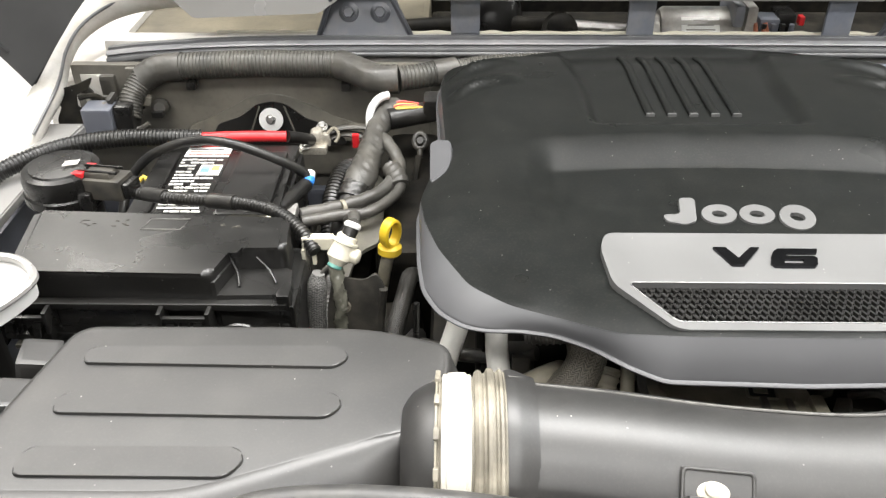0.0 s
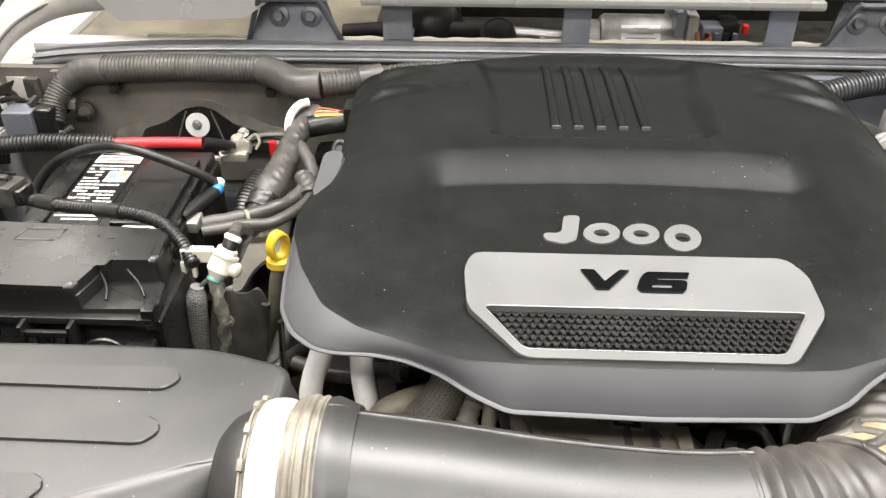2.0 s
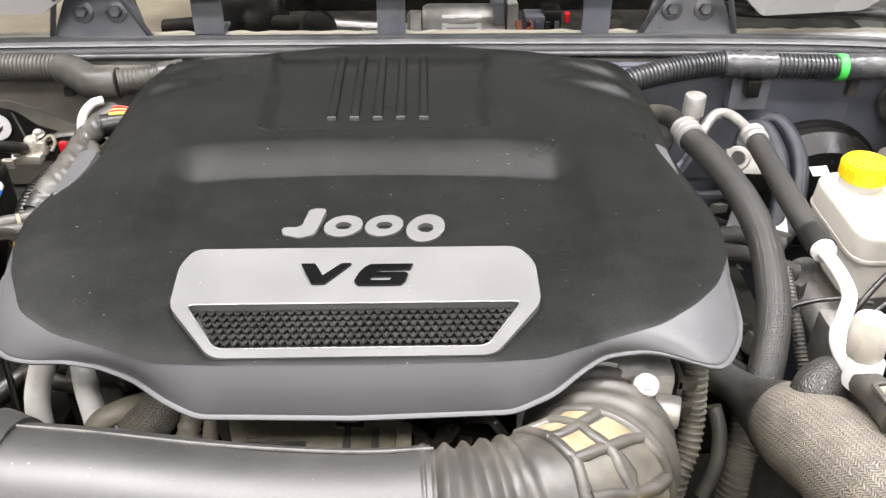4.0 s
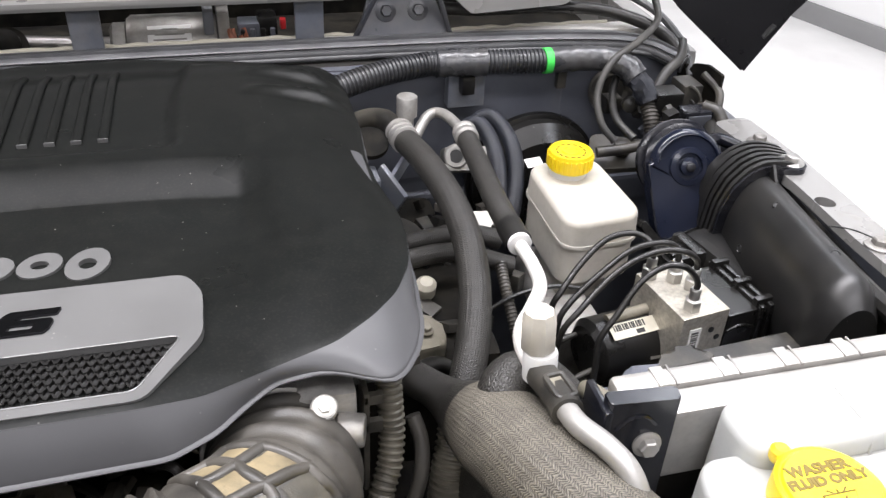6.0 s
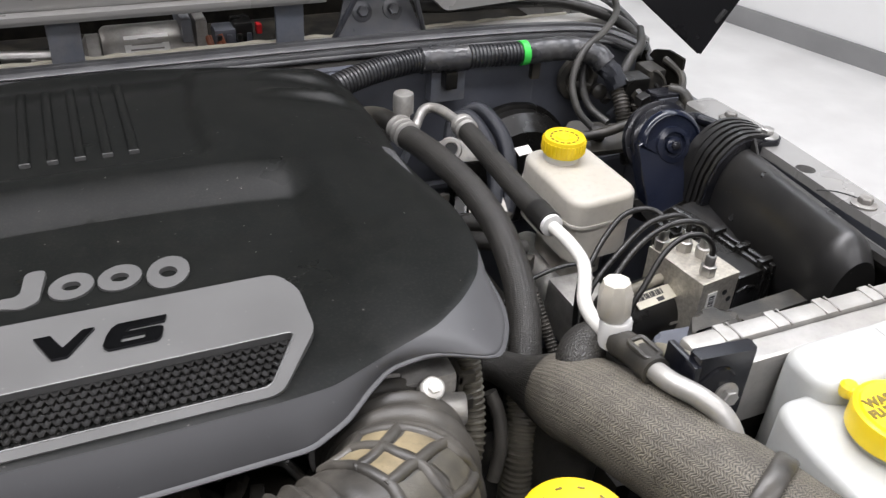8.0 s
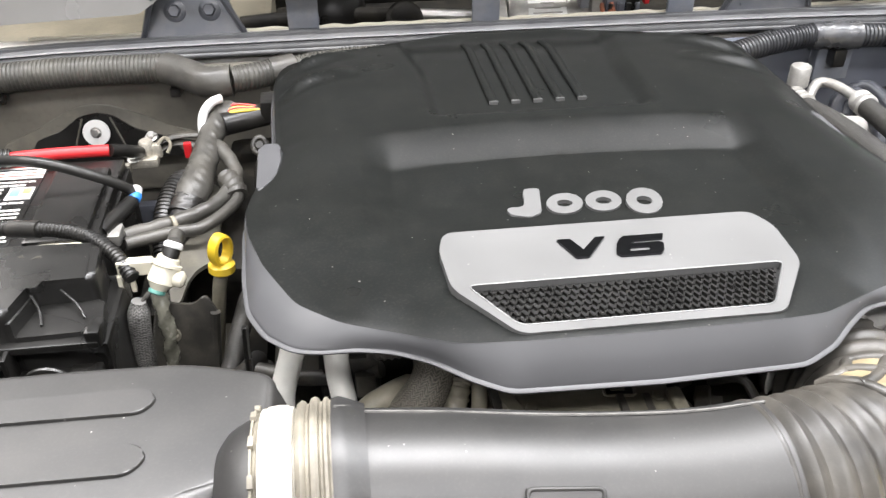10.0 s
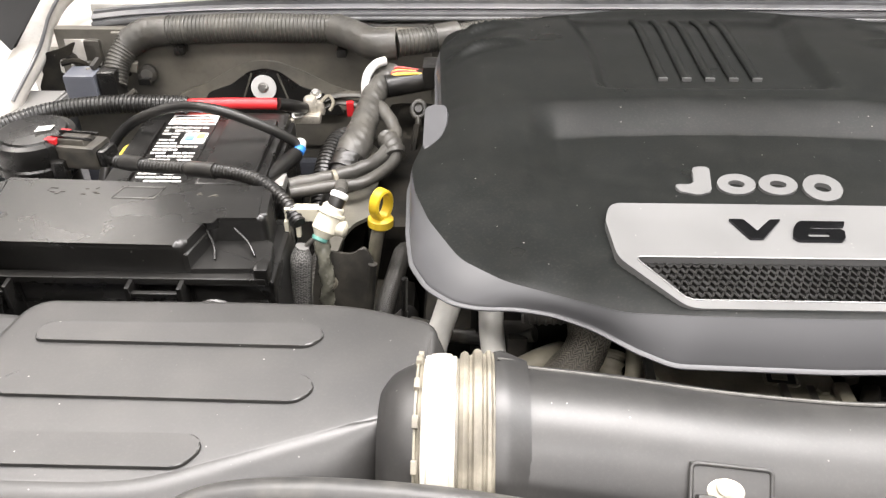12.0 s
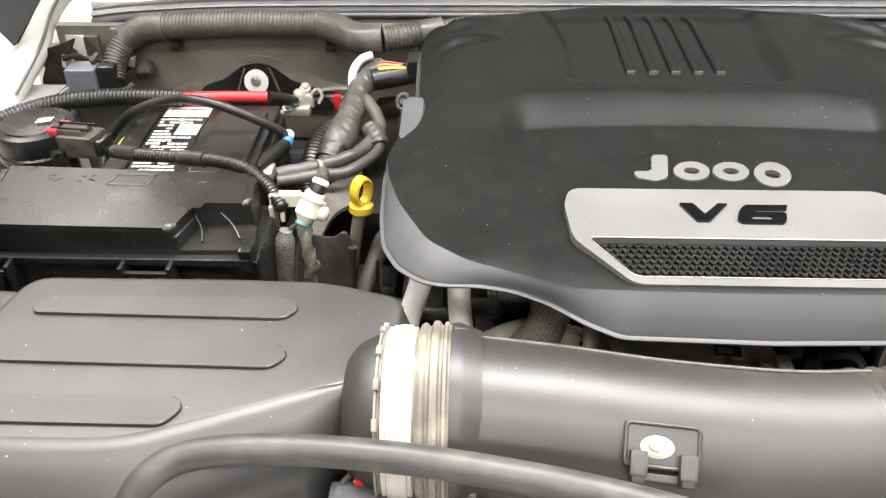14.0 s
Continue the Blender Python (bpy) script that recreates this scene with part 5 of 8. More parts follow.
part("rear_label", prism([(-0.274, 0.871), (-0.222, 0.871), (-0.222, 0.860), (-0.274, 0.860)], 0.999, 1.0, 0), M_LABEL, battery, "white strip label")

# positive clamp and cables
pos = group_thing("battery_terminal", (-0.16, 0.90, 0.95), "corroded metal battery terminal clamp", "terminal")
part("clamp", block(-0.172, -0.140, 0.890, 0.906, 0.964, 0.974, 0.003), M_CAST, pos)
part("clamp_ear", block(-0.182, -0.168, 0.884, 0.892, 0.962, 0.972, 0.002), M_CAST, pos)
part("clamp_ear", block(-0.150, -0.136, 0.900, 0.912, 0.970, 0.985, 0.003, None, None, 0.2), M_CAST, pos)
part("post", lathe([(0.008, 0), (0.0085, 0.010), (0.0075, 0.020), (0.006, 0.022)], 16, aim((-0.152, 0.906, 0.968), (0, 0, 1))), M_CAST, pos)
hexbolt("nut", (-0.165, 0.893, 0.974), (0, -0.2, 1), 0.0045, pos, 1.5)
hexbolt("nut", (-0.147, 0.916, 0.988), (0, -0.3, 1), 0.0050, pos, 1.4)
hexbolt("nut", (-0.178, 0.902, 0.978), (0, -0.3, 1), 0.0040, pos, 1.4)
part("wire_nest", sweep([(-0.140, 0.905, 0.984), (-0.132, 0.910, 0.990), (-0.126, 0.905, 0.984), (-0.130, 0.900, 0.976)], 0.002, 6, 0.003), M_TAN, pos)
for dz in (0.0, 0.008):
    part("lug", sweep([(-0.142, 0.912, 0.974 + dz), (-0.122, 0.916, 0.980 + dz), (-0.095, 0.912 + dz, 0.978 + dz), (-0.075, 0.905, 0.985)], 0.0052, 10, 0.004, squash=(0.6, 1.2)), M_DUSTY, pos)
neg = group_thing("battery_terminal", (-0.155, 0.745, 0.95), "pale grey battery terminal with a black boot", "terminal")
part("clamp", block(-0.178, -0.150, 0.728, 0.752, 0.972, 0.984, 0.004), M_ALU, neg)
part("tray", block(-0.212, -0.168, 0.690, 0.708, 0.988, 0.999, 0.003), M_CREAM, neg, "pale dusty bracket")
part("boot", sweep([(-0.168, 0.735, 0.985), (-0.157, 0.76, 0.986), (-0.147, 0.784, 0.986)], 0.0078, 14, 0.005), M_RUBBER, neg)
part("blue_ring", lathe([(0.0056, -0.004), (0.0060, -0.003), (0.0060, 0.003), (0.0056, 0.004)], 20, aim((-0.1445, 0.789, 0.988), (0.15, 0.9, 0.2))), M_BLUE, neg, "blue tape ring")
part("white_ring", lathe([(0.0054, -0.004), (0.0058, -0.003), (0.0058, 0.003), (0.0040, 0.005)], 20, aim((-0.1442, 0.796, 0.991), (0.0, 0.9, 0.35))), M_CAPW, neg, "white tape ring")
big = group_thing("battery_cable", (-0.3, 0.84, 0.98), "thick black corrugated cable with a red end sleeve", "cable")
part("conduit", ribbed([(-0.50, 0.755, 0.985), (-0.468, 0.789, 1.0), (-0.421, 0.828, 1.006), (-0.362, 0.842, 1.010), (-0.300, 0.845, 1.010), (-0.270, 0.848, 1.008)], 0.0100, 0.0042, 0.12), M_RUBBER, big)
part("red_sleeve", sweep([(-0.272, 0.848, 1.008), (-0.225, 0.858, 1.005), (-0.180, 0.866, 1.001)], 0.0062, 16, 0.006), M_RED, big, "red heat-shrink sleeve")
part("cable", sweep([(-0.180, 0.866, 1.001), (-0.168, 0.880, 0.992), (-0.158, 0.898, 0.980)], 0.007, 12, 0.005), M_RUBBER, big)
thing("ground_cable", sweep([(-0.345, 0.76, 0.95), (-0.338, 0.79, 0.985), (-0.312, 0.800, 1.012), (-0.267, 0.798, 1.030), (-0.220, 0.782, 1.036), (-0.177, 0.784, 1.018), (-0.150, 0.793, 0.996), (-0.145, 0.790, 0.988)], 0.0052, 12, 0.005), M_RUBBER, "thin smooth black cable arching over the battery", "cable")
cc = group_thing("sensor_cable", (-0.2, 0.66, 1.02), "black corrugated sensor cable with tape wraps", "cable")
part("conduit", ribbed([(-0.311, 0.712, 1.020), (-0.255, 0.684, 1.030), (-0.196, 0.662, 1.040), (-0.151, 0.640, 1.045), (-0.123, 0.615, 1.042), (-0.107, 0.594, 1.032)], 0.0062, 0.0036, 0.13), M_RUBBER, cc)
part("tape", sweep([(-0.285, 0.699, 1.025), (-0.262, 0.687, 1.029)], 0.0072, 12, 0.004), M_TAPE, cc)
part("tape", sweep([(-0.214, 0.668, 1.037), (-0.188, 0.658, 1.041)], 0.0072, 12, 0.004), M_TAPE, cc)

# hump bracket behind the battery
hump = group_thing("hold_down_plate", (-0.21, 0.97, 0.9), "dark arched steel plate with a white washer and nut", "plate")
outline = [(-0.330, 0.0), (-0.330, 0.014), (-0.326, 0.021), (-0.291, 0.034), (-0.252, 0.055), (-0.236, 0.061), (-0.220, 0.063), (-0.203, 0.060), (-0.168, 0.0455), (-0.143, 0.031), (-0.105, 0.020), (-0.09, 0.0)]
hump_m = pose(0, 0.985, 0.935, 78, 0, 0)
part("plate", prism(outline, 0, 0.006, 0.002, hump_m), M_FLANGE, hump, "dusty grey arched flange")
part("panel", prism(rounded([(-0.300, -0.004), (-0.292, 0.022), (-0.262, 0.032), (-0.240, 0.048), (-0.220, 0.052), (-0.202, 0.048), (-0.178, 0.030), (-0.140, 0.018), (-0.125, -0.004)], 0.006), 0.006, 0.009, 0.001, hump_m), M_BLACK, hump, "black inner panel of the plate")
for x0, x1 in ((-0.252, -0.236), (-0.190, -0.205)):
    part("web", sweep([hump_m @ Vector((x0, 0.004, 0.009)), hump_m @ Vector((x1, 0.046, 0.009))], 0.0013, 8, 0.01), M_FLANGE, hump)
part("washer", lathe([(0.0152, 0), (0.0152, 0.002), (0.006, 0.0035)], 32, aim((-0.2210, 0.977, 0.9675), (0, -1, 0.25))), M_CAPW, hump, "white plastic washer")
hexbolt("nut", (-0.2210, 0.975, 0.9685), (0, -1, 0.25), 0.0048, hump, 1.4)

# ---- purge valve / sensor canister ----
can = group_thing("vapor_canister", (-0.37, 0.72, 0.9), "round black canister with a plugged connector", "canister")
part("body", lathe([(0.026, 0.90), (0.030, 0.95), (0.030, 1.0), (0.037, 1.008), (0.038, 1.034), (0.036, 1.041), (0.030, 1.0425), (0.029, 1.0445), (0.012, 1.0455)], 36, pose(-0.372, 0.722, 0)), M_BLACK, can)
conn_m = pose(-0.326, 0.708, 1.019, 0, -4, -14)
conn = part("connector", block(-0.024, 0.026, -0.013, 0.013, 0.0, 0.022, 0.004, conn_m), M_DUSTY, can)
part("connector_lid", block(-0.016, 0.016, -0.009, 0.009, 0.021, 0.027, 0.002, conn_m, None, 0.15), M_DUSTY, conn)
part("connector_end", block(0.022, 0.034, -0.010, 0.010, 0.002, 0.018, 0.003, conn_m), M_BLACK, conn)
for y in (-0.006, 0.005):
    part("connector_rib", block(-0.020, 0.022, y, y + 0.0015, 0.026, 0.029, 0.0005, conn_m), M_BLACK, conn)
part("lock", block(-0.027, -0.013, -0.0115, -0.0045, 0.020, 0.0275, 0.001, conn_m), M_RED, conn, "red connector lock")
part("lock", block(-0.021, -0.011, 0.0065, 0.0115, 0.020, 0.0275, 0.001, conn_m), M_RED, conn, "red connector lock")
part("cap_rim", lathe([(0.0372, 1.010), (0.0392, 1.012), (0.0392, 1.020), (0.0372, 1.022)], 36, pose(-0.372, 0.722, 0)), M_BLACK, can)
part("cap_tab", block(-0.348, -0.336, 0.690, 0.702, 1.006, 1.028, 0.003), M_BLACK, can)
for k in range(3):
    part("print_mark", block(-0.004, 0.010, -0.0007, 0.0007, 0, 0.0008, 0, pose(-0.362, 0.722 - 0.0035 * k, 1.0470, 0, 4, 24)), M_PRINT, can)

# ---- left firewall: conduit, lamp socket, clips ----
lo = group_thing("wiring_conduit", (-0.15, 0.97, 1.0), "thick corrugated wiring conduit along the firewall", "conduit")
part("conduit", ribbed([(-0.326, 0.981, 1.037), (-0.24, 0.983, 1.040), (-0.18, 0.983, 1.040), (-0.128, 0.982, 1.040)], 0.0165, 0.0045, 0.08, 20), M_CONDUIT, lo)
part("taped_bend", sweep([(-0.130, 0.982, 1.040), (-0.105, 0.962, 1.039), (-0.082, 0.944, 1.037), (-0.055, 0.943, 1.038)], 0.0175, 18, 0.004, lambda s, a: 1 + 0.04 * math.sin(s * 700 + 3 * a)), M_TAPEDUST, lo)
part("conduit", ribbed([(-0.056, 0.943, 1.038), (-0.03, 0.952, 1.038), (-0.012, 0.96, 1.038)], 0.0150, 0.0045, 0.08, 20), M_CONDUIT, lo)
part("taped_bend", sweep([(-0.014, 0.959, 1.038), (0.012, 0.968, 1.039)], 0.0158, 18, 0.004), M_TAPEDUST, lo)
part("conduit", ribbed([(0.010, 0.967, 1.039), (0.06, 0.981, 1.040), (0.13, 0.988, 1.040)], 0.0130, 0.0045, 0.08, 18), M_CONDUIT, lo)
part("taped_bend", sweep([(-0.322, 0.981, 1.037), (-0.352, 0.983, 1.033), (-0.374, 0.978, 1.022)], 0.0170, 18, 0.004, lambda s, a: 1 + 0.03 * math.sin(s * 600 + 2 * a)), M_TAPEDUST, lo)
part("conduit", ribbed([(-0.372, 0.979, 1.024), (-0.384, 0.962, 1.006), (-0.388, 0.945, 0.985)], 0.0150, 0.0040, 0.09, 18), M_CONDUIT, lo)
part("clip", block(-0.318, -0.306, 0.965, 0.985, 1.012, 1.022, 0.003), M_BLACK, lo)
part("clip", block(-0.128, -0.116, 0.962, 0.98, 1.012, 1.022, 0.003), M_BLACK, lo)
plugbox = group_thing("wall_plug", (-0.41, 0.94, 0.95), "dusty dark relay box and bracket in the bay corner", "connector")
part("box", block(-0.437, -0.401, 0.925, 0.955, 0.965, 1.004, 0.003), M_BAY, plugbox)
part("box_side", block(-0.400, -0.378, 0.930, 0.958, 0.970, 1.006, 0.004), M_BLACK, plugbox)
jag = rounded([(-0.020, -0.06), (0.0, -0.062), (0.004, -0.02), (0.016, -0.012), (0.018, 0.002), (0.006, 0.006), (0.008, 0.022), (0.022, 0.026), (0.030, 0.040), (0.010, 0.034), (-0.014, 0.030), (-0.018, 0.018), (-0.012, 0.010), (-0.020, -0.005)], 0.003, 2)
part("bracket", prism(jag, -0.002, 0.002, 0, pose(-0.455, 0.948, 0.990, 82, 0, 22)), M_DARK, plugbox, "dusty ragged sheet bracket")
part("arm", sweep([(-0.455, 0.955, 1.018), (-0.440, 0.965, 1.012), (-0.436, 0.972, 0.998), (-0.41, 0.978, 0.996)], 0.005, 8, 0.006), M_DUSTY, plugbox)
part("arm", sweep([(-0.446, 0.950, 1.008), (-0.430, 0.955, 1.010), (-0.422, 0.962, 1.000)], 0.0035, 8, 0.004), M_DARK, plugbox)
part("socket", lathe([(0.010, 0), (0.011, 0.004), (0.011, 0.014), (0.007, 0.018)], 10, aim((-0.360, 0.985, 0.982), (0.2, -1, 0.3))), M_DUSTY, plugbox)
part("socket_key", block(-0.366, -0.352, 0.962, 0.972, 0.976, 0.984, 0.001), M_BLACK, plugbox)
part("clip", sweep([(-0.404, 0.942, 0.972), (-0.390, 0.936, 0.978), (-0.376, 0.940, 0.972), (-0.364, 0.944, 0.978)], 0.0035, 8, 0.004), M_DUSTY, plugbox)
part("pillar", block(-0.428, -0.408, 0.975, 0.985, 0.98, 1.026, 0.006), M_DUSTY, plugbox, "dusty brown upright")
thing("floor_wire", sweep([(-0.37, 0.86, 0.93), (-0.355, 0.87, 0.945), (-0.345, 0.86, 0.938), (-0.335, 0.865, 0.93)], 0.0025, 8, 0.004), M_WIRE_Y, "small yellow wire ends beside the battery", "wire")

# ---- harness between battery and engine ----
har = group_thing("engine_harness", (-0.07, 0.85, 0.9), "black taped engine wiring harness with bare wires", "harness")
part("loom", sweep([(-0.112, 0.705, 0.90), (-0.106, 0.740, 0.948), (-0.0975, 0.773, 0.974), (-0.090, 0.800, 0.986)], 0.0140, 22, 0.003, lambda s, a: 1 + 0.03 * math.sin(s * 420 + 2 * a) * math.sin(3 * a)), M_TAPE, har)


def wrinkled(s, a):
    bulge = 0.16 * math.exp(-((s - 0.022) / 0.020) ** 2) - 0.10 * ease(s, 0.06, 0.10)
    return 1 + bulge + 0.055 * math.sin(s * 210 + 4 * math.sin(a + 1)) * math.sin(2 * a + s * 90) + 0.030 * math.sin(s * 640 + 5 * math.sin(2 * a))


part("trunk", sweep([(-0.0950, 0.782, 0.981), (-0.0900, 0.800, 0.986), (-0.0836, 0.8327, 0.993), (-0.0784, 0.8765, 1.002), (-0.0680, 0.908, 1.009), (-0.0560, 0.922, 1.012)], 0.0142, 26, 0.0018, wrinkled), M_TAPEDUST, har)
part("tape_band", sweep([(-0.0985, 0.772, 0.974), (-0.0935, 0.787, 0.982)], 0.0158, 22, 0.002, lambda s, a: 1 + 0.025 * math.sin(s * 800 + 3 * a)), M_TAPE, har)
part("branch", sweep([(-0.0760, 0.872, 1.001), (-0.0620, 0.850, 0.999), (-0.0493, 0.818, 0.990), (-0.0594, 0.787, 0.985), (-0.0722, 0.765, 0.985), (-0.1039, 0.7434, 0.985), (-0.1436, 0.7264, 0.985)], 0.0072, 14, 0.004, lambda s, a: 1 + 0.06 * math.sin(s * 300 + a)), M_TAPEDUST, har)
part("branch", sweep([(-0.047, 0.800, 0.986), (-0.0491, 0.774, 0.983), (-0.0749, 0.7358, 0.983), (-0.1037, 0.7292, 0.983), (-0.1412, 0.7146, 0.984)], 0.0060, 12, 0.004), M_TAPEDUST, har)
part("knot", sweep([(-0.058, 0.812, 0.991), (-0.051, 0.800, 0.988), (-0.047, 0.786, 0.984)], 0.0105, 14, 0.003, lambda s, a: 1 + 0.1 * math.sin(s * 700 + 2 * a)), M_TAPEDUST, har)
part("tie", lathe([(0.0085, 0), (0.0092, 0.001), (0.0092, 0.003), (0.0085, 0.004)], 16, aim((-0.100, 0.740, 0.985), (-1, -0.5, 0))), M_TAN, har)
part("head", sweep([(-0.066, 0.896, 1.008), (-0.045, 0.905, 1.008), (-0.020, 0.912, 1.010), (-0.002, 0.918, 1.010)], 0.0125, 14, 0.004), M_TAPE, har)
part("head_wrap", block(-0.026, 0.004, 0.898, 0.930, 1.004, 1.030, 0.007), M_TAPE, har)
for k, mt in enumerate((M_WIRE_Y, M_WIRE_O, M_WIRE_Y, M_WIRE_R, M_WIRE_Y, M_WIRE_O, M_WIRE_R, M_WIRE_R)):
    y = 0.899 + k * 0.0021
    bow = 0.0018 * math.sin(2.3 * k)
    part("wire", sweep([(-0.068, y - 0.004, 1.010), (-0.056, y + bow, 1.0195 + 0.0004 * k), (-0.040, y + 0.002 - bow, 1.0205 + bow), (-0.024, y * 0.5 + 0.456, 1.019)], 0.0012, 8, 0.004), mt, har)
part("white_tube", sweep([(-0.066, 0.915, 1.030), (-0.077, 0.909, 1.028), (-0.086, 0.900, 1.018), (-0.087, 0.890, 1.004), (-0.083, 0.882, 0.99)], 0.0048, 12, 0.004), M_CAPW, har, "white plastic tube bend")
part("side_conduit", ribbed([(-0.120, 0.745, 0.93), (-0.121, 0.79, 0.962), (-0.112, 0.83, 0.975), (-0.098, 0.85, 0.972)], 0.0115, 0.0042, 0.1, 16), M_RUBBER, har)
part("red_tag", block(-0.106, -0.098, 0.868, 0.874, 0.985, 1.002, 0.002), M_RED, har, "red tape tag")
ring = group_thing("ring_lug", (-0.03, 0.87, 0.95), "crimped ring lug on a dark wire", "lug")
lug_m = aim((-0.029, 0.882, 0.988), (0, -0.75, 0.65))
ring_pts = [lug_m @ Vector((0.0075 * math.cos(a), 0.0095 * math.sin(a), 0)) for a in [math.radians(d) for d in range(0, 361, 20)]]
part("lug", sweep(ring_pts, 0.0020, 8, 0.003, raw=True, caps=False, squash=(0.6, 1.3)), M_DUSTY, ring)
part("bolt_head", lathe([(0.0050, -0.002), (0.0055, 0.001), (0.004, 0.003)], 12, lug_m), M_DUSTY, ring)
part("crimp", sweep([lug_m @ Vector((0, -0.009, 0)), lug_m @ Vector((0, -0.020, -0.001))], 0.0035, 10, 0.003), M_DUSTY, ring)
part("wire", sweep([(-0.030, 0.868, 0.976), (-0.034, 0.845, 0.955), (-0.036, 0.82, 0.93)], 0.004, 8, 0.006), M_DARK, ring)

wc = group_thing("cream_valve", (-0.09, 0.60, 0.97), "cream plastic valve with hoses", "valve")
valve_m = aim((-0.0845, 0.601, 1.0310), (0.40, 0.50, 0.80))
part("body", lathe([(0.006, -0.015), (0.0085, -0.011), (0.0105, -0.009), (0.0105, 0.004), (0.0118, 0.0045), (0.0118, 0.007), (0.0090, 0.0075), (0.0090, 0.011), (0.006, 0.014)], 24, valve_m), M_CREAM, wc)
part("arm", block(-0.119, -0.092, 0.599, 0.608, 1.030, 1.042, 0.002), M_CREAM, wc)
for x in (-0.118, -0.109):
    part("clip", block(x - 0.0018, x + 0.0018, 0.597, 0.602, 1.016, 1.031, 0.001), M_CREAM, wc)
part("side_port", lathe([(0.0060, 0), (0.0066, 0.001), (0.0066, 0.007), (0.004, 0.009)], 16, aim((-0.078, 0.598, 1.026), (1, -0.2, -0.2))), M_CREAM, wc)
part("nipple", lathe([(0.0066, 0), (0.0066, 0.006), (0.006, 0.009)], 16, aim((-0.0795, 0.605, 1.0405), (0.40, 0.50, 0.80))), M_RUBBER, wc)
part("white_ring", lathe([(0.0070, 0), (0.0074, 0.001), (0.0074, 0.0035), (0.0062, 0.005)], 20, aim((-0.0765, 0.609, 1.0465), (0.35, 0.60, 0.70))), M_CAPW, wc)
part("elbow", sweep([(-0.0750, 0.611, 1.0500), (-0.0760, 0.626, 1.0480), (-0.0815, 0.650, 1.0310), (-0.0880, 0.690, 1.0050), (-0.095, 0.715, 0.985)], 0.0054, 12, 0.005), M_TAPEDUST, wc)
part("nozzle_ring", lathe([(0.0058, 0), (0.0066, 0.001), (0.0066, 0.003), (0.005, 0.004)], 18, aim((-0.0905, 0.594, 1.0195), (-0.40, -0.50, -0.80))), M_TEAL, wc, "teal rubber ring")
part("woven_sleeve", sweep([(-0.1045, 0.586, 1.0155), (-0.1060, 0.5855, 1.0080), (-0.1087, 0.585, 0.9855), (-0.1107, 0.585, 0.9545), (-0.1105, 0.587, 0.91)], 0.0088, 20, 0.003, lambda s, a: 0.62 + 0.38 * ease(s, 0.0, 0.012)), M_BRAIDGREY, wc, "grey braided sleeve")
for k in range(4):
    part("wire_end", sweep([(-0.0915 - 0.001 * k, 0.594, 1.0165), (-0.0975 - 0.0012 * k, 0.590 + 0.002 * (k % 2), 1.0190 - 0.0018 * k), (-0.1040 + 0.001 * k, 0.586, 1.0120)], 0.0015, 6, 0.003), M_TAN if k % 2 else M_TAPEDUST, wc)
part("film", sweep([(-0.0905, 0.594, 1.0175), (-0.0890, 0.588, 1.0020), (-0.0875, 0.586, 0.9850), (-0.0895, 0.585, 0.9550), (-0.092, 0.586, 0.92)], 0.0058, 14, 0.002, lambda s, a: 1 + 0.16 * math.sin(s * 260 + 2 * a) + 0.10 * math.sin(s * 700 + 5 * a)), M_FILM, wc, "crumpled clear tape over thin wires")
dip = group_thing("dipstick", (-0.048, 0.65, 0.9), "yellow oil dipstick with a loop handle", "dipstick")


def band_ring(m, r, tall, w, t, n=28):
    """A flat band bent into an oval ring, standing on its lowest point."""
    bm = bmesh.new()
    rows = []
    for k in range(n):
        a = 2 * math.pi * k / n
        c = Vector((math.sin(a) * r, 0, tall - math.cos(a) * tall))
        out = Vector((math.sin(a), 0, -math.cos(a)))
        rows.append([bm.verts.new(m @ (c + out * o + Vector((0, d, 0)))) for o, d in ((t, -w * 0.8), (t * 1.1, 0), (t, w * 0.8), (0, w), (-t, w * 0.8), (-t, -w * 0.8), (0, -w))])
    for p, q in zip(rows, rows[1:] + rows[:1]):
        for j in range(7):
            bm.faces.new((p[j], p[(j + 1) % 7], q[(j + 1) % 7], q[j]))
    return bm


part("loop_handle", band_ring(pose(-0.0465, 0.636, 1.0105, 0, 4, 52), 0.0088, 0.0125, 0.0052, 0.0019), M_DULLYEL, dip)
part("collar", lathe([(0.009, 0), (0.011, 0.002), (0.011, 0.008), (0.008, 0.010)], 20, aim((-0.0475, 0.636, 1.001), (0.05, 0.1, 1))), M_DULLYEL, dip)
part("tube", sweep([(-0.048, 0.636, 1.002), (-0.053, 0.636, 0.98), (-0.066, 0.64, 0.90)], 0.0058, 12, 0.01), M_TAN, dip, "dusty steel guide tube")
eb = group_thing("engine_bracket", (-0.06, 0.64, 0.85), "dusty olive sheet bracket beside the engine", "bracket")
part("plate", prism(rounded([(-0.104, -0.09), (-0.058, -0.09), (-0.048, 0.000), (-0.056, 0.016), (-0.066, 0.008), (-0.094, 0.012), (-0.100, -0.02)], 0.005), -0.0015, 0.0015, 0.001, pose(0, 0.592, 0.995, 80, 0, 0)), M_DUSTY, eb)
APRON = [(-0.083, 0.8556), (-0.0655, 0.8273), (-0.0633, 0.7451), (-0.0646, 0.7068), (-0.0795, 0.693), (-0.0859, 0.6752), (-0.0888, 0.6477), (-0.0951, 0.6424), (-0.1008, 0.6641), (-0.0989, 0.7238), (-0.0900, 0.752), (-0.088, 0.7997)]
part("ledge", prism(rounded(APRON, 0.006), 0.961, 0.965, 0.001), M_FLANGE, eb, "dusty grey sheet ledge under the harness")
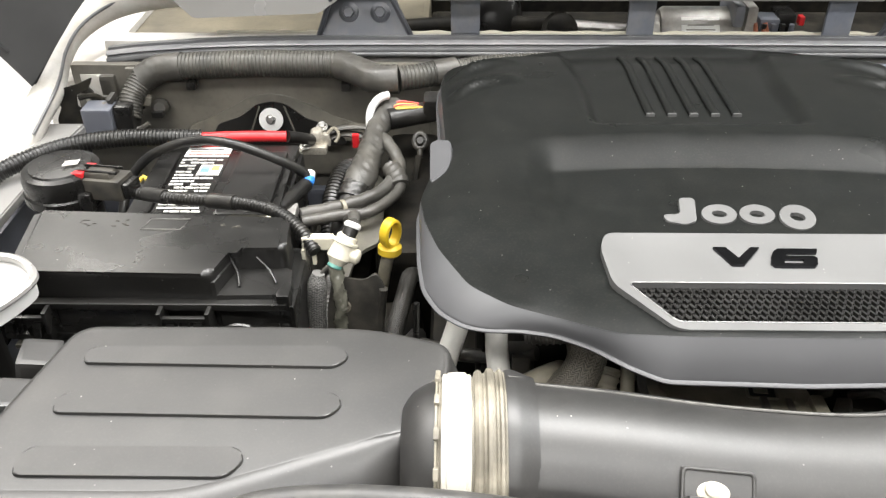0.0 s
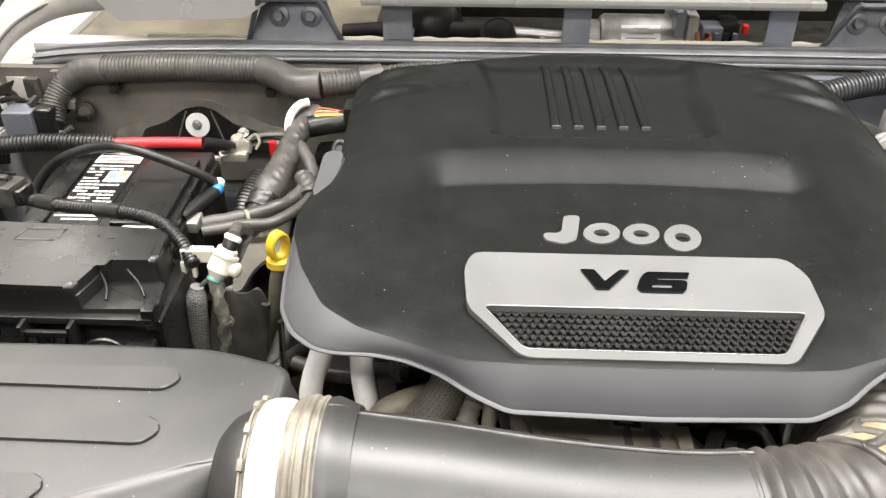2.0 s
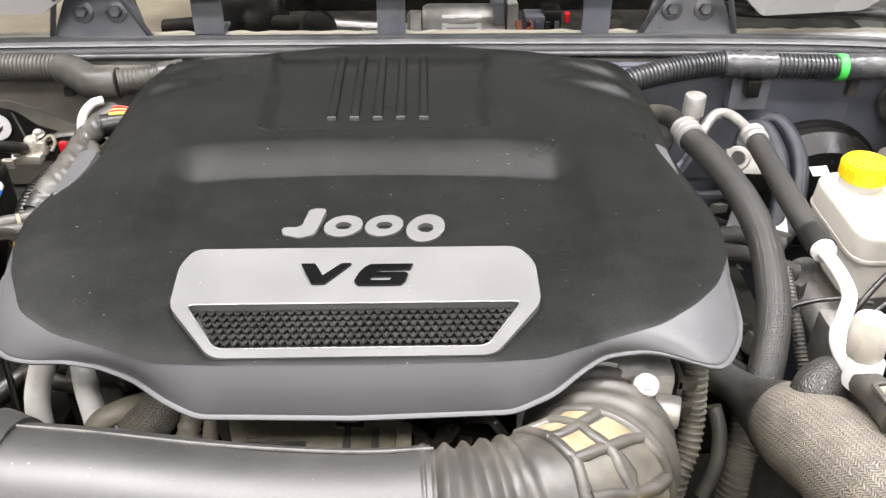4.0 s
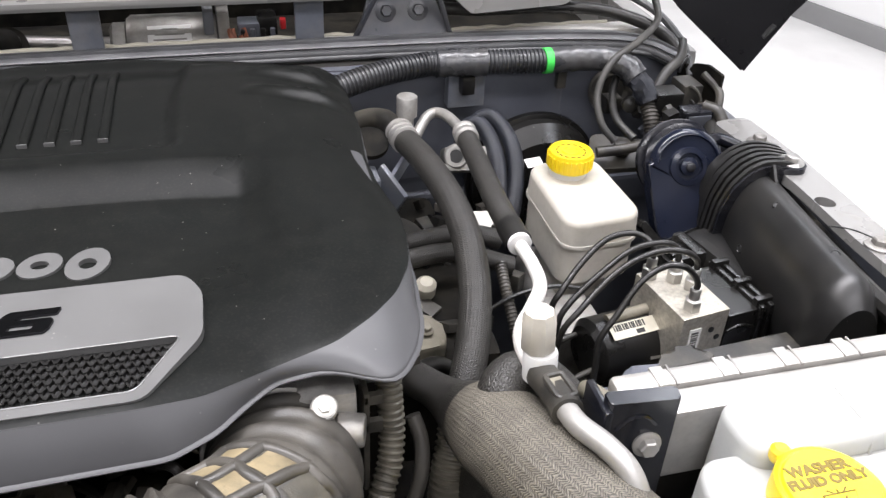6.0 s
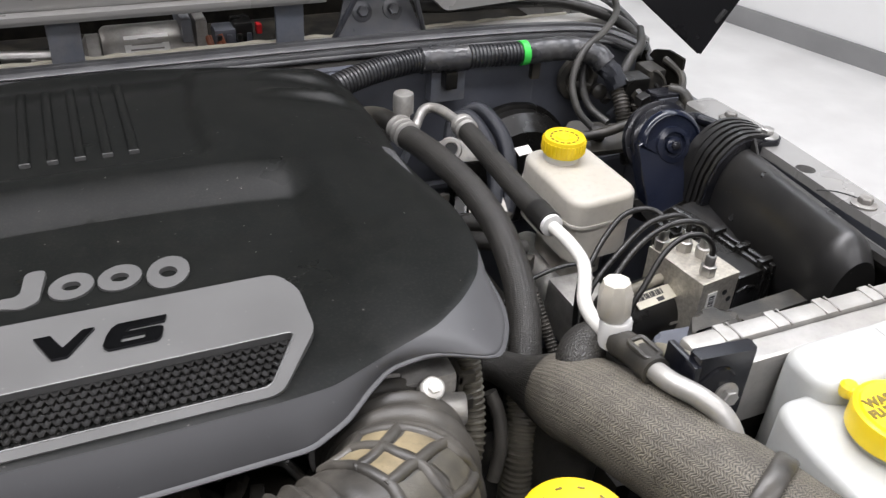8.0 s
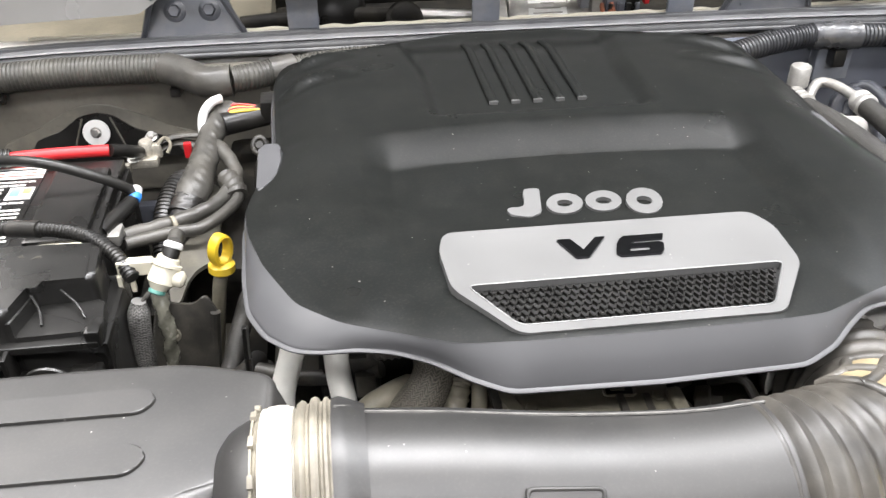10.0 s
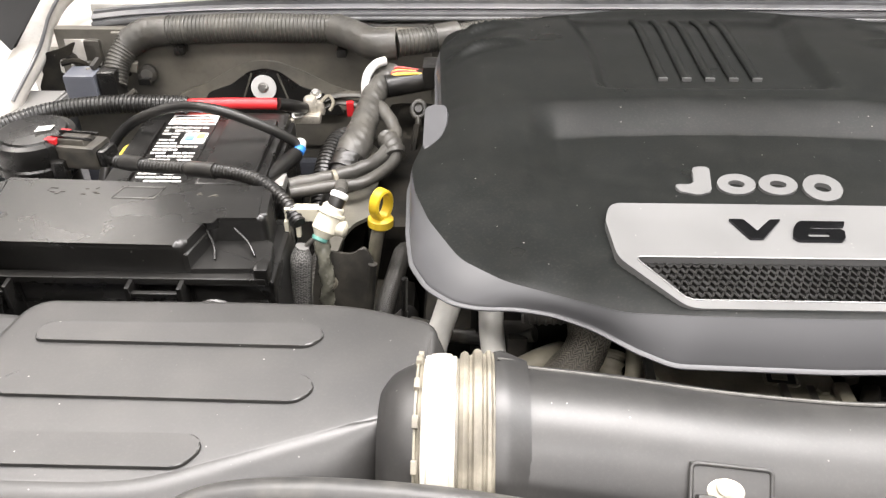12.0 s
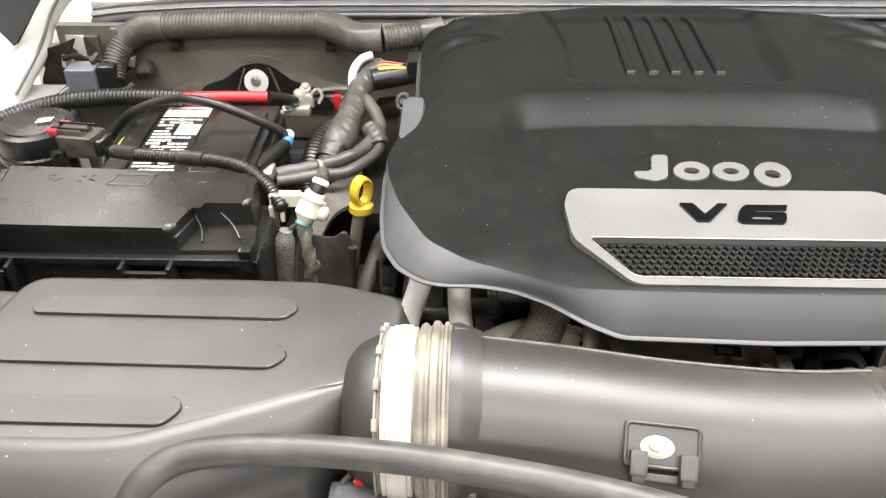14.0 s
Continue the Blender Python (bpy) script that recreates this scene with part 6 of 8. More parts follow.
part("fold", sweep([(-0.050, 0.590, 0.996), (-0.054, 0.588, 0.960), (-0.060, 0.580, 0.900)], 0.004, 8, 0.006), M_DUSTY, eb)
hexbolt("bolt", (-0.086, 0.588, 0.978), (0, -1, 0.2), 0.005, eb, 1.4, M_TAN)
thing("lower_loom", sweep([(-0.030, 0.700, 0.93), (-0.032, 0.66, 0.955), (-0.036, 0.62, 0.958), (-0.046, 0.575, 0.94), (-0.06, 0.54, 0.91)], 0.0085, 12, 0.006), M_BRAID, "dark braided loom beside the engine", "loom")
thing("lower_loom", ribbed([(-0.112, 0.72, 0.90), (-0.110, 0.68, 0.935), (-0.106, 0.64, 0.945), (-0.105, 0.60, 0.93)], 0.0085, 0.0045, 0.12, 12), M_BELLOW, "dusty ribbed loom beside the battery", "loom")
rnd = random.Random(21)
for k in range(14):
    w, d, h = rnd.uniform(0.003, 0.010), rnd.uniform(0.003, 0.008), rnd.uniform(0.004, 0.012)
    m = pose(rnd.uniform(-0.445, -0.365), rnd.uniform(0.945, 0.975), rnd.uniform(0.955, 1.012), rnd.uniform(-30, 30), rnd.uniform(-30, 30), rnd.uniform(0, 90))
    part("clip", block(-w, w, -d, d, -h / 2, h / 2, 0.001, m), rnd.choice((M_DUSTY, M_DARK, M_BLACK, M_WALLBAY)), plugbox)

# ---- front of the engine, under the cover's edge ----
for pts in ([(0.020, 0.516, 1.040), (0.013, 0.505, 1.020), (0.004, 0.495, 0.990), (0.002, 0.490, 0.95)], [(0.0435, 0.505, 1.040), (0.0445, 0.492, 1.012), (0.0485, 0.482, 0.98), (0.0485, 0.478, 0.95)]):
    thing("aluminium_pipe", sweep(pts, 0.0088, 16, 0.005), M_PALE, "pale aluminium pipe beneath the engine cover", "pipe", "pipes under the cover")
thing("coolant_hose", sweep([(0.055, 0.47, 0.96), (0.075, 0.462, 0.985), (0.098, 0.462, 1.005), (0.110, 0.475, 1.018), (0.112, 0.50, 1.02)], 0.0150, 18, 0.005), M_BRAIDFAT, "dusty braided coolant hose bending under the cover", "hose")
thing("coolant_hose", ribbed([(0.066, 0.50, 1.022), (0.085, 0.498, 1.024), (0.11, 0.50, 1.024)], 0.0085, 0.005, 0.12, 14), M_BELLOW, "dusty ribbed hose under the cover", "hose")
thing("coolant_pipe", sweep([(0.055, 0.458, 0.992), (0.0634, 0.4605, 1.004), (0.0734, 0.4665, 1.006), (0.0832, 0.4736, 1.005), (0.094, 0.486, 0.998)], 0.0085, 16, 0.004), M_TAN, "dusty tan pipe elbow under the cover", "pipe")
thing("bypass_hose", ribbed([(0.128, 0.470, 1.015), (0.122, 0.455, 1.000), (0.118, 0.445, 0.97)], 0.0085, 0.006, 0.12, 14), M_TAN, "dusty tan ribbed hose end", "hose")
tc = group_thing("timing_cover", (0.21, 0.43, 0.93), "dusty dark casting at the engine's front", "engine part")
part("casting", prism(rounded([(0.140, 0.484), (0.258, 0.486), (0.267, 0.440), (0.255, 0.400), (0.165, 0.405)], 0.012), 0.93, 1.0150, 0.010, segs=4), M_TAN, tc)
part("ledge", block(0.16, 0.205, 0.408, 0.43, 1.008, 1.016, 0.003), M_BELLOW, tc)
part("rib", block(0.228, 0.233, 0.400, 0.440, 1.008, 1.018, 0.001), M_BELLOW, tc)
part("rib", block(0.246, 0.251, 0.404, 0.440, 1.008, 1.016, 0.001), M_BELLOW, tc)
for x, y in ((0.170, 0.436), (0.240, 0.412), (0.256, 0.436)):
    hexbolt("bolt", (x, y, 1.012), (0, 0, 1), 0.0045, tc, 1.4, M_TAN)
slot_m = pose(0.232, 0.447, 1.0155, 0, 0, -6)
sb = group_thing("slotted_bracket", (0.232, 0.447, 1.013), "dusty slotted bracket on the engine front", "bracket")
part("slot_rim", sweep([slot_m @ Vector((x, y, 0)) for x, y in rounded([(-0.0105, -0.007), (0.0105, -0.007), (0.0105, 0.007), (-0.0105, 0.007)], 0.003) + [(-0.0105, -0.004)]], 0.0011, 6, 0.002, raw=True), M_TAN, sb)
part("slot_floor", block(-0.009, 0.009, -0.0055, 0.0055, -0.0035, 0.0003, 0.0005, slot_m), M_INK, sb)
part("slot_tongue", block(-0.006, 0.004, -0.003, 0.002, 0.0003, 0.0012, 0.0004, slot_m), M_TAN, sb)
thing("guide_rod", sweep([(0.140, 0.470, 1.020), (0.138, 0.452, 1.004), (0.134, 0.440, 0.97)], 0.0055, 12, 0.005), M_TAN, "dusty tan rod under the cover's edge", "rod")
thing("belt_blade", prism(rounded([(-0.004, -0.03), (0.004, -0.03), (0.003, 0.034), (-0.003, 0.034)], 0.002), -0.001, 0.001, 0, pose(0.152, 0.440, 1.000, 62, 0, 32)), M_DUSTY, "thin dark blade bracket at the engine front", "bracket")
thing("sensor_boss", absorb(lathe([(0.012, 0), (0.014, 0.003), (0.014, 0.010), (0.008, 0.013)], 20, aim((0.186, 0.412, 1.012), (0, -0.4, 0.9))), block(0.194, 0.202, 0.405, 0.425, 1.008, 1.017, 0.002)), M_BELLOW, "dusty round boss on the engine front", "engine part")
thing("wire_loom", sweep([(-0.015, 0.53, 0.985), (0.018, 0.512, 0.99), (0.052, 0.500, 1.0), (0.075, 0.492, 1.01)], 0.006, 10, 0.005), M_DUSTY, "dusty loom behind the pale pipes", "loom")
thing("head_connector", absorb(block(0.052, 0.074, 0.492, 0.512, 0.985, 1.022, 0.003), block(0.056, 0.070, 0.486, 0.494, 0.990, 1.010, 0.002)), M_DUSTY, "dusty connector block behind the pale pipes", "connector")
hexbolt("bolt", (0.288, 0.415, 1.0), (0, -0.6, 0.8), 0.006, None, 1.4, M_TAN, "dusty bolt on the engine front")
thing("engine_lug", block(0.262, 0.272, 0.41, 0.44, 0.95, 1.02, 0.003), M_TAN, "dusty bracket end under the cover", "bracket")
thing("crank_casting", absorb(block(0.09, 0.36, 0.36, 0.44, 0.55, 0.93, 0.02), lathe([(0.07, 0), (0.075, 0.01), (0.075, 0.03), (0.03, 0.035)], 32, aim((0.22, 0.36, 0.85), (0, -1, 0)))), M_DARK, "grimy castings low at the engine's front, shade in their colour", "engine")

# ---- throttle body ----
tb = group_thing("throttle_body", (0.42, 0.45, 0.98), "grey aluminium throttle body with a bright bolt", "throttle body")
part("casting", block(0.405, 0.442, 0.446, 0.500, 0.985, 1.052, 0.006), M_ALU, tb)
part("boss", lathe([(0.009, 0), (0.0108, 0.001), (0.0108, 0.016), (0.0098, 0.0172), (0.0090, 0.0172)], 28, aim((0.428, 0.442, 1.027), (0.97, -0.28, 0.02))), M_ALU, tb)
part("clamp_band", lathe([(0.0485, 0), (0.0505, 0.001), (0.0505, 0.011), (0.0485, 0.012)], 40, aim((0.393, 0.452, 1.003), (0, 1, -0.12))), M_ALU, tb)
part("bolt_seat", lathe([(0.0085, -0.014), (0.0085, -0.001), (0.0075, 0.0)], 20, aim((0.420, 0.437, 1.053), (0, -0.6, 0.8))), M_ALU, tb)
hexbolt("bolt", (0.420, 0.437, 1.053), (0, -0.6, 0.8), 0.0044, tb, 1.5, M_PALE)
thing("bracket_ladder", absorb(absorb(block(0.447, 0.451, 0.455, 0.475, 0.95, 1.04, 0.001), block(0.447, 0.460, 0.455, 0.460, 1.005, 1.015, 0.001)), block(0.447, 0.460, 0.455, 0.460, 1.030, 1.038, 0.001)), M_DUSTY, "dark bracket beside the throttle body", "bracket")
thing("vacuum_hose", ribbed([(0.470, 0.492, 1.028), (0.470, 0.482, 1.005), (0.470, 0.474, 0.985), (0.466, 0.462, 0.965), (0.457, 0.449, 0.945), (0.452, 0.44, 0.90)], 0.0095, 0.0050, 0.14, 16), M_RIBTAN, "dusty ribbed hose hanging beside the throttle body", "hose")
thing("vacuum_hose", ribbed([(0.524, 0.497, 0.972), (0.519, 0.482, 0.960), (0.511, 0.467, 0.932), (0.506, 0.458, 0.88)], 0.0140, 0.0050, 0.13, 18), M_RIBTAN, "dusty ribbed conduit below the braided hose", "hose")
thing("heater_pipe", sweep([(0.486, 0.480, 0.99), (0.490, 0.470, 0.975), (0.488, 0.458, 0.955), (0.480, 0.45, 0.93)], 0.0055, 10, 0.005), M_BELLOW, "dusty steel pipe between the hoses", "pipe")

# ---- upper radiator hose ----
def hose_swell(s, a):
    return 0.38 + 0.58 * ease(s, 0.034, 0.118) + 0.04 * ease(s, 0.1, 0.2)


rh = group_thing("radiator_hose", (0.54, 0.40, 0.95), "fat radiator hose in a dusty woven sleeve", "hose")
part("hose", sweep([(0.484, 0.536, 0.984), (0.496, 0.522, 0.985), (0.509, 0.504, 0.986), (0.520, 0.482, 0.989), (0.530, 0.455, 0.998), (0.540, 0.420, 1.010), (0.554, 0.370, 1.018), (0.576, 0.316, 1.018), (0.596, 0.275, 1.012)], 0.0345, 40, 0.005, hose_swell), M_BRAIDFAT, rh)
part("branch_sleeve", sweep([(0.484, 0.536, 0.984), (0.496, 0.522, 0.985), (0.509, 0.504, 0.986), (0.520, 0.482, 0.989), (0.527, 0.463, 0.995)], 0.0352, 36, 0.005, hose_swell, caps=False), M_BRAID, rh, "dark braided start of the hose")
part("collar", lathe([(0.0355, 0), (0.037, 0.002), (0.037, 0.012), (0.0355, 0.014)], 36, aim((0.576, 0.312, 1.020), (0.45, -0.85, -0.1))), M_BELLOW, rh)
part("end_boot", sweep([(0.478, 0.542, 0.984), (0.488, 0.531, 0.985)], 0.0155, 18, 0.003), M_RUBBER, rh)
part("lower_sleeve", sweep([(0.546, 0.410, 1.002), (0.544, 0.435, 0.980), (0.542, 0.450, 0.950), (0.540, 0.455, 0.86)], 0.026, 28, 0.005), M_BRAID, rh, "dark sleeve of the lower branch")
part("clip", block(-0.006, 0.006, -0.005, 0.005, -0.004, 0.006, 0.001, pose(0.494, 0.524, 1.000, 0, 0, 30)), M_DUSTY, rh)
thing("coolant_loop", sweep([(0.535, 0.43, 1.0), (0.540, 0.452, 1.026), (0.556, 0.462, 1.030), (0.572, 0.452, 1.026), (0.584, 0.425, 1.015), (0.592, 0.40, 0.99)], 0.0175, 20, 0.005), M_BRAID, "dark braided hose looping behind the radiator hose", "hose")

# ---- air-conditioning lines ----
sh = group_thing("suction_hose", (0.56, 0.68, 0.95), "thick black braided air-conditioning hose", "hose")
part("hose", sweep([(0.563, 0.850, 1.012), (0.570, 0.790, 1.018), (0.575, 0.720, 1.020), (0.574, 0.655, 1.016), (0.566, 0.600, 1.006), (0.553, 0.555, 0.995), (0.538, 0.520, 0.981), (0.528, 0.504, 0.968), (0.522, 0.492, 0.945)], 0.0135, 22, 0.006), M_BRAID, sh)
part("pipe_end", sweep([(0.505, 0.915, 0.985), (0.528, 0.922, 1.0), (0.550, 0.905, 1.010), (0.560, 0.865, 1.014)], 0.0125, 16, 0.005), M_DUSTY, sh)
for d in (0.0, 0.009, 0.018):
    part("crimp_ring", lathe([(0.0142, 0), (0.0155, 0.001), (0.0155, 0.004), (0.0142, 0.005)], 24, aim((0.5605 + d * 0.1, 0.866 - d, 1.0142), (0.1, -1, 0.02))), M_PIPE, sh)
part("tie", lathe([(0.0140, 0), (0.0146, 0.0005), (0.0146, 0.004), (0.0140, 0.0045)], 24, aim((0.531, 0.508, 0.972), (-0.5, -0.7, -0.6))), M_DUSTY, sh)
port = group_thing("service_port", (0.572, 0.884, 1.0), "grey capped air-conditioning service port", "service port")
part("stem", lathe([(0.008, 0), (0.008, 0.022)], 16, pose(0.573, 0.884, 1.003)), M_PIPE, port)
part("cap", lathe([(0.0105, 0), (0.0115, 0.001), (0.0115, 0.022), (0.0105, 0.0235)], 12, pose(0.573, 0.884, 1.022)), M_ALU, port)
part("y_pipe", sweep([(0.580, 0.868, 1.006), (0.595, 0.885, 1.018), (0.607, 0.892, 1.020), (0.616, 0.878, 1.022), (0.623, 0.842, 1.022)], 0.0058, 12, 0.004), M_ALU, port)
lh = group_thing("liquid_hose", (0.61, 0.70, 0.95), "black rubber air-conditioning line with aluminium ends", "hose")
part("hose", sweep([(0.624, 0.825, 1.020), (0.616, 0.745, 1.025), (0.609, 0.680, 1.030), (0.607, 0.628, 1.031)], 0.0108, 20, 0.006), M_BRAID, lh)
part("crimp", lathe([(0.0105, 0), (0.0128, 0.001), (0.0128, 0.007), (0.0115, 0.009), (0.0128, 0.011), (0.0128, 0.018), (0.0108, 0.02)], 24, aim((0.6255, 0.842, 1.020), (-0.1, -1, 0.05))), M_PIPE, lh, "ribbed aluminium crimp")
part("boot", sweep([(0.6072, 0.640, 1.031), (0.6070, 0.615, 1.031)], 0.0116, 18, 0.005), M_RUBBER, lh)
part("ferrule", lathe([(0.0085, 0), (0.0102, 0.001), (0.0102, 0.005), (0.007, 0.006)], 22, aim((0.6070, 0.6155, 1.031), (0, -1, 0.02))), M_CAPW, lh, "white ferrule")
part("pipe", sweep([(0.607, 0.610, 1.031), (0.607, 0.582, 1.032), (0.603, 0.553, 1.032), (0.585, 0.522, 1.038), (0.566, 0.493, 1.045), (0.558, 0.470, 1.048), (0.557, 0.445, 1.050)], 0.0056, 16, 0.004), M_PALE, lh, "pale aluminium pipe")
part("cap_nut", lathe([(0.0105, 0.0), (0.0118, 0.002), (0.0118, 0.022), (0.0100, 0.026), (0.0095, 0.029)], 8, aim((0.560, 0.450, 1.064), (-0.05, 0.05, 1))), M_MILK2, lh)
part("white_collar", lathe([(0.008, 0), (0.0115, 0.003), (0.0115, 0.022), (0.0105, 0.024)], 24, aim((0.562, 0.446, 1.040), (-0.05, 0.05, 1))), M_CAPW, lh, "white plastic collar")
part("joint", sweep([(0.560, 0.440, 1.050), (0.562, 0.420, 1.053), (0.561, 0.398, 1.056)], 0.0105, 14, 0.004), M_DUSTY, lh)
jm = pose(0.5615, 0.414, 1.0635, 0, 0, 6)
part("joint_clip", sweep([jm @ Vector((x, y, 0)) for x, y in rounded([(-0.006, -0.010), (0.006, -0.010), (0.006, 0.010), (-0.006, 0.010)], 0.003, 3) + [(-0.006, -0.007)]], 0.0022, 8, 0.003, raw=True, caps=False), M_DUSTY, lh)
part("joint_window", block(-0.0045, 0.0045, -0.0085, 0.0085, -0.003, 0.0, 0.0005, jm), M_TAN, lh)
part("pipe", sweep([(0.561, 0.400, 1.056), (0.563, 0.384, 1.058), (0.572, 0.366, 1.058), (0.580, 0.350, 1.052), (0.584, 0.340, 1.035), (0.585, 0.338, 1.0), (0.585, 0.338, 0.95)], 0.0072, 16, 0.004), M_PIPE, lh, "bright aluminium pipe")

# ---- right rear: brackets, coil, booster ----
al = group_thing("engine_lift_bracket", (0.525, 0.83, 0.9), "bare aluminium bracket behind the engine cover", "bracket")
part("cup", lathe([(0.012, 0), (0.020, 0.004), (0.020, 0.010), (0.014, 0.012)], 24, aim((0.528, 0.862, 1.0), (0, -0.4, 0.9))), M_DARK, al)
part("web", block(0.514, 0.532, 0.815, 0.85, 0.95, 0.985, 0.004), M_TAB, al)
part("rib", block(-0.003, 0.003, -0.022, 0.022, -0.022, 0.022, 0.002, pose(0.540, 0.825, 0.965, 30, 0, 30)), M_TAB, al)
part("rib", block(-0.0025, 0.0025, -0.024, 0.024, -0.008, 0.008, 0.002, pose(0.556, 0.842, 0.980, 20, 0, -40)), M_TAB, al)
mount = group_thing("cylinder_head", (0.56, 0.74, 0.85), "dark cast cylinder head parts beside the cover", "engine part")
part("casting", block(0.50, 0.60, 0.60, 0.88, 0.80, 0.925, 0.015), M_DARK, mount)
part("oil_cap", lathe([(0.03, 0), (0.032, 0.01), (0.030, 0.03), (0.012, 0.034)], 28, aim((0.53, 0.765, 0.925), (0.1, 0, 1))), M_DUSTY, mount)
part("pale_boss", lathe([(0.008, 0), (0.010, 0.003), (0.010, 0.016), (0.006, 0.02)], 16, aim((0.548, 0.69, 0.93), (0, -0.3, 1))), M_CREAM, mount)
part("cross_hose", sweep([(0.50, 0.755, 0.945), (0.54, 0.748, 0.95), (0.60, 0.752, 0.952), (0.64, 0.745, 0.945)], 0.0105, 14, 0.006), M_BRAID, mount)
manifold = group_thing("ac_manifold", (0.635, 0.88, 0.93), "cast aluminium fitting with a round bore on the firewall", "fitting")
part("body", block(-0.024, 0.030, -0.014, 0.014, -0.022, 0.022, 0.006, aim((0.640, 0.885, 0.962), (-0.1, -0.8, 0.5))), M_ALU, manifold)
part("ring", lathe([(0.009, 0.010), (0.0135, 0.012), (0.014, 0.015), (0.012, 0.017), (0.0085, 0.017), (0.008, 0.013)], 28, aim((0.630, 0.882, 0.968), (-0.2, -0.8, 0.5))), M_ALU, manifold)
part("bore", lathe([(0.0078, 0.012), (0.0074, 0.0160)], 20, aim((0.630, 0.882, 0.968), (-0.2, -0.8, 0.5))), M_INK, manifold)
hexbolt("bolt", (0.655, 0.872, 0.975), (-0.1, -0.8, 0.5), 0.005, manifold, 1.4)
thing("curled_harness", sweep([(0.656, 0.905, 0.97), (0.664, 0.915, 0.995), (0.680, 0.905, 1.002), (0.690, 0.865, 0.985), (0.685, 0.83, 0.955), (0.668, 0.80, 0.92), (0.645, 0.80, 0.90)], 0.0085, 18, 0.005, lambda s, a: 1 + 0.08 * (1 if math.sin(a * 4) > 0 else 0)), M_BRAIDBLUE, "blue-black braided harness curling behind the hoses", "harness")
thing("curled_harness", sweep([(0.64, 0.901, 0.964), (0.648, 0.911, 0.989), (0.664, 0.901, 0.996), (0.67, 0.861, 0.979), (0.665, 0.826, 0.949), (0.648, 0.796, 0.914), (0.625, 0.796, 0.894)], 0.0085, 18, 0.005, lambda s, a: 1 + 0.08 * (1 if math.sin(a * 4) > 0 else 0)), M_BRAIDBLUE, "blue-black braided harness curling behind the hoses", "harness")
bo = group_thing("brake_booster", (0.72, 0.93, 0.85), "black brake booster behind the fluid reservoir", "brake booster")
part("shell", lathe([(0.02, 0.05), (0.065, 0.045), (0.082, 0.025), (0.082, 0.0)], 40, aim((0.755, 0.965, 0.890), (0, -1, 0))), M_BLACK, bo)
part("rim", lathe([(0.082, 0.0), (0.087, 0.002), (0.087, 0.010), (0.082, 0.012)], 48, aim((0.755, 0.965, 0.890), (0, -1, 0))), M_BLACK, bo)
part("label", block(-0.010, 0.010, -0.006, 0.006, 0, 0.001, 0, pose(0.712, 0.850, 0.970, 25, 0, 8)), M_LABEL, bo, "small white label")
thing("small_plate", block(-0.022, 0.022, -0.014, 0.014, 0, 0.002, 0.0005, pose(0.645, 0.800, 0.930, 25, 0, -8)), M_MILK2, "white label plate behind the hoses", "label")

# brake fluid reservoir
res = group_thing("brake_reservoir", (0.73, 0.74, 0.86), "milky brake fluid reservoir with a yellow cap", "reservoir")
TANK = [(0.690, 0.825), (0.774, 0.829), (0.777, 0.702), (0.689, 0.695)]


def grown(poly, k):
    cx, cy = sum(p[0] for p in poly) / len(poly), sum(p[1] for p in poly) / len(poly)
    return [(cx + (x - cx) * k, cy + (y - cy) * k) for x, y in poly]


part("upper_body", softprism(TANK, 0.026, 0.957, 0.986, 0.0075, 0.0012, 12), M_MILK2, res)
part("rim", prism(rounded(grown(TANK, 1.016), 0.026, 10), 0.9545, 0.9585, 0.0015), M_MILK2, res)
part("lower_body", softprism(grown(TANK, 0.955), 0.024, 0.912, 0.957, 0.003, 0, 10), M_MILK2, res)
part("foot", prism(rounded(grown(TANK, 0.6), 0.014), 0.872, 0.917, 0.003), M_MILK2, res)
part("neck", lathe([(0.020, 0.982), (0.020, 1.0)], 28, pose(0.7285, 0.796, 0)), M_CAPW, res)
cap = part("cap", lathe([(0.0222, 0.994), (0.0232, 0.996), (0.0232, 1.0095), (0.0220, 1.0135), (0.0205, 1.0135), (0.0195, 1.0120), (0.0105, 1.0120), (0.0095, 1.0138), (0.0070, 1.0138), (0.0060, 1.0128)], 48, pose(0.7285, 0.794, 0)), M_YELLOW, res, "yellow ribbed screw cap")
for k in range(30):
    a = 2 * math.pi * k / 30
    part("grip", block(-0.0010, 0.0010, -0.0012, 0.0008, 0.997, 1.010, 0, pose(0.7285 + 0.0234 * math.cos(a), 0.794 + 0.0234 * math.sin(a), 0, 0, 0, math.degrees(a) + 90)), M_YELLOW, cap)
for k in range(14):
    a = 2 * math.pi * k / 14
    part("print_bar", block(-0.0022, 0.0022, -0.0010, 0.0010, 1.0119, 1.0125, 0, pose(0.7285 + 0.0150 * math.cos(a), 0.794 + 0.0150 * math.sin(a), 0, 0, 0, math.degrees(a) + 90)), M_YINK, cap)
thing("master_cylinder", absorb(lathe([(0.02, 0), (0.022, 0.01), (0.022, 0.12), (0.015, 0.13)], 24, aim((0.715, 0.83, 0.85), (-0.1, -1, 0))), block(0.67, 0.72, 0.64, 0.70, 0.84, 0.90, 0.006)), M_ALU, "cast brake master cylinder under the reservoir", "cylinder")

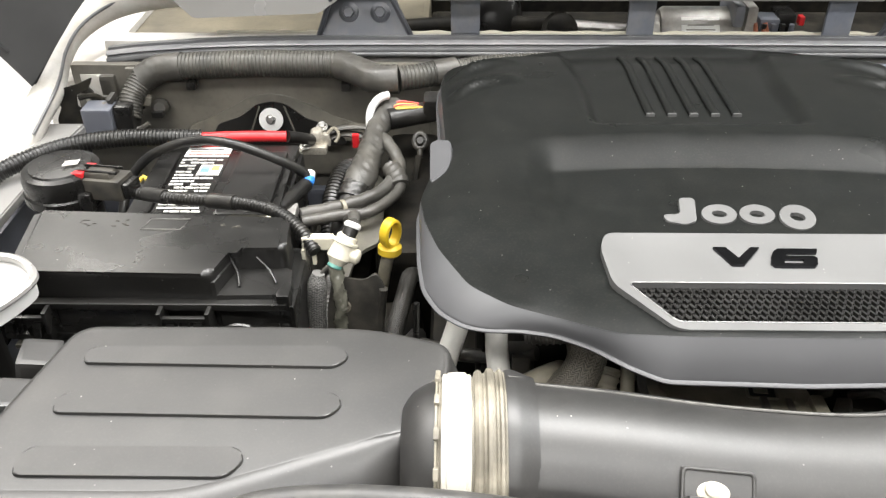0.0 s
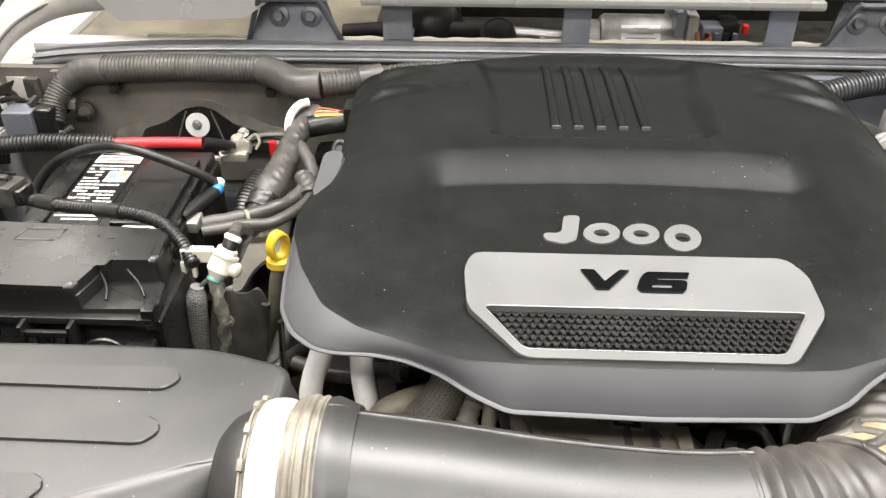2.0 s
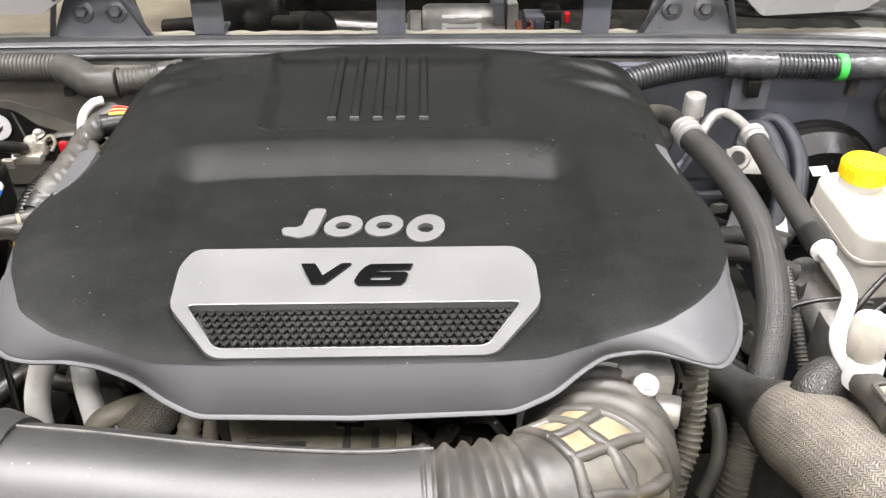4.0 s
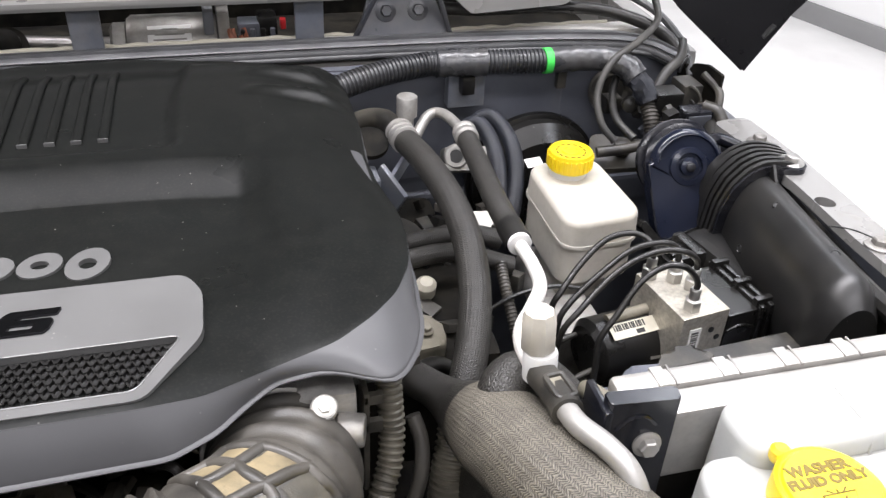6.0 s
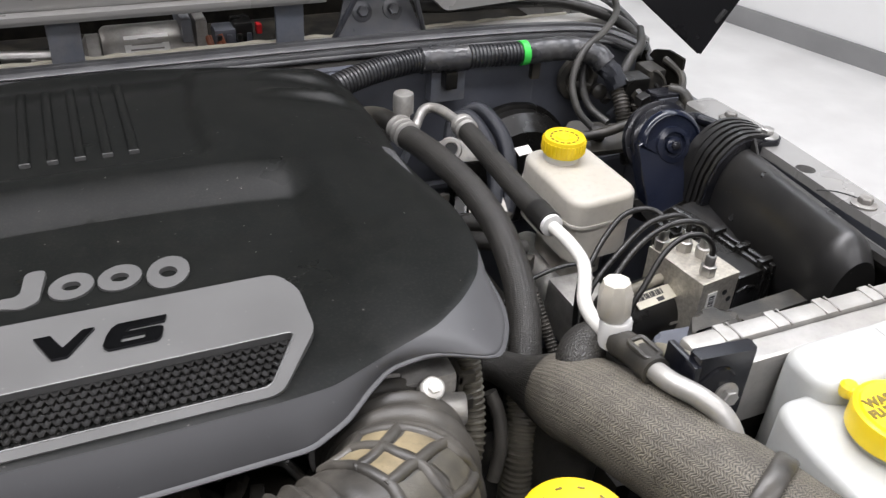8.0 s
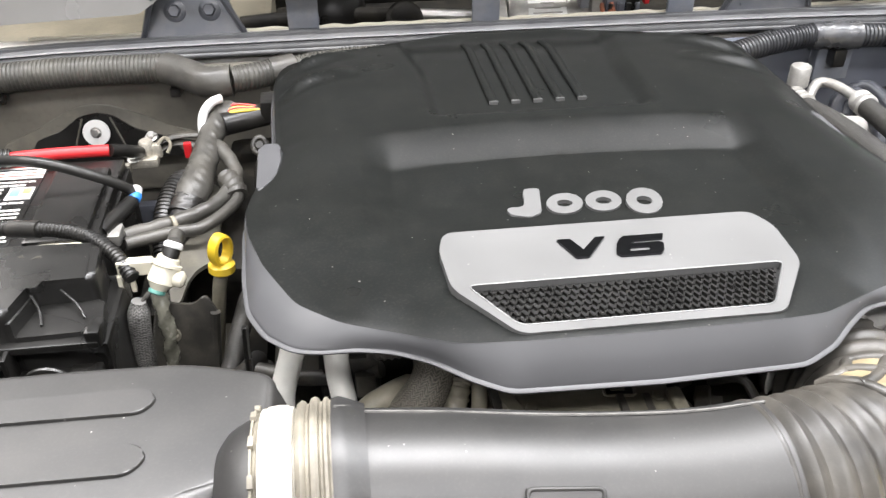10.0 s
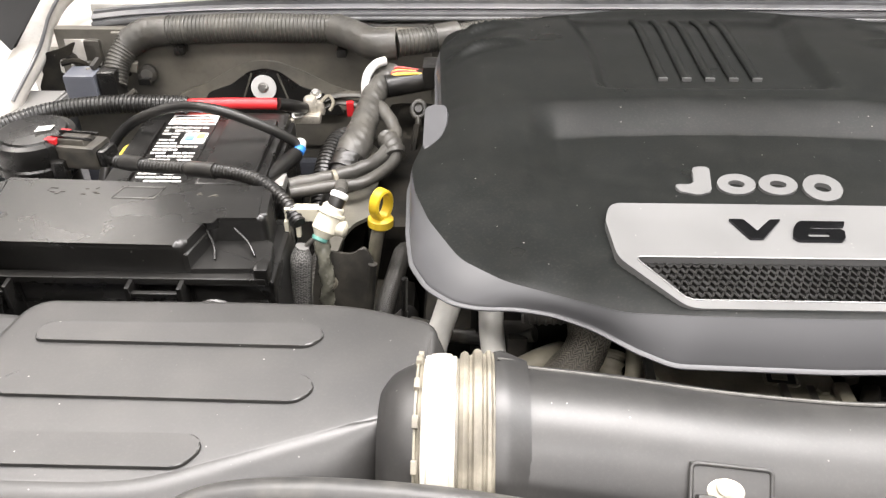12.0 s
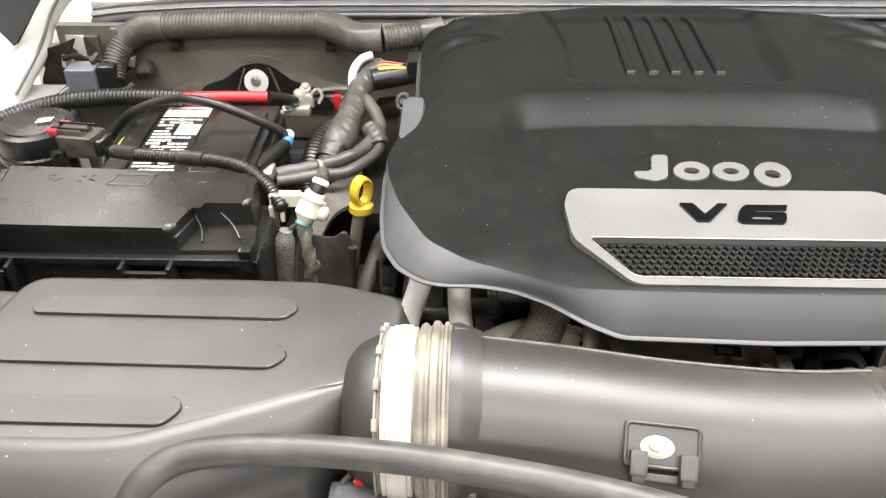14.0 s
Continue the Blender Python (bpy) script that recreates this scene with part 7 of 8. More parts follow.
# ---- ABS unit ----
ab = group_thing("abs_unit", (0.77, 0.58, 0.85), "anti-lock brake unit with a bare metal block", "brake unit")
turn_abs = pose(0.754, 0.586, 0, 0, 0, 8)
part("metal_block", block(-0.024, 0.024, -0.036, 0.036, 0.880, 0.980, 0.0012, turn_abs), M_CAST, ab)
part("electronics_case", block(0.026, 0.058, -0.036, 0.034, 0.885, 0.971, 0.003, turn_abs), M_BLACK, ab)
part("case_rim", block(0.058, 0.064, -0.039, 0.037, 0.886, 0.974, 0.003, turn_abs), M_BLACK, ab)
part("case_rim", block(0.0665, 0.0725, -0.040, 0.038, 0.886, 0.975, 0.003, turn_abs), M_BLACK, ab)
for y in (-0.034, -0.006, 0.026):
    part("case_clip", block(0.056, 0.074, y, y + 0.007, 0.960, 0.979, 0.003, turn_abs), M_BLACK, ab)
part("case_ridge", sweep([turn_abs @ Vector((0.026, -0.0368, 0.955)), turn_abs @ Vector((0.040, -0.0368, 0.958)), turn_abs @ Vector((0.056, -0.0368, 0.952))], 0.0018, 8, 0.004), M_BLACK, ab)
part("plug", block(0.016, 0.052, 0.042, 0.070, 0.94, 0.978, 0.004, turn_abs), M_BLACK, ab)
part("plug_bar", block(0.046, 0.058, 0.040, 0.080, 0.962, 0.982, 0.004, turn_abs), M_BLACK, ab)
part("plug_clip", block(0.020, 0.028, 0.044, 0.060, 0.976, 0.984, 0.002, turn_abs), M_BLACK, ab)
motor = part("pump", lathe([(0.026, 0), (0.030, 0.004), (0.030, 0.058), (0.024, 0.064)], 32, aim((0.733, 0.595, 0.924), (-0.99, -0.14, 0))), M_BLACK, ab, "black round pump case")
part("label", block(-0.024, 0.024, -0.0075, 0.0075, 0, 0.001, 0.0003, pose(0.709, 0.577, 0.9525, 24, 0, 8)), M_CREAM, motor, "cream bar-code label")
for k in range(14):
    part("print_bar", block(-0.0005, 0.0005 + (k % 3) * 0.0004, -0.0030, 0.0030, 0, 0.0005, 0, pose(0.709, 0.577, 0.9525, 24, 0, 8) @ pose(-0.020 + k * 0.0023, 0.0030, 0.001)), M_INK, motor)
part("pump_strip", sweep([(0.688, 0.590, 0.9535), (0.712, 0.594, 0.9550), (0.732, 0.597, 0.9560)], 0.0055, 12, 0.006), M_TAN, motor, "dusty tan strip on the pump")
part("print_bar", block(-0.004, 0.004, -0.002, 0.002, 0, 0.0005, 0, pose(0.709, 0.577, 0.9525, 24, 0, 8) @ pose(0.004, -0.004, 0.001)), M_INK, motor)
tag = part("label", block(-0.006, 0.006, 0, 0.001, -0.019, 0.019, 0.0003, turn_abs @ pose(-0.009, -0.0372, 0.948)), M_LABEL, ab, "white bar-code label")
for k in range(12):
    part("print_bar", block(-0.004, 0.003, 0, 0.0005, -0.0004, 0.0004 + (k % 3) * 0.0003, 0, turn_abs @ pose(-0.009, -0.0376, 0.934 + k * 0.0026)), M_INK, ab)
for k, z in enumerate((0.962, 0.952)):
    part("drill_hole", lathe([(0.003, 0), (0.003, 0.0006), (0.002, 0.0008)], 12, turn_abs @ pose(0.008 + 0.008 * k, -0.0365, z, 90, 0, 0)), M_INK, ab)
fit_at = [(-0.016, 0.028), (0.002, 0.016), (0.010, 0.0), (-0.008, -0.024)]
line_paths = [
    [(0.731, 0.624, 1.014), (0.717, 0.631, 1.016), (0.695, 0.630, 1.012), (0.669, 0.617, 1.0), (0.645, 0.600, 0.985), (0.637, 0.598, 0.965), (0.639, 0.595, 0.90)],
    [(0.746, 0.607, 1.017), (0.727, 0.611, 1.016), (0.708, 0.611, 1.010), (0.677, 0.599, 0.998), (0.648, 0.588, 0.980), (0.638, 0.584, 0.960), (0.637, 0.583, 0.90)],
    [(0.752, 0.588, 1.019), (0.735, 0.594, 1.020), (0.710, 0.595, 1.014), (0.682, 0.588, 1.002), (0.652, 0.573, 0.985), (0.635, 0.570, 0.960), (0.633, 0.568, 0.90)],
    [(0.736, 0.564, 1.023), (0.719, 0.569, 1.022), (0.699, 0.567, 1.010), (0.678, 0.559, 0.985), (0.664, 0.554, 0.965), (0.660, 0.546, 0.935), (0.660, 0.545, 0.88)],
]
for (dx, dy), pts in zip(fit_at, line_paths):
    q = turn_abs @ Vector((dx, dy, 0.980))
    bl = group_thing("brake_line", q, "black steel brake line with a bright fitting", "brake line", "brake lines")
    part("fitting", absorb(lathe([(0.0075, 0), (0.0075, 0.010), (0.006, 0.011)], 6, pose(*q)), lathe([(0.0048, 0.010), (0.0048, 0.020), (0.004, 0.021)], 14, pose(*q))), M_STEEL, bl)
    pts = [(q.x, q.y, q.z + 0.016), (q.x, q.y + 0.001, q.z + 0.028)] + pts
    part("line", sweep(pts, 0.0028, 10, 0.004), M_RUBBER, bl)
for z, y in ((0.935, 0.612), (0.925, 0.575)):
    s = turn_abs @ Vector((-0.024, y - 0.586, z))
    bl = group_thing("brake_line", s, "dusty steel brake line into the unit's side", "brake line", "brake lines")
    part("fitting", lathe([(0.008, 0), (0.008, 0.010), (0.005, 0.012), (0.005, 0.018)], 6, aim(s, (-1, -0.15, 0.1))), M_STEEL, bl)
    part("line", sweep([(s.x - 0.012, s.y, s.z), (s.x - 0.04, s.y - 0.002, s.z - 0.004), (s.x - 0.085, s.y - 0.012, s.z - 0.01), (s.x - 0.10, s.y - 0.02, s.z - 0.06)], 0.0028, 10, 0.004), M_DUSTY, bl)
part("face_step", block(-0.0245, -0.012, -0.037, -0.030, 0.885, 0.925, 0.001, turn_abs), M_CAST, ab)
thing("hump_bracket", prism(rounded([(0.680, 0.490), (0.704, 0.522), (0.736, 0.518), (0.742, 0.495)], 0.010), 0.95, 0.978, 0.006, segs=3), M_DUSTY, "dark rounded steel bracket behind the radiator", "bracket")
thing("brace_strip", absorb(block(-0.055, 0.052, -0.010, 0.010, 0.955, 0.972, 0.002, pose(0.770, 0.511, 0, 0, 0, 4)), block(-0.030, 0.010, -0.013, -0.009, 0.950, 0.976, 0.001, pose(0.770, 0.511, 0, 0, 0, 4))), M_DUSTY, "dark steel strip behind the radiator", "bracket")
thing("abs_bracket", absorb(block(0.66, 0.86, 0.50, 0.54, 0.90, 0.925, 0.004), prism(rounded([(0.67, 0.50), (0.74, 0.50), (0.735, 0.535), (0.68, 0.54)], 0.01), 0.92, 0.945, 0.006)), M_BAY, "dark steel tray under the brake unit", "bracket")

# ---- horn ----
hn = group_thing("horn", (0.85, 0.77, 0.9), "glossy blue-black disc horn on a bracket", "horn")
face = (-0.12, -0.90, 0.38)
hm = aim((0.842, 0.751, 1.006), face) @ Matrix.Diagonal((1.16, 1.16, 1, 1))
part("disc", lathe([(0.030, -0.016), (0.034, -0.013), (0.034, -0.003), (0.031, 0.002), (0.0285, 0.003), (0.0275, 0.001), (0.018, 0.001), (0.017, 0.004), (0.0125, 0.005), (0.0115, 0.002), (0.0085, 0.002), (0.0080, 0.006), (0.005, 0.007)], 56, hm), M_HORN, hn)
part("nut", lathe([(0.0045, 0.006), (0.0045, 0.010), (0.003, 0.011)], 6, hm), M_GLOSS, hn)
TRUMPET = [(-0.037, 0.008), (-0.033, -0.024), (-0.027, -0.058), (-0.020, -0.068), (-0.010, -0.067), (0.024, -0.050), (0.030, -0.042), (0.030, -0.030), (0.010, -0.026), (-0.006, -0.014)]
part("trumpet", prism(rounded(TRUMPET, 0.006), -0.018, 0.003, 0.005, hm, segs=3), M_HORN, hn)
part("trumpet_lip", sweep([hm @ Vector((x, y, 0.002)) for x, y in rounded(TRUMPET, 0.006)[6:46]], 0.0012, 8, 0.004), M_GLOSS, hn)
part("back_plate", lathe([(0.038, -0.032), (0.042, -0.030), (0.042, -0.022), (0.037, -0.019), (0.037, -0.015), (0.039, -0.013), (0.039, -0.009), (0.033, -0.007)], 56, hm @ pose(-0.003, 0.004, 0) @ Matrix.Diagonal((0.87, 0.87, 1, 1))), M_GLOSS, hn)
part("back_rim", lathe([(0.0422, -0.022), (0.0432, -0.021), (0.0432, -0.0195), (0.042, -0.019)], 56, hm @ pose(-0.003, 0.004, 0) @ Matrix.Diagonal((0.87, 0.87, 1, 1))), M_GLOSS, hn)
part("foot_plate", prism(rounded([(-0.044, -0.052), (-0.026, -0.074), (-0.014, -0.075), (0.034, -0.053), (0.034, -0.045), (-0.022, -0.067), (-0.040, -0.046)], 0.003), -0.030, 0.006, 0.001, hm), M_BLACK, hn, "dull black foot bracket")
part("arm", sweep([(0.870, 0.775, 1.015), (0.895, 0.785, 1.016), (0.922, 0.765, 1.008), (0.93, 0.755, 1.003)], 0.007, 12, 0.005), M_GLOSS, hn)

# ---- air duct along the fender ----
ad = group_thing("air_duct", (0.89, 0.60, 0.85), "black plastic air duct with ribbed collar bolted to the rail", "duct")
part("body", sweep([(0.893, 0.700, 0.962), (0.880, 0.640, 0.967), (0.863, 0.560, 0.974), (0.852, 0.505, 0.978), (0.849, 0.486, 0.978)], 0.052, 36, 0.004, lambda s, a: 1.0 - 0.30 * ease(s, 0.190, 0.222) ** 2, squash=(1.15, 0.62)), M_AIRDUCT, ad)
part("lower_shell", block(-0.030, 0.030, -0.11, 0.11, 0.80, 0.96, 0.012, pose(0.872, 0.60, 0, 0, 0, 11)), M_AIRDUCT, ad)


def collar_slice(dx, y0, y1, grow):
    """One upright slice of the duct's collar, reaching over to the rail."""
    pts = [(0.852, 0.84), (0.846, 0.955), (0.849, 0.990), (0.858, 1.014), (0.873, 1.030), (0.890, 1.037), (0.908, 1.036), (0.930, 1.030), (0.938, 1.026), (0.938, 1.019), (0.924, 1.012), (0.920, 0.98), (0.920, 0.84)]
    cx, cz = 0.895, 0.955
    poly = [(cx + (x - cx) * grow + dx, cz + (z - cz) * grow) for x, z in pts]
    return prism(rounded(poly, 0.006, 3), -y1, -y0, 0.0012, pose(0, 0, 0, 90, 0, 0))


for k in range(6):
    y = 0.6935 + 0.0092 * k
    part("collar_rib", collar_slice(0.0011 * k, y, y + 0.0044, 1.0 - 0.006 * k), M_AIRDUCT, ad)
part("collar_core", collar_slice(0.002, 0.695, 0.745, 0.93), M_AIRDUCT, ad)
part("ear", prism(rounded([(-0.040, -0.004), (0.012, -0.010), (0.022, 0.004), (0.014, 0.018), (-0.040, 0.020)], 0.008), 0, 0.006, 0.002, pose(0.920, 0.696, 1.023, 0, 0, -6)), M_GLOSS, ad)
part("flange_face", collar_slice(-0.001, 0.6905, 0.6935, 0.95), M_GLOSS, ad)
part("gusset", prism([(0, 0), (0.030, 0), (0.003, 0.026)], -0.0014, 0.0014, 0, pose(0.897, 0.692, 1.010, 90, 0, -100)), M_AIRDUCT, ad)
hexbolt("bolt", (0.925, 0.702, 1.029), (0.05, -0.05, 1), 0.0075, ad, 1.8, M_STEEL)
for at, way in (((0.869, 0.637, 1.0235), (-0.3, -0.1, 1)), ((0.860, 0.542, 1.0345), (-0.2, -0.1, 1)), ((0.848, 0.644, 0.973), (-1, -0.1, 0.25))):
    part("drain_hole", lathe([(0.0042, -0.002), (0.0042, 0.0004), (0.0034, 0.0010), (0.0030, 0.0004)], 16, aim(at, way)), M_AIRDUCT, ad)
    part("hole_floor", lathe([(0.0030, -0.001), (0.0030, 0.0005), (0.0010, 0.0006)], 14, aim(at, way)), M_INK, ad)
part("drain_ring", lathe([(0.012, 0), (0.0135, 0.001), (0.0135, 0.003), (0.0105, 0.004)], 24, aim((0.862, 0.668, 0.955), (-1, -0.1, 0.15))), M_AIRDUCT, ad)
part("drain_hole", lathe([(0.0100, 0.003), (0.0098, 0.0042)], 20, aim((0.862, 0.668, 0.955), (-1, -0.1, 0.15))), M_INK, ad)
for at in ((0.882, 0.648, 1.0235), (0.863, 0.550, 1.0335)):
    part("hole", lathe([(0.0036, 0), (0.0036, 0.0008), (0.003, 0.001)], 16, aim(at, (-0.1, 0, 1))), M_INK, ad)
# black strip laid in for the shade between duct and rail
part("gap_shade", sweep([(0.906, 0.672, 1.000), (0.884, 0.54, 1.006), (0.868, 0.40, 1.014)], 0.005, 8, 0.02), M_INK, ad)

# ---- right firewall: conduit, wires, cluster ----
ro = group_thing("wiring_conduit", (0.7, 0.96, 1.0), "ribbed black wiring conduit with green tape on the firewall", "conduit")
part("conduit", ribbed([(0.470, 0.935, 1.022), (0.506, 0.940, 1.034), (0.558, 0.955, 1.042), (0.612, 0.969, 1.044), (0.632, 0.970, 1.044)], 0.0145, 0.0048, 0.12, 18), M_LOOM, ro)
part("taped_joint", sweep([(0.628, 0.970, 1.044), (0.650, 0.969, 1.044), (0.686, 0.966, 1.044)], 0.0162, 18, 0.004, lambda s, a: 1 + 0.05 * math.sin(s * 500 + 3 * a)), M_TAPELIT, ro)
part("conduit", ribbed([(0.684, 0.966, 1.044), (0.72, 0.962, 1.044), (0.757, 0.959, 1.044)], 0.0145, 0.0048, 0.12, 18), M_LOOM, ro)
part("green_tape", sweep([(0.755, 0.959, 1.044), (0.764, 0.959, 1.044)], 0.0152, 20, 0.003), M_GREEN, ro, "bright green tape ring")
part("taped_run", sweep([(0.764, 0.959, 1.044), (0.80, 0.960, 1.044), (0.835, 0.957, 1.042), (0.858, 0.946, 1.036), (0.868, 0.934, 1.026)], 0.0150, 18, 0.004, lambda s, a: 1 + 0.04 * math.sin(s * 350 + 2 * a)), M_TAPELIT, ro)
part("frayed_end", sweep([(0.862, 0.940, 1.030), (0.874, 0.926, 1.016), (0.880, 0.918, 1.002)], 0.0125, 16, 0.003, lambda s, a: 1 + 0.14 * math.sin(5 * a + s * 200)), M_BRAIDBLUE, ro)
part("clip", block(0.644, 0.690, 0.972, 0.990, 0.985, 1.028, 0.003), M_TAB, ro, "blue-grey mounting tab")
part("clip", block(0.656, 0.672, 0.955, 0.972, 1.008, 1.030, 0.003), M_BLACK, ro)
part("clip", block(0.778, 0.790, 0.962, 0.972, 1.005, 1.034, 0.002), M_DUSTY, ro)
thing("vent_hose", sweep([(0.935, 1.05, 1.09), (0.925, 1.01, 1.068), (0.880, 0.965, 1.060), (0.835, 0.94, 1.045), (0.815, 0.925, 1.015), (0.815, 0.905, 0.985), (0.83, 0.89, 0.965)], 0.0046, 10, 0.006), M_HOSE, "thin black hose looping over the conduit", "hose")
thing("vent_hose", sweep([(0.960, 1.0, 1.042), (0.945, 0.972, 1.032), (0.915, 0.95, 1.022), (0.90, 0.94, 1.005)], 0.0065, 10, 0.006), M_HOSE, "thin black hose at the bay corner", "hose")
thing("vent_hose", sweep([(0.862, 0.965, 1.03), (0.850, 0.955, 1.0), (0.848, 0.93, 0.975), (0.86, 0.90, 0.962)], 0.0050, 10, 0.006), M_HOSE, "thin dusty hose behind the reservoir", "hose")
thing("cross_pipe", sweep([(0.80, 0.875, 0.962), (0.835, 0.87, 0.966), (0.862, 0.865, 0.975), (0.885, 0.855, 0.985)], 0.0065, 10, 0.006), M_DUSTY, "thin grey pipe behind the horn", "pipe")
thing("booster_flange", absorb(prism(rounded([(-0.04, -0.03), (0.045, -0.02), (0.05, 0.02), (-0.03, 0.03)], 0.01), 0, 0.008, 0.002, pose(0.835, 0.89, 0.945, 20, 0, -15)), lathe([(0.010, 0), (0.011, 0.002), (0.011, 0.014), (0.006, 0.016)], 16, aim((0.838, 0.888, 0.952), (0, -0.3, 1)))), M_DUSTY, "dusty steel flange with a pale stud", "flange")
thing("grommet", lathe([(0.014, 0), (0.030, 0.002), (0.030, 0.010), (0.022, 0.012), (0.018, 0.006)], 28, aim((0.865, 0.995, 0.985), (0, -1, 0.1))), M_DUSTY, "round dusty grommet in the firewall", "grommet")
cl = group_thing("corner_connectors", (0.92, 0.90, 0.93), "cluster of black connectors in the bay corner", "connectors")
part("relay", block(0.885, 0.920, 0.905, 0.935, 0.985, 1.014, 0.003), M_BLACK, cl)
part("relay", block(0.905, 0.940, 0.868, 0.893, 0.975, 1.006, 0.003), M_GLOSS, cl)
part("relay_cap", block(0.908, 0.937, 0.866, 0.870, 0.982, 1.002, 0.001), M_BAY, cl)
part("fuse_carrier", block(0.925, 0.950, 0.915, 0.95, 0.96, 1.018, 0.003), M_DUSTY, cl)
jag2 = rounded([(-0.05, -0.07), (0.030, -0.07), (0.034, -0.02), (0.026, -0.012), (0.034, -0.006), (0.036, 0.018), (0.020, 0.024), (0.014, 0.016), (0.006, 0.030), (-0.020, 0.038), (-0.050, 0.036)], 0.003, 2)
part("upright", prism(jag2, -0.002, 0.002, 0, pose(0.958, 0.950, 1.0, 90, 0, 96)), M_DARK, cl, "dusty ragged sheet bracket")
part("hook", sweep([(0.956, 0.93, 1.026), (0.962, 0.90, 1.016), (0.956, 0.885, 1.0)], 0.005, 8, 0.005), M_DUSTY, cl)
part("loom", ribbed([(0.884, 0.925, 1.0), (0.882, 0.905, 0.98), (0.884, 0.89, 0.95), (0.89, 0.88, 0.91)], 0.0110, 0.0042, 0.14, 14), M_BELLOW, cl)
for k in range(5):
    z = 0.985 - 0.011 * k
    part("latch", block(0.893 + 0.004 * (k % 2), 0.922, 0.893, 0.903, z, z + 0.006, 0.0015), M_DUSTY if k % 2 else M_BLACK, cl)
    part("latch", sweep([(0.888, 0.893, z), (0.896, 0.886, z + 0.004), (0.908, 0.888, z + 0.001), (0.918, 0.886, z + 0.004)], 0.0022, 6, 0.003), M_DUSTY, cl)
part("plug", block(0.845, 0.866, 0.955, 0.975, 0.97, 0.99, 0.003), M_DUSTY, cl)
part("plug", lathe([(0.008, 0), (0.010, 0.003), (0.010, 0.012), (0.006, 0.015)], 10, aim((0.872, 0.95, 0.985), (-0.3, -1, 0.2))), M_DUSTY, cl)
part("loom", sweep([(0.95, 0.90, 0.99), (0.94, 0.87, 0.99), (0.925, 0.84, 0.985), (0.915, 0.80, 0.97)], 0.008, 10, 0.006), M_RUBBER, cl)
part("loom", sweep([(0.935, 0.885, 1.006), (0.946, 0.872, 1.004), (0.950, 0.858, 0.992), (0.945, 0.845, 0.98)], 0.0075, 10, 0.004), M_DUSTY, cl)

# ---- radiator end, bracket and washer bottle ----
def shifted(bm, by):
    bmesh.ops.translate(bm, verts=bm.verts[:], vec=by)
    return bm


RAD_AT, BOTTLE_AT = Vector((-0.001, -0.010, 0.010)), Vector((0.014, -0.006, 0.009))
rad = group_thing("radiator", (0.71, 0.41, 0.7), "aluminium radiator with crimped end tank", "radiator")
part("top_tank", shifted(block(0.608, 0.838, 0.396, 0.4165, 0.985, 1.0425, 0.003), RAD_AT), M_PIPE, rad)
part("top_edge", shifted(block(0.600, 0.832, 0.4175, 0.434, 1.018, 1.0455, 0.006, None, None, 0.0, 4), RAD_AT), M_PIPE, rad)
part("side_plate", shifted(block(0.831, 0.836, 0.398, 0.434, 0.95, 1.0445, 0.0015), RAD_AT), M_PIPE, rad)
part("core", shifted(block(0.605, 0.83, 0.40, 0.43, 0.60, 0.99, 0.004), RAD_AT), M_DARK, rad)
part("core", shifted(block(0.20, 0.603, 0.30, 0.33, 0.55, 0.86, 0.004), RAD_AT), M_DARK, rad)
for k in range(5):
    x = 0.628 + k * 0.0455
    part("crimp_tab", shifted(block(x, x + 0.009, 0.4172, 0.4348, 1.0440, 1.0464, 0.0010), RAD_AT), M_PIPE, rad)
    part("crimp_notch", shifted(block(x + 0.0120, x + 0.0136, 0.4170, 0.4354, 1.0440, 1.0460, 0.0004), RAD_AT), M_BOLT, rad)
part("end_fitting", shifted(lathe([(0.010, 0), (0.012, 0.003), (0.012, 0.012), (0.008, 0.014)], 18, aim((0.832, 0.415, 1.022), (1, 0.1, 0))), RAD_AT), M_TAN, rad)
part("corner", shifted(sweep([(0.590, 0.440, 1.030), (0.588, 0.425, 1.040), (0.592, 0.41, 1.044), (0.60, 0.40, 1.040)], 0.0062, 12, 0.005), RAD_AT), M_TAN, rad, "pale moulded tank corner")
br = group_thing("condenser_bracket", (0.61, 0.39, 0.85), "black plastic bracket with a bolt at the radiator's end", "bracket")
part("body", prism(rounded([(0.579, 0.392), (0.624, 0.388), (0.622, 0.377), (0.579, 0.381)], 0.002), 0.80, 1.075, 0.0015), M_GLOSS, br)
part("side_web", block(0.576, 0.581, 0.380, 0.410, 0.86, 1.069, 0.001), M_GLOSS, br)
part("raised_line", sweep([(0.584, 0.3800, 1.054), (0.593, 0.3792, 1.063), (0.602, 0.3785, 1.063), (0.609, 0.3778, 1.056)], 0.0012, 6, 0.003), M_GLOSS, br)
hexbolt("bolt", (0.606, 0.378, 1.040), (-0.08, -1, 0.1), 0.0062, br, 1.5, M_PIPE)
wb = group_thing("washer_bottle", (0.70, 0.34, 0.8), "milky washer fluid bottle with a yellow cap", "bottle")
part("upper_body", shifted(softprism([(0.634, 0.394), (0.788, 0.395), (0.792, 0.342), (0.636, 0.341)], 0.026, 0.90, 1.052, 0.0080, 0.002, 12), BOTTLE_AT), M_WHITE, wb)
part("lower_body", shifted(softprism([(0.612, 0.364), (0.843, 0.362), (0.850, 0.22), (0.600, 0.22), (0.603, 0.33)], 0.028, 0.80, 1.037, 0.0075, 0.0015, 12), BOTTLE_AT), M_WHITE, wb)
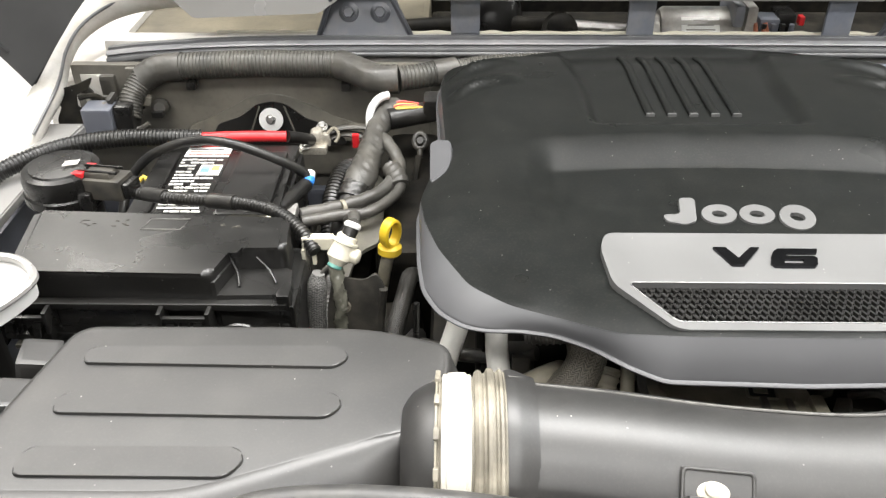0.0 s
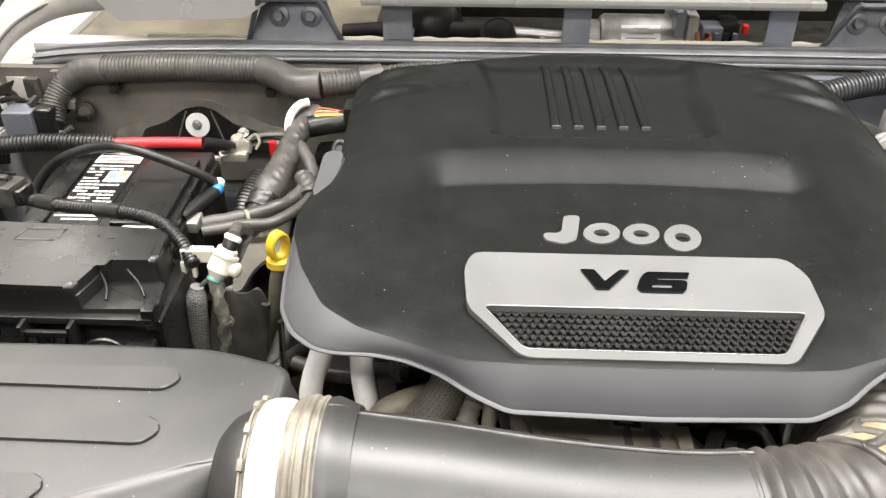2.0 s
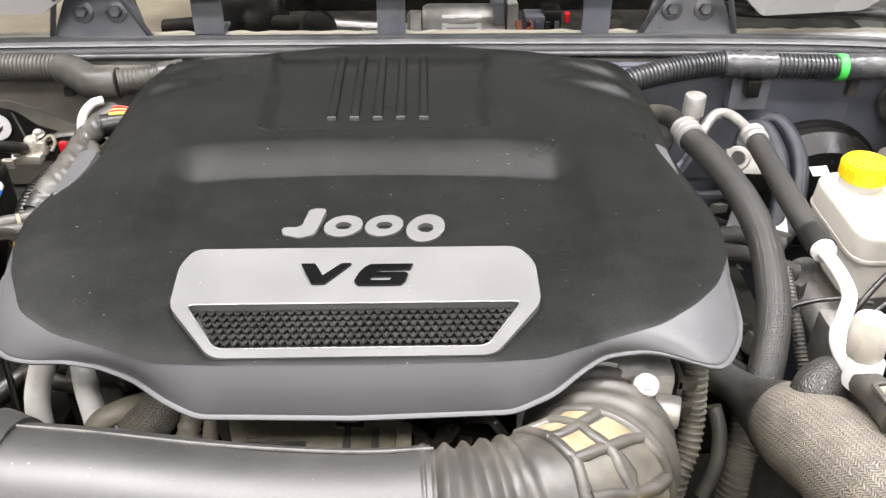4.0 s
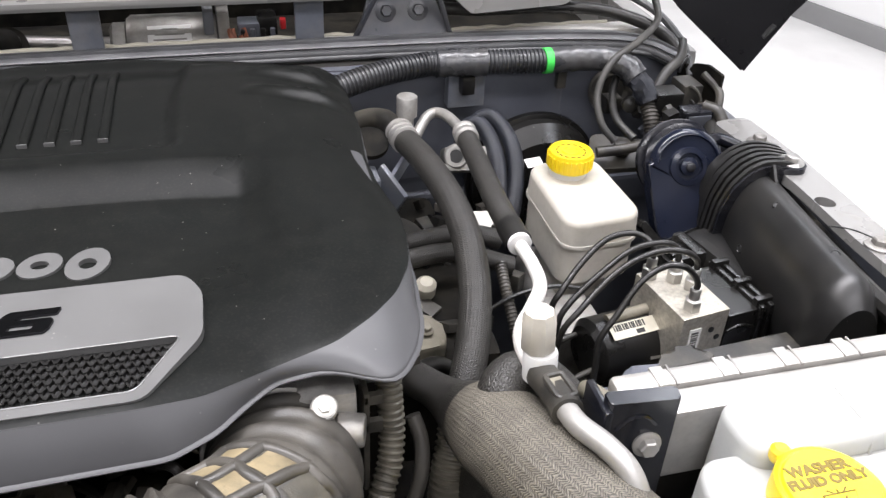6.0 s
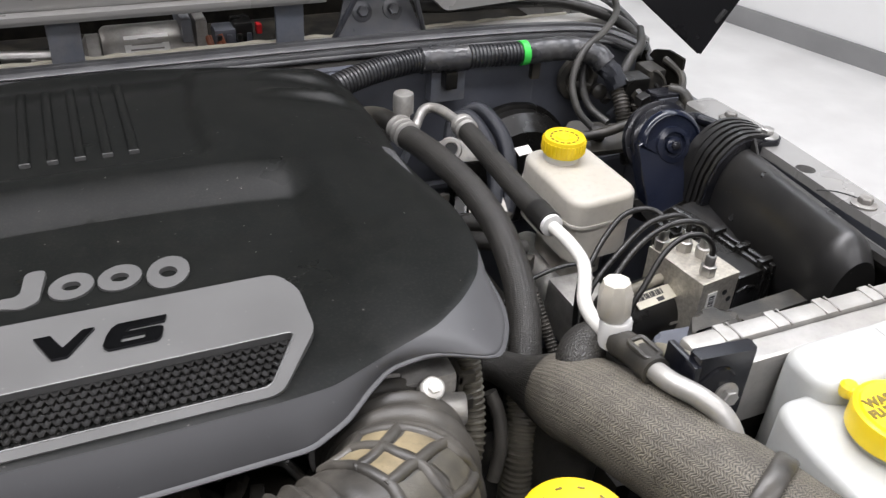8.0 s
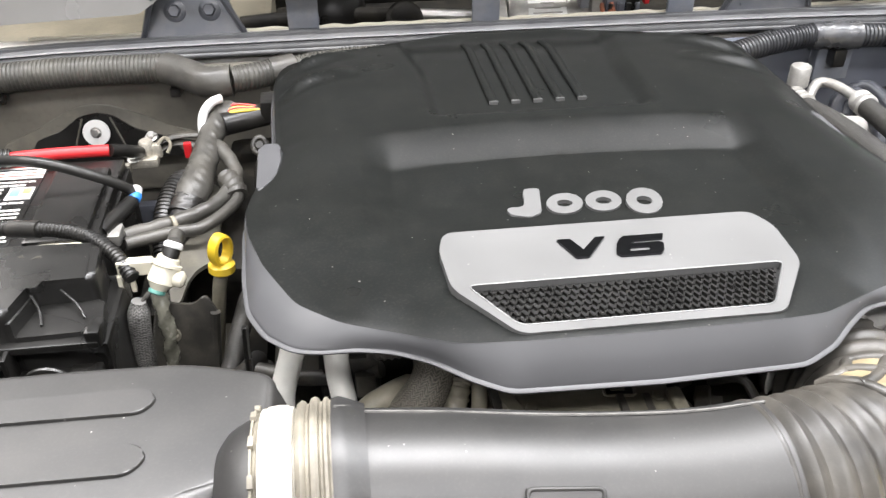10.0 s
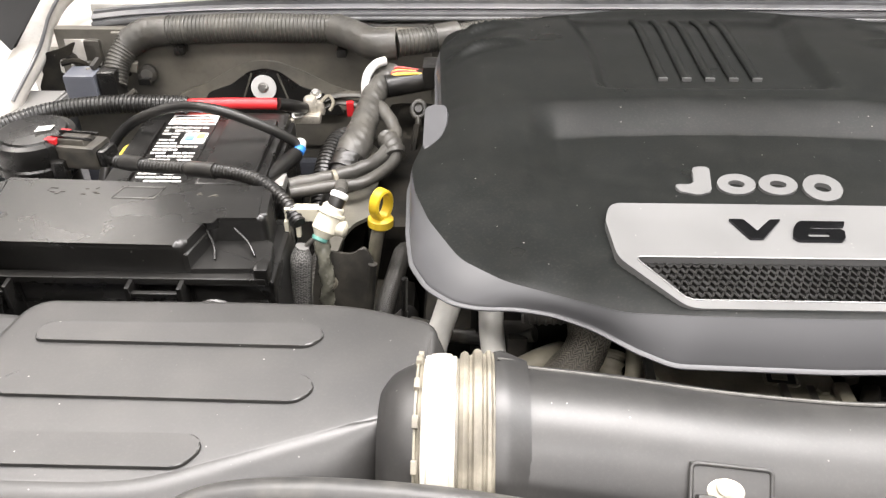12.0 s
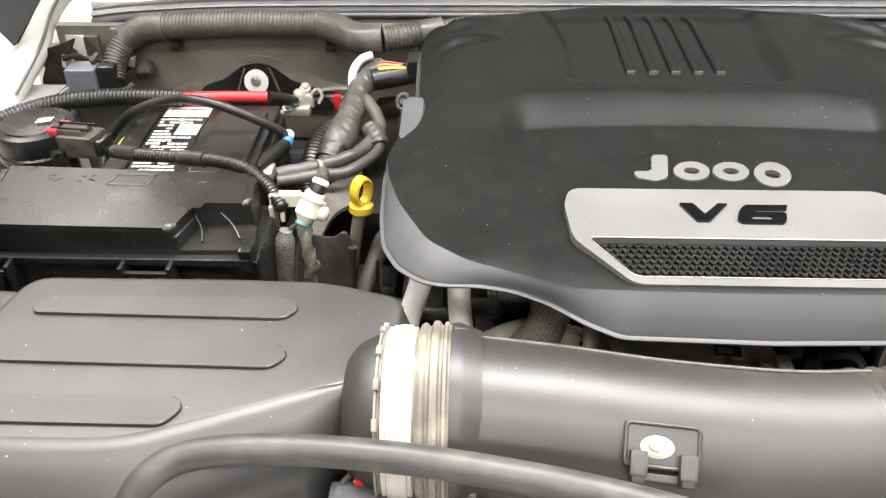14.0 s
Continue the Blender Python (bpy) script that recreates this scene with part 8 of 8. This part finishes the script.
part("seam", shifted(sweep([(0.717, 0.3415, 1.030), (0.717, 0.3435, 1.0425), (0.717, 0.3475, 1.0495), (0.717, 0.3540, 1.0519), (0.718, 0.384, 1.0519)], 0.0009, 8, 0.003), BOTTLE_AT), M_WHITE, wb)
part("neck", lathe([(0.0255, 1.030), (0.0255, 1.050)], 32, pose(0.673, 0.303, 0.009)), M_WHITE, wb)
wcap = part("cap", lathe([(0.0285, 1.042), (0.0302, 1.044), (0.0302, 1.0575), (0.0296, 1.0600), (0.0280, 1.0610), (0.0272, 1.0606), (0.0266, 1.0606), (0.0255, 1.0622), (0.002, 1.0622)], 48, pose(0.673, 0.303, 0.009)), M_YELLOW, wb, "yellow snap cap")
text_m = pose(0.673, 0.303, 1.0712, 0, 0, 0)
part("cap_text", letters("WASHER", 0.0094, 0.0004, text_m @ pose(-0.001, 0.0120, 0), 0.0005), M_YINK, wcap, smooth=0)
part("cap_text", letters("FLUID ONLY", 0.0086, 0.0004, text_m @ pose(0.0, 0.0036, 0), 0.0005), M_YINK, wcap, smooth=0)
screen = [(-0.010, -0.0054), (0.010, -0.0054), (0.0062, -0.0150), (-0.0062, -0.0150)]
part("wiper_sign", sweep([text_m @ Vector((x, y, 0)) for x, y in screen + screen[:1]], 0.0006, 6, 0.003, raw=True), M_YINK, wcap)
part("wiper_sign", sweep([text_m @ Vector((-0.004, -0.0148, 0)), text_m @ Vector((0.003, -0.008, 0))], 0.0006, 6, 0.002), M_YINK, wcap)
for k in (-1, 0, 1):
    part("wiper_sign", sweep([text_m @ Vector((k * 0.003, -0.0050, 0)), text_m @ Vector((k * 0.006, -0.0025, 0))], 0.0006, 6, 0.002), M_YINK, wcap)
part("hinge_tab", absorb(sweep([(0.6660, 0.328, 1.060), (0.6665, 0.338, 1.060)], 0.005, 10, 0.003), lathe([(0.005, 0), (0.006, 0.002), (0.006, 0.008), (0.004, 0.010)], 16, pose(0.6667, 0.338, 1.055))), M_YELLOW, wcap)
part("pull_tab", block(-0.012, 0.012, -0.020, 0.0, 1.052, 1.058, 0.002, pose(0.690, 0.276, 0, 0, 0, 30)), M_YELLOW, wcap)

# coolant bottle with its cap
cb = group_thing("coolant_bottle", (0.445, 0.31, 0.85), "milky coolant bottle neck with a yellow cap", "bottle")
part("body", prism(rounded([(0.400, 0.335), (0.500, 0.335), (0.505, 0.25), (0.400, 0.25)], 0.02), 0.80, 1.010, 0.012, segs=4), M_MILK2, cb)
part("neck", lathe([(0.026, 1.00), (0.026, 1.045)], 32, pose(0.451, 0.313, 0)), M_WHITE, cb)
ccap = part("cap", lathe([(0.0300, 1.036), (0.0320, 1.038), (0.0320, 1.052), (0.0305, 1.056), (0.0270, 1.0585), (0.002, 1.0590)], 48, pose(0.451, 0.313, 0)), M_YELLOW, cb, "yellow snap cap")
part("tab", sweep([(0.425, 0.329, 1.048), (0.415, 0.337, 1.050)], 0.0055, 10, 0.003), M_YELLOW, ccap)
for k in range(3):
    part("print_bar", block(-0.011 + 0.004 * k, 0.010, -0.0012, 0.0012, 1.0590, 1.0594, 0, pose(0.453, 0.318 - 0.006 * k, 0, 0, 0, 18)), M_YINK, ccap)
for k in range(9):
    a = math.radians(20 + 35 * k)
    part("print_bar", block(-0.002, 0.002, -0.0006, 0.0006, 1.0589, 1.0593, 0, pose(0.451 + 0.021 * math.cos(a), 0.313 + 0.021 * math.sin(a), 0, 0, 0, math.degrees(a) + 90)), M_YINK, ccap)

# ---- front edge of the bay ----
fh = group_thing("front_hose", (0.0, 0.29, 1.03), "smooth satin black hose curving along the bay's front", "hose")
part("hose", sweep([(-0.134, 0.272, 1.026), (-0.127, 0.281, 1.050), (-0.116, 0.291, 1.062), (-0.095, 0.299, 1.069), (-0.050, 0.300, 1.074), (0.010, 0.296, 1.075), (0.070, 0.286, 1.076), (0.125, 0.273, 1.077), (0.18, 0.257, 1.076)], 0.0085, 20, 0.005), M_HOSE, fh)
part("cuff", sweep([(-0.134, 0.272, 1.024), (-0.130, 0.277, 1.040)], 0.0100, 18, 0.003), M_HOSE, fh)
fs = group_thing("front_connectors", (0.0, 0.31, 0.95), "dark grey connectors and wires at the bay's front", "connectors")
part("plug", block(-0.026, 0.030, 0.292, 0.316, 1.012, 1.030, 0.004), M_LOOM, fs)
part("plug_cap", block(-0.020, 0.026, 0.2915, 0.298, 1.014, 1.027, 0.002), M_BLACK, fs)
part("plug_nose", lathe([(0.008, 0), (0.0095, 0.002), (0.0095, 0.030), (0.007, 0.034)], 20, aim((0.028, 0.300, 1.018), (1, -0.05, -0.05))), M_LOOM, fs)
part("lock", block(-0.012, -0.006, 0.312, 0.316, 1.029, 1.033, 0.001), M_RED, fs, "red connector lock")
part("wire", sweep([(0.05, 0.298, 1.016), (0.075, 0.292, 1.012), (0.11, 0.282, 1.0)], 0.004, 8, 0.006), M_CREAM, fs)
part("wire", sweep([(-0.022, 0.312, 1.026), (-0.010, 0.322, 1.034), (0.000, 0.328, 1.030), (0.012, 0.324, 1.022)], 0.0022, 8, 0.004), M_DUSTY, fs)
part("wire", sweep([(0.004, 0.316, 1.028), (0.014, 0.324, 1.032), (0.024, 0.320, 1.022)], 0.0018, 8, 0.004), M_CREAM, fs)
part("shelf", block(-0.085, 0.05, 0.262, 0.300, 0.985, 1.013, 0.005), M_ALU, fs, "pale painted shelf under the plugs")
part("shelf_rib", block(-0.083, -0.030, 0.268, 0.284, 1.012, 1.020, 0.003), M_ALU, fs)
thing("round_cover", lathe([(0.036, 1.0), (0.040, 1.004), (0.040, 1.036), (0.032, 1.048), (0.010, 1.053), (0.004, 1.0535)], 40, pose(-0.132, 0.252, 0)), M_CAPW, "pale rounded cover at the bay's front", "cover")
hl = group_thing("plastic_tray", (-0.36, 0.46, 0.95), "pale dished plastic tray with a raised rim", "tray")
tray_pts = rounded([(-0.420, 0.515), (-0.312, 0.514), (-0.291, 0.494), (-0.300, 0.470), (-0.345, 0.395), (-0.420, 0.395)], 0.018)
lean_tray = pose(-0.30, 0.49, 1.078, 4, 4, 0) @ pose(0.30, -0.49, 0)
part("dish", prism(tray_pts, -0.016, -0.004, 0.003, lean_tray), M_CAPW, hl)
part("rim", sweep([lean_tray @ Vector((x, y, 0)) for x, y in tray_pts + tray_pts[:1]], 0.0035, 8, 0.003, raw=True, caps=False), M_PAINT, hl, "grey raised rim")
part("stem", block(-0.42, -0.335, 0.40, 0.50, 0.86, 1.062, 0.01), M_BLACK, hl)
thing("lower_loom", sweep([(-0.02, 0.60, 0.92), (-0.035, 0.56, 0.95), (-0.05, 0.52, 0.95), (-0.07, 0.50, 0.93)], 0.010, 12, 0.006), M_BRAID, "dark loom under the cover's edge", "loom")
thing("lower_loom", sweep([(-0.02, 0.57, 0.96), (-0.03, 0.54, 0.97), (-0.055, 0.515, 0.96), (-0.09, 0.49, 0.93)], 0.008, 12, 0.006), M_RUBBER, "dark loom under the cover's edge", "loom")
thing("stay_rod", sweep([(-0.017, 0.512, 1.042), (-0.018, 0.510, 1.01), (-0.020, 0.505, 0.95)], 0.0025, 8, 0.01), M_BLACK, "thin black stay under the cover's corner", "rod")
# filler blocks whose near-black colour carries the bay's deep shade
thing("bay_clutter", block(-0.13, -0.02, 0.48, 0.70, 0.5, 0.90, 0.02), M_DARK, "grimy parts deep in the bay, shade in their colour", "engine part")
thing("bay_clutter", block(0.60, 0.80, 0.45, 0.62, 0.5, 0.87, 0.02), M_DARK, "grimy parts deep in the bay, shade in their colour", "engine part")

# ---- small clutter: clips, tabs and looms where the bay is crowded ----
rnd = random.Random(33)
for k in range(34):
    w, d, h = rnd.uniform(0.002, 0.008), rnd.uniform(0.002, 0.007), rnd.uniform(0.004, 0.014)
    m = pose(rnd.uniform(0.885, 0.955), rnd.uniform(0.872, 0.955), rnd.uniform(0.945, 1.012), rnd.uniform(-35, 35), rnd.uniform(-35, 35), rnd.uniform(0, 90))
    part("clip", block(-w, w, -d, d, -h / 2, h / 2, 0.001, m), rnd.choice((M_DUSTY, M_DARK, M_BLACK, M_BAY)), cl)
for k in range(7):
    x, y, z = rnd.uniform(0.885, 0.945), rnd.uniform(0.88, 0.94), rnd.uniform(0.96, 1.01)
    part("wire", sweep([(x, y, z), (x + rnd.uniform(-0.02, 0.02), y - 0.012, z + 0.012), (x + rnd.uniform(-0.02, 0.02), y - 0.02, z - 0.004), (x + rnd.uniform(-0.02, 0.02), y - 0.012, z - 0.03)], 0.0022, 8, 0.004), rnd.choice((M_RUBBER, M_DUSTY)), cl)
front_bits = group_thing("front_fittings", (0.2, 0.45, 0.95), "dusty small brackets and plugs under the cover's front edge", "fittings")
for k in range(30):
    w, d, h = rnd.uniform(0.003, 0.012), rnd.uniform(0.003, 0.009), rnd.uniform(0.004, 0.014)
    m = pose(rnd.uniform(0.04, 0.37), rnd.uniform(0.435, 0.478), rnd.uniform(0.965, 1.006), rnd.uniform(-30, 30), rnd.uniform(-30, 30), rnd.uniform(0, 90))
    part("fitting", block(-w, w, -d, d, -h / 2, h / 2, 0.0015, m), rnd.choice((M_DUSTY, M_DARK, M_BELLOW, M_TAN)), front_bits)
for k in range(6):
    x = 0.06 + 0.05 * k
    part("wire", sweep([(x, 0.47, 0.99), (x + 0.015, 0.455, 1.0 + rnd.uniform(-0.01, 0.008)), (x + 0.03, 0.45, 0.985), (x + 0.05, 0.455, 0.97)], rnd.uniform(0.0025, 0.005), 8, 0.005), rnd.choice((M_RUBBER, M_DUSTY, M_BELLOW)), front_bits)
side_bits = group_thing("side_fittings", (0.56, 0.68, 0.9), "grimy small brackets, bolts and looms beside the engine", "fittings")
for k in range(30):
    w, d, h = rnd.uniform(0.004, 0.014), rnd.uniform(0.004, 0.012), rnd.uniform(0.006, 0.020)
    m = pose(rnd.uniform(0.515, 0.66), rnd.uniform(0.53, 0.86), rnd.uniform(0.905, 0.945), rnd.uniform(-30, 30), rnd.uniform(-30, 30), rnd.uniform(0, 90))
    part("fitting", block(-w, w, -d, d, -h / 2, h / 2, 0.0015, m), rnd.choice((M_DUSTY, M_DARK, M_BLACK, M_BELLOW)), side_bits)
part("loom", sweep([(0.505, 0.700, 0.955), (0.540, 0.705, 0.962), (0.585, 0.712, 0.958), (0.640, 0.705, 0.940)], 0.0095, 14, 0.005), M_BRAID, side_bits)
part("loom", sweep([(0.580, 0.640, 0.930), (0.620, 0.650, 0.945), (0.660, 0.652, 0.950), (0.690, 0.650, 0.945)], 0.0022, 8, 0.006), M_RUBBER, side_bits)
part("loom", ribbed([(0.622, 0.690, 0.955), (0.620, 0.660, 0.940), (0.622, 0.630, 0.915), (0.626, 0.600, 0.88)], 0.0058, 0.0036, 0.13, 12), M_BELLOW, side_bits)
part("loom", sweep([(0.505, 0.560, 0.950), (0.530, 0.575, 0.945), (0.560, 0.570, 0.925), (0.600, 0.560, 0.90)], 0.0075, 12, 0.006), M_RUBBER, side_bits)
part("casting_lug", prism(rounded([(0.515, 0.600), (0.548, 0.604), (0.550, 0.640), (0.530, 0.652), (0.513, 0.640)], 0.008), 0.915, 0.940, 0.005, segs=3), M_TAN, side_bits, "dusty tan casting lug")
for x, y in ((0.530, 0.655), (0.532, 0.622), (0.525, 0.80)):
    hexbolt("bolt", (x, y, 0.944), (0.1, -0.2, 1), 0.005, side_bits, 1.4, M_TAN)
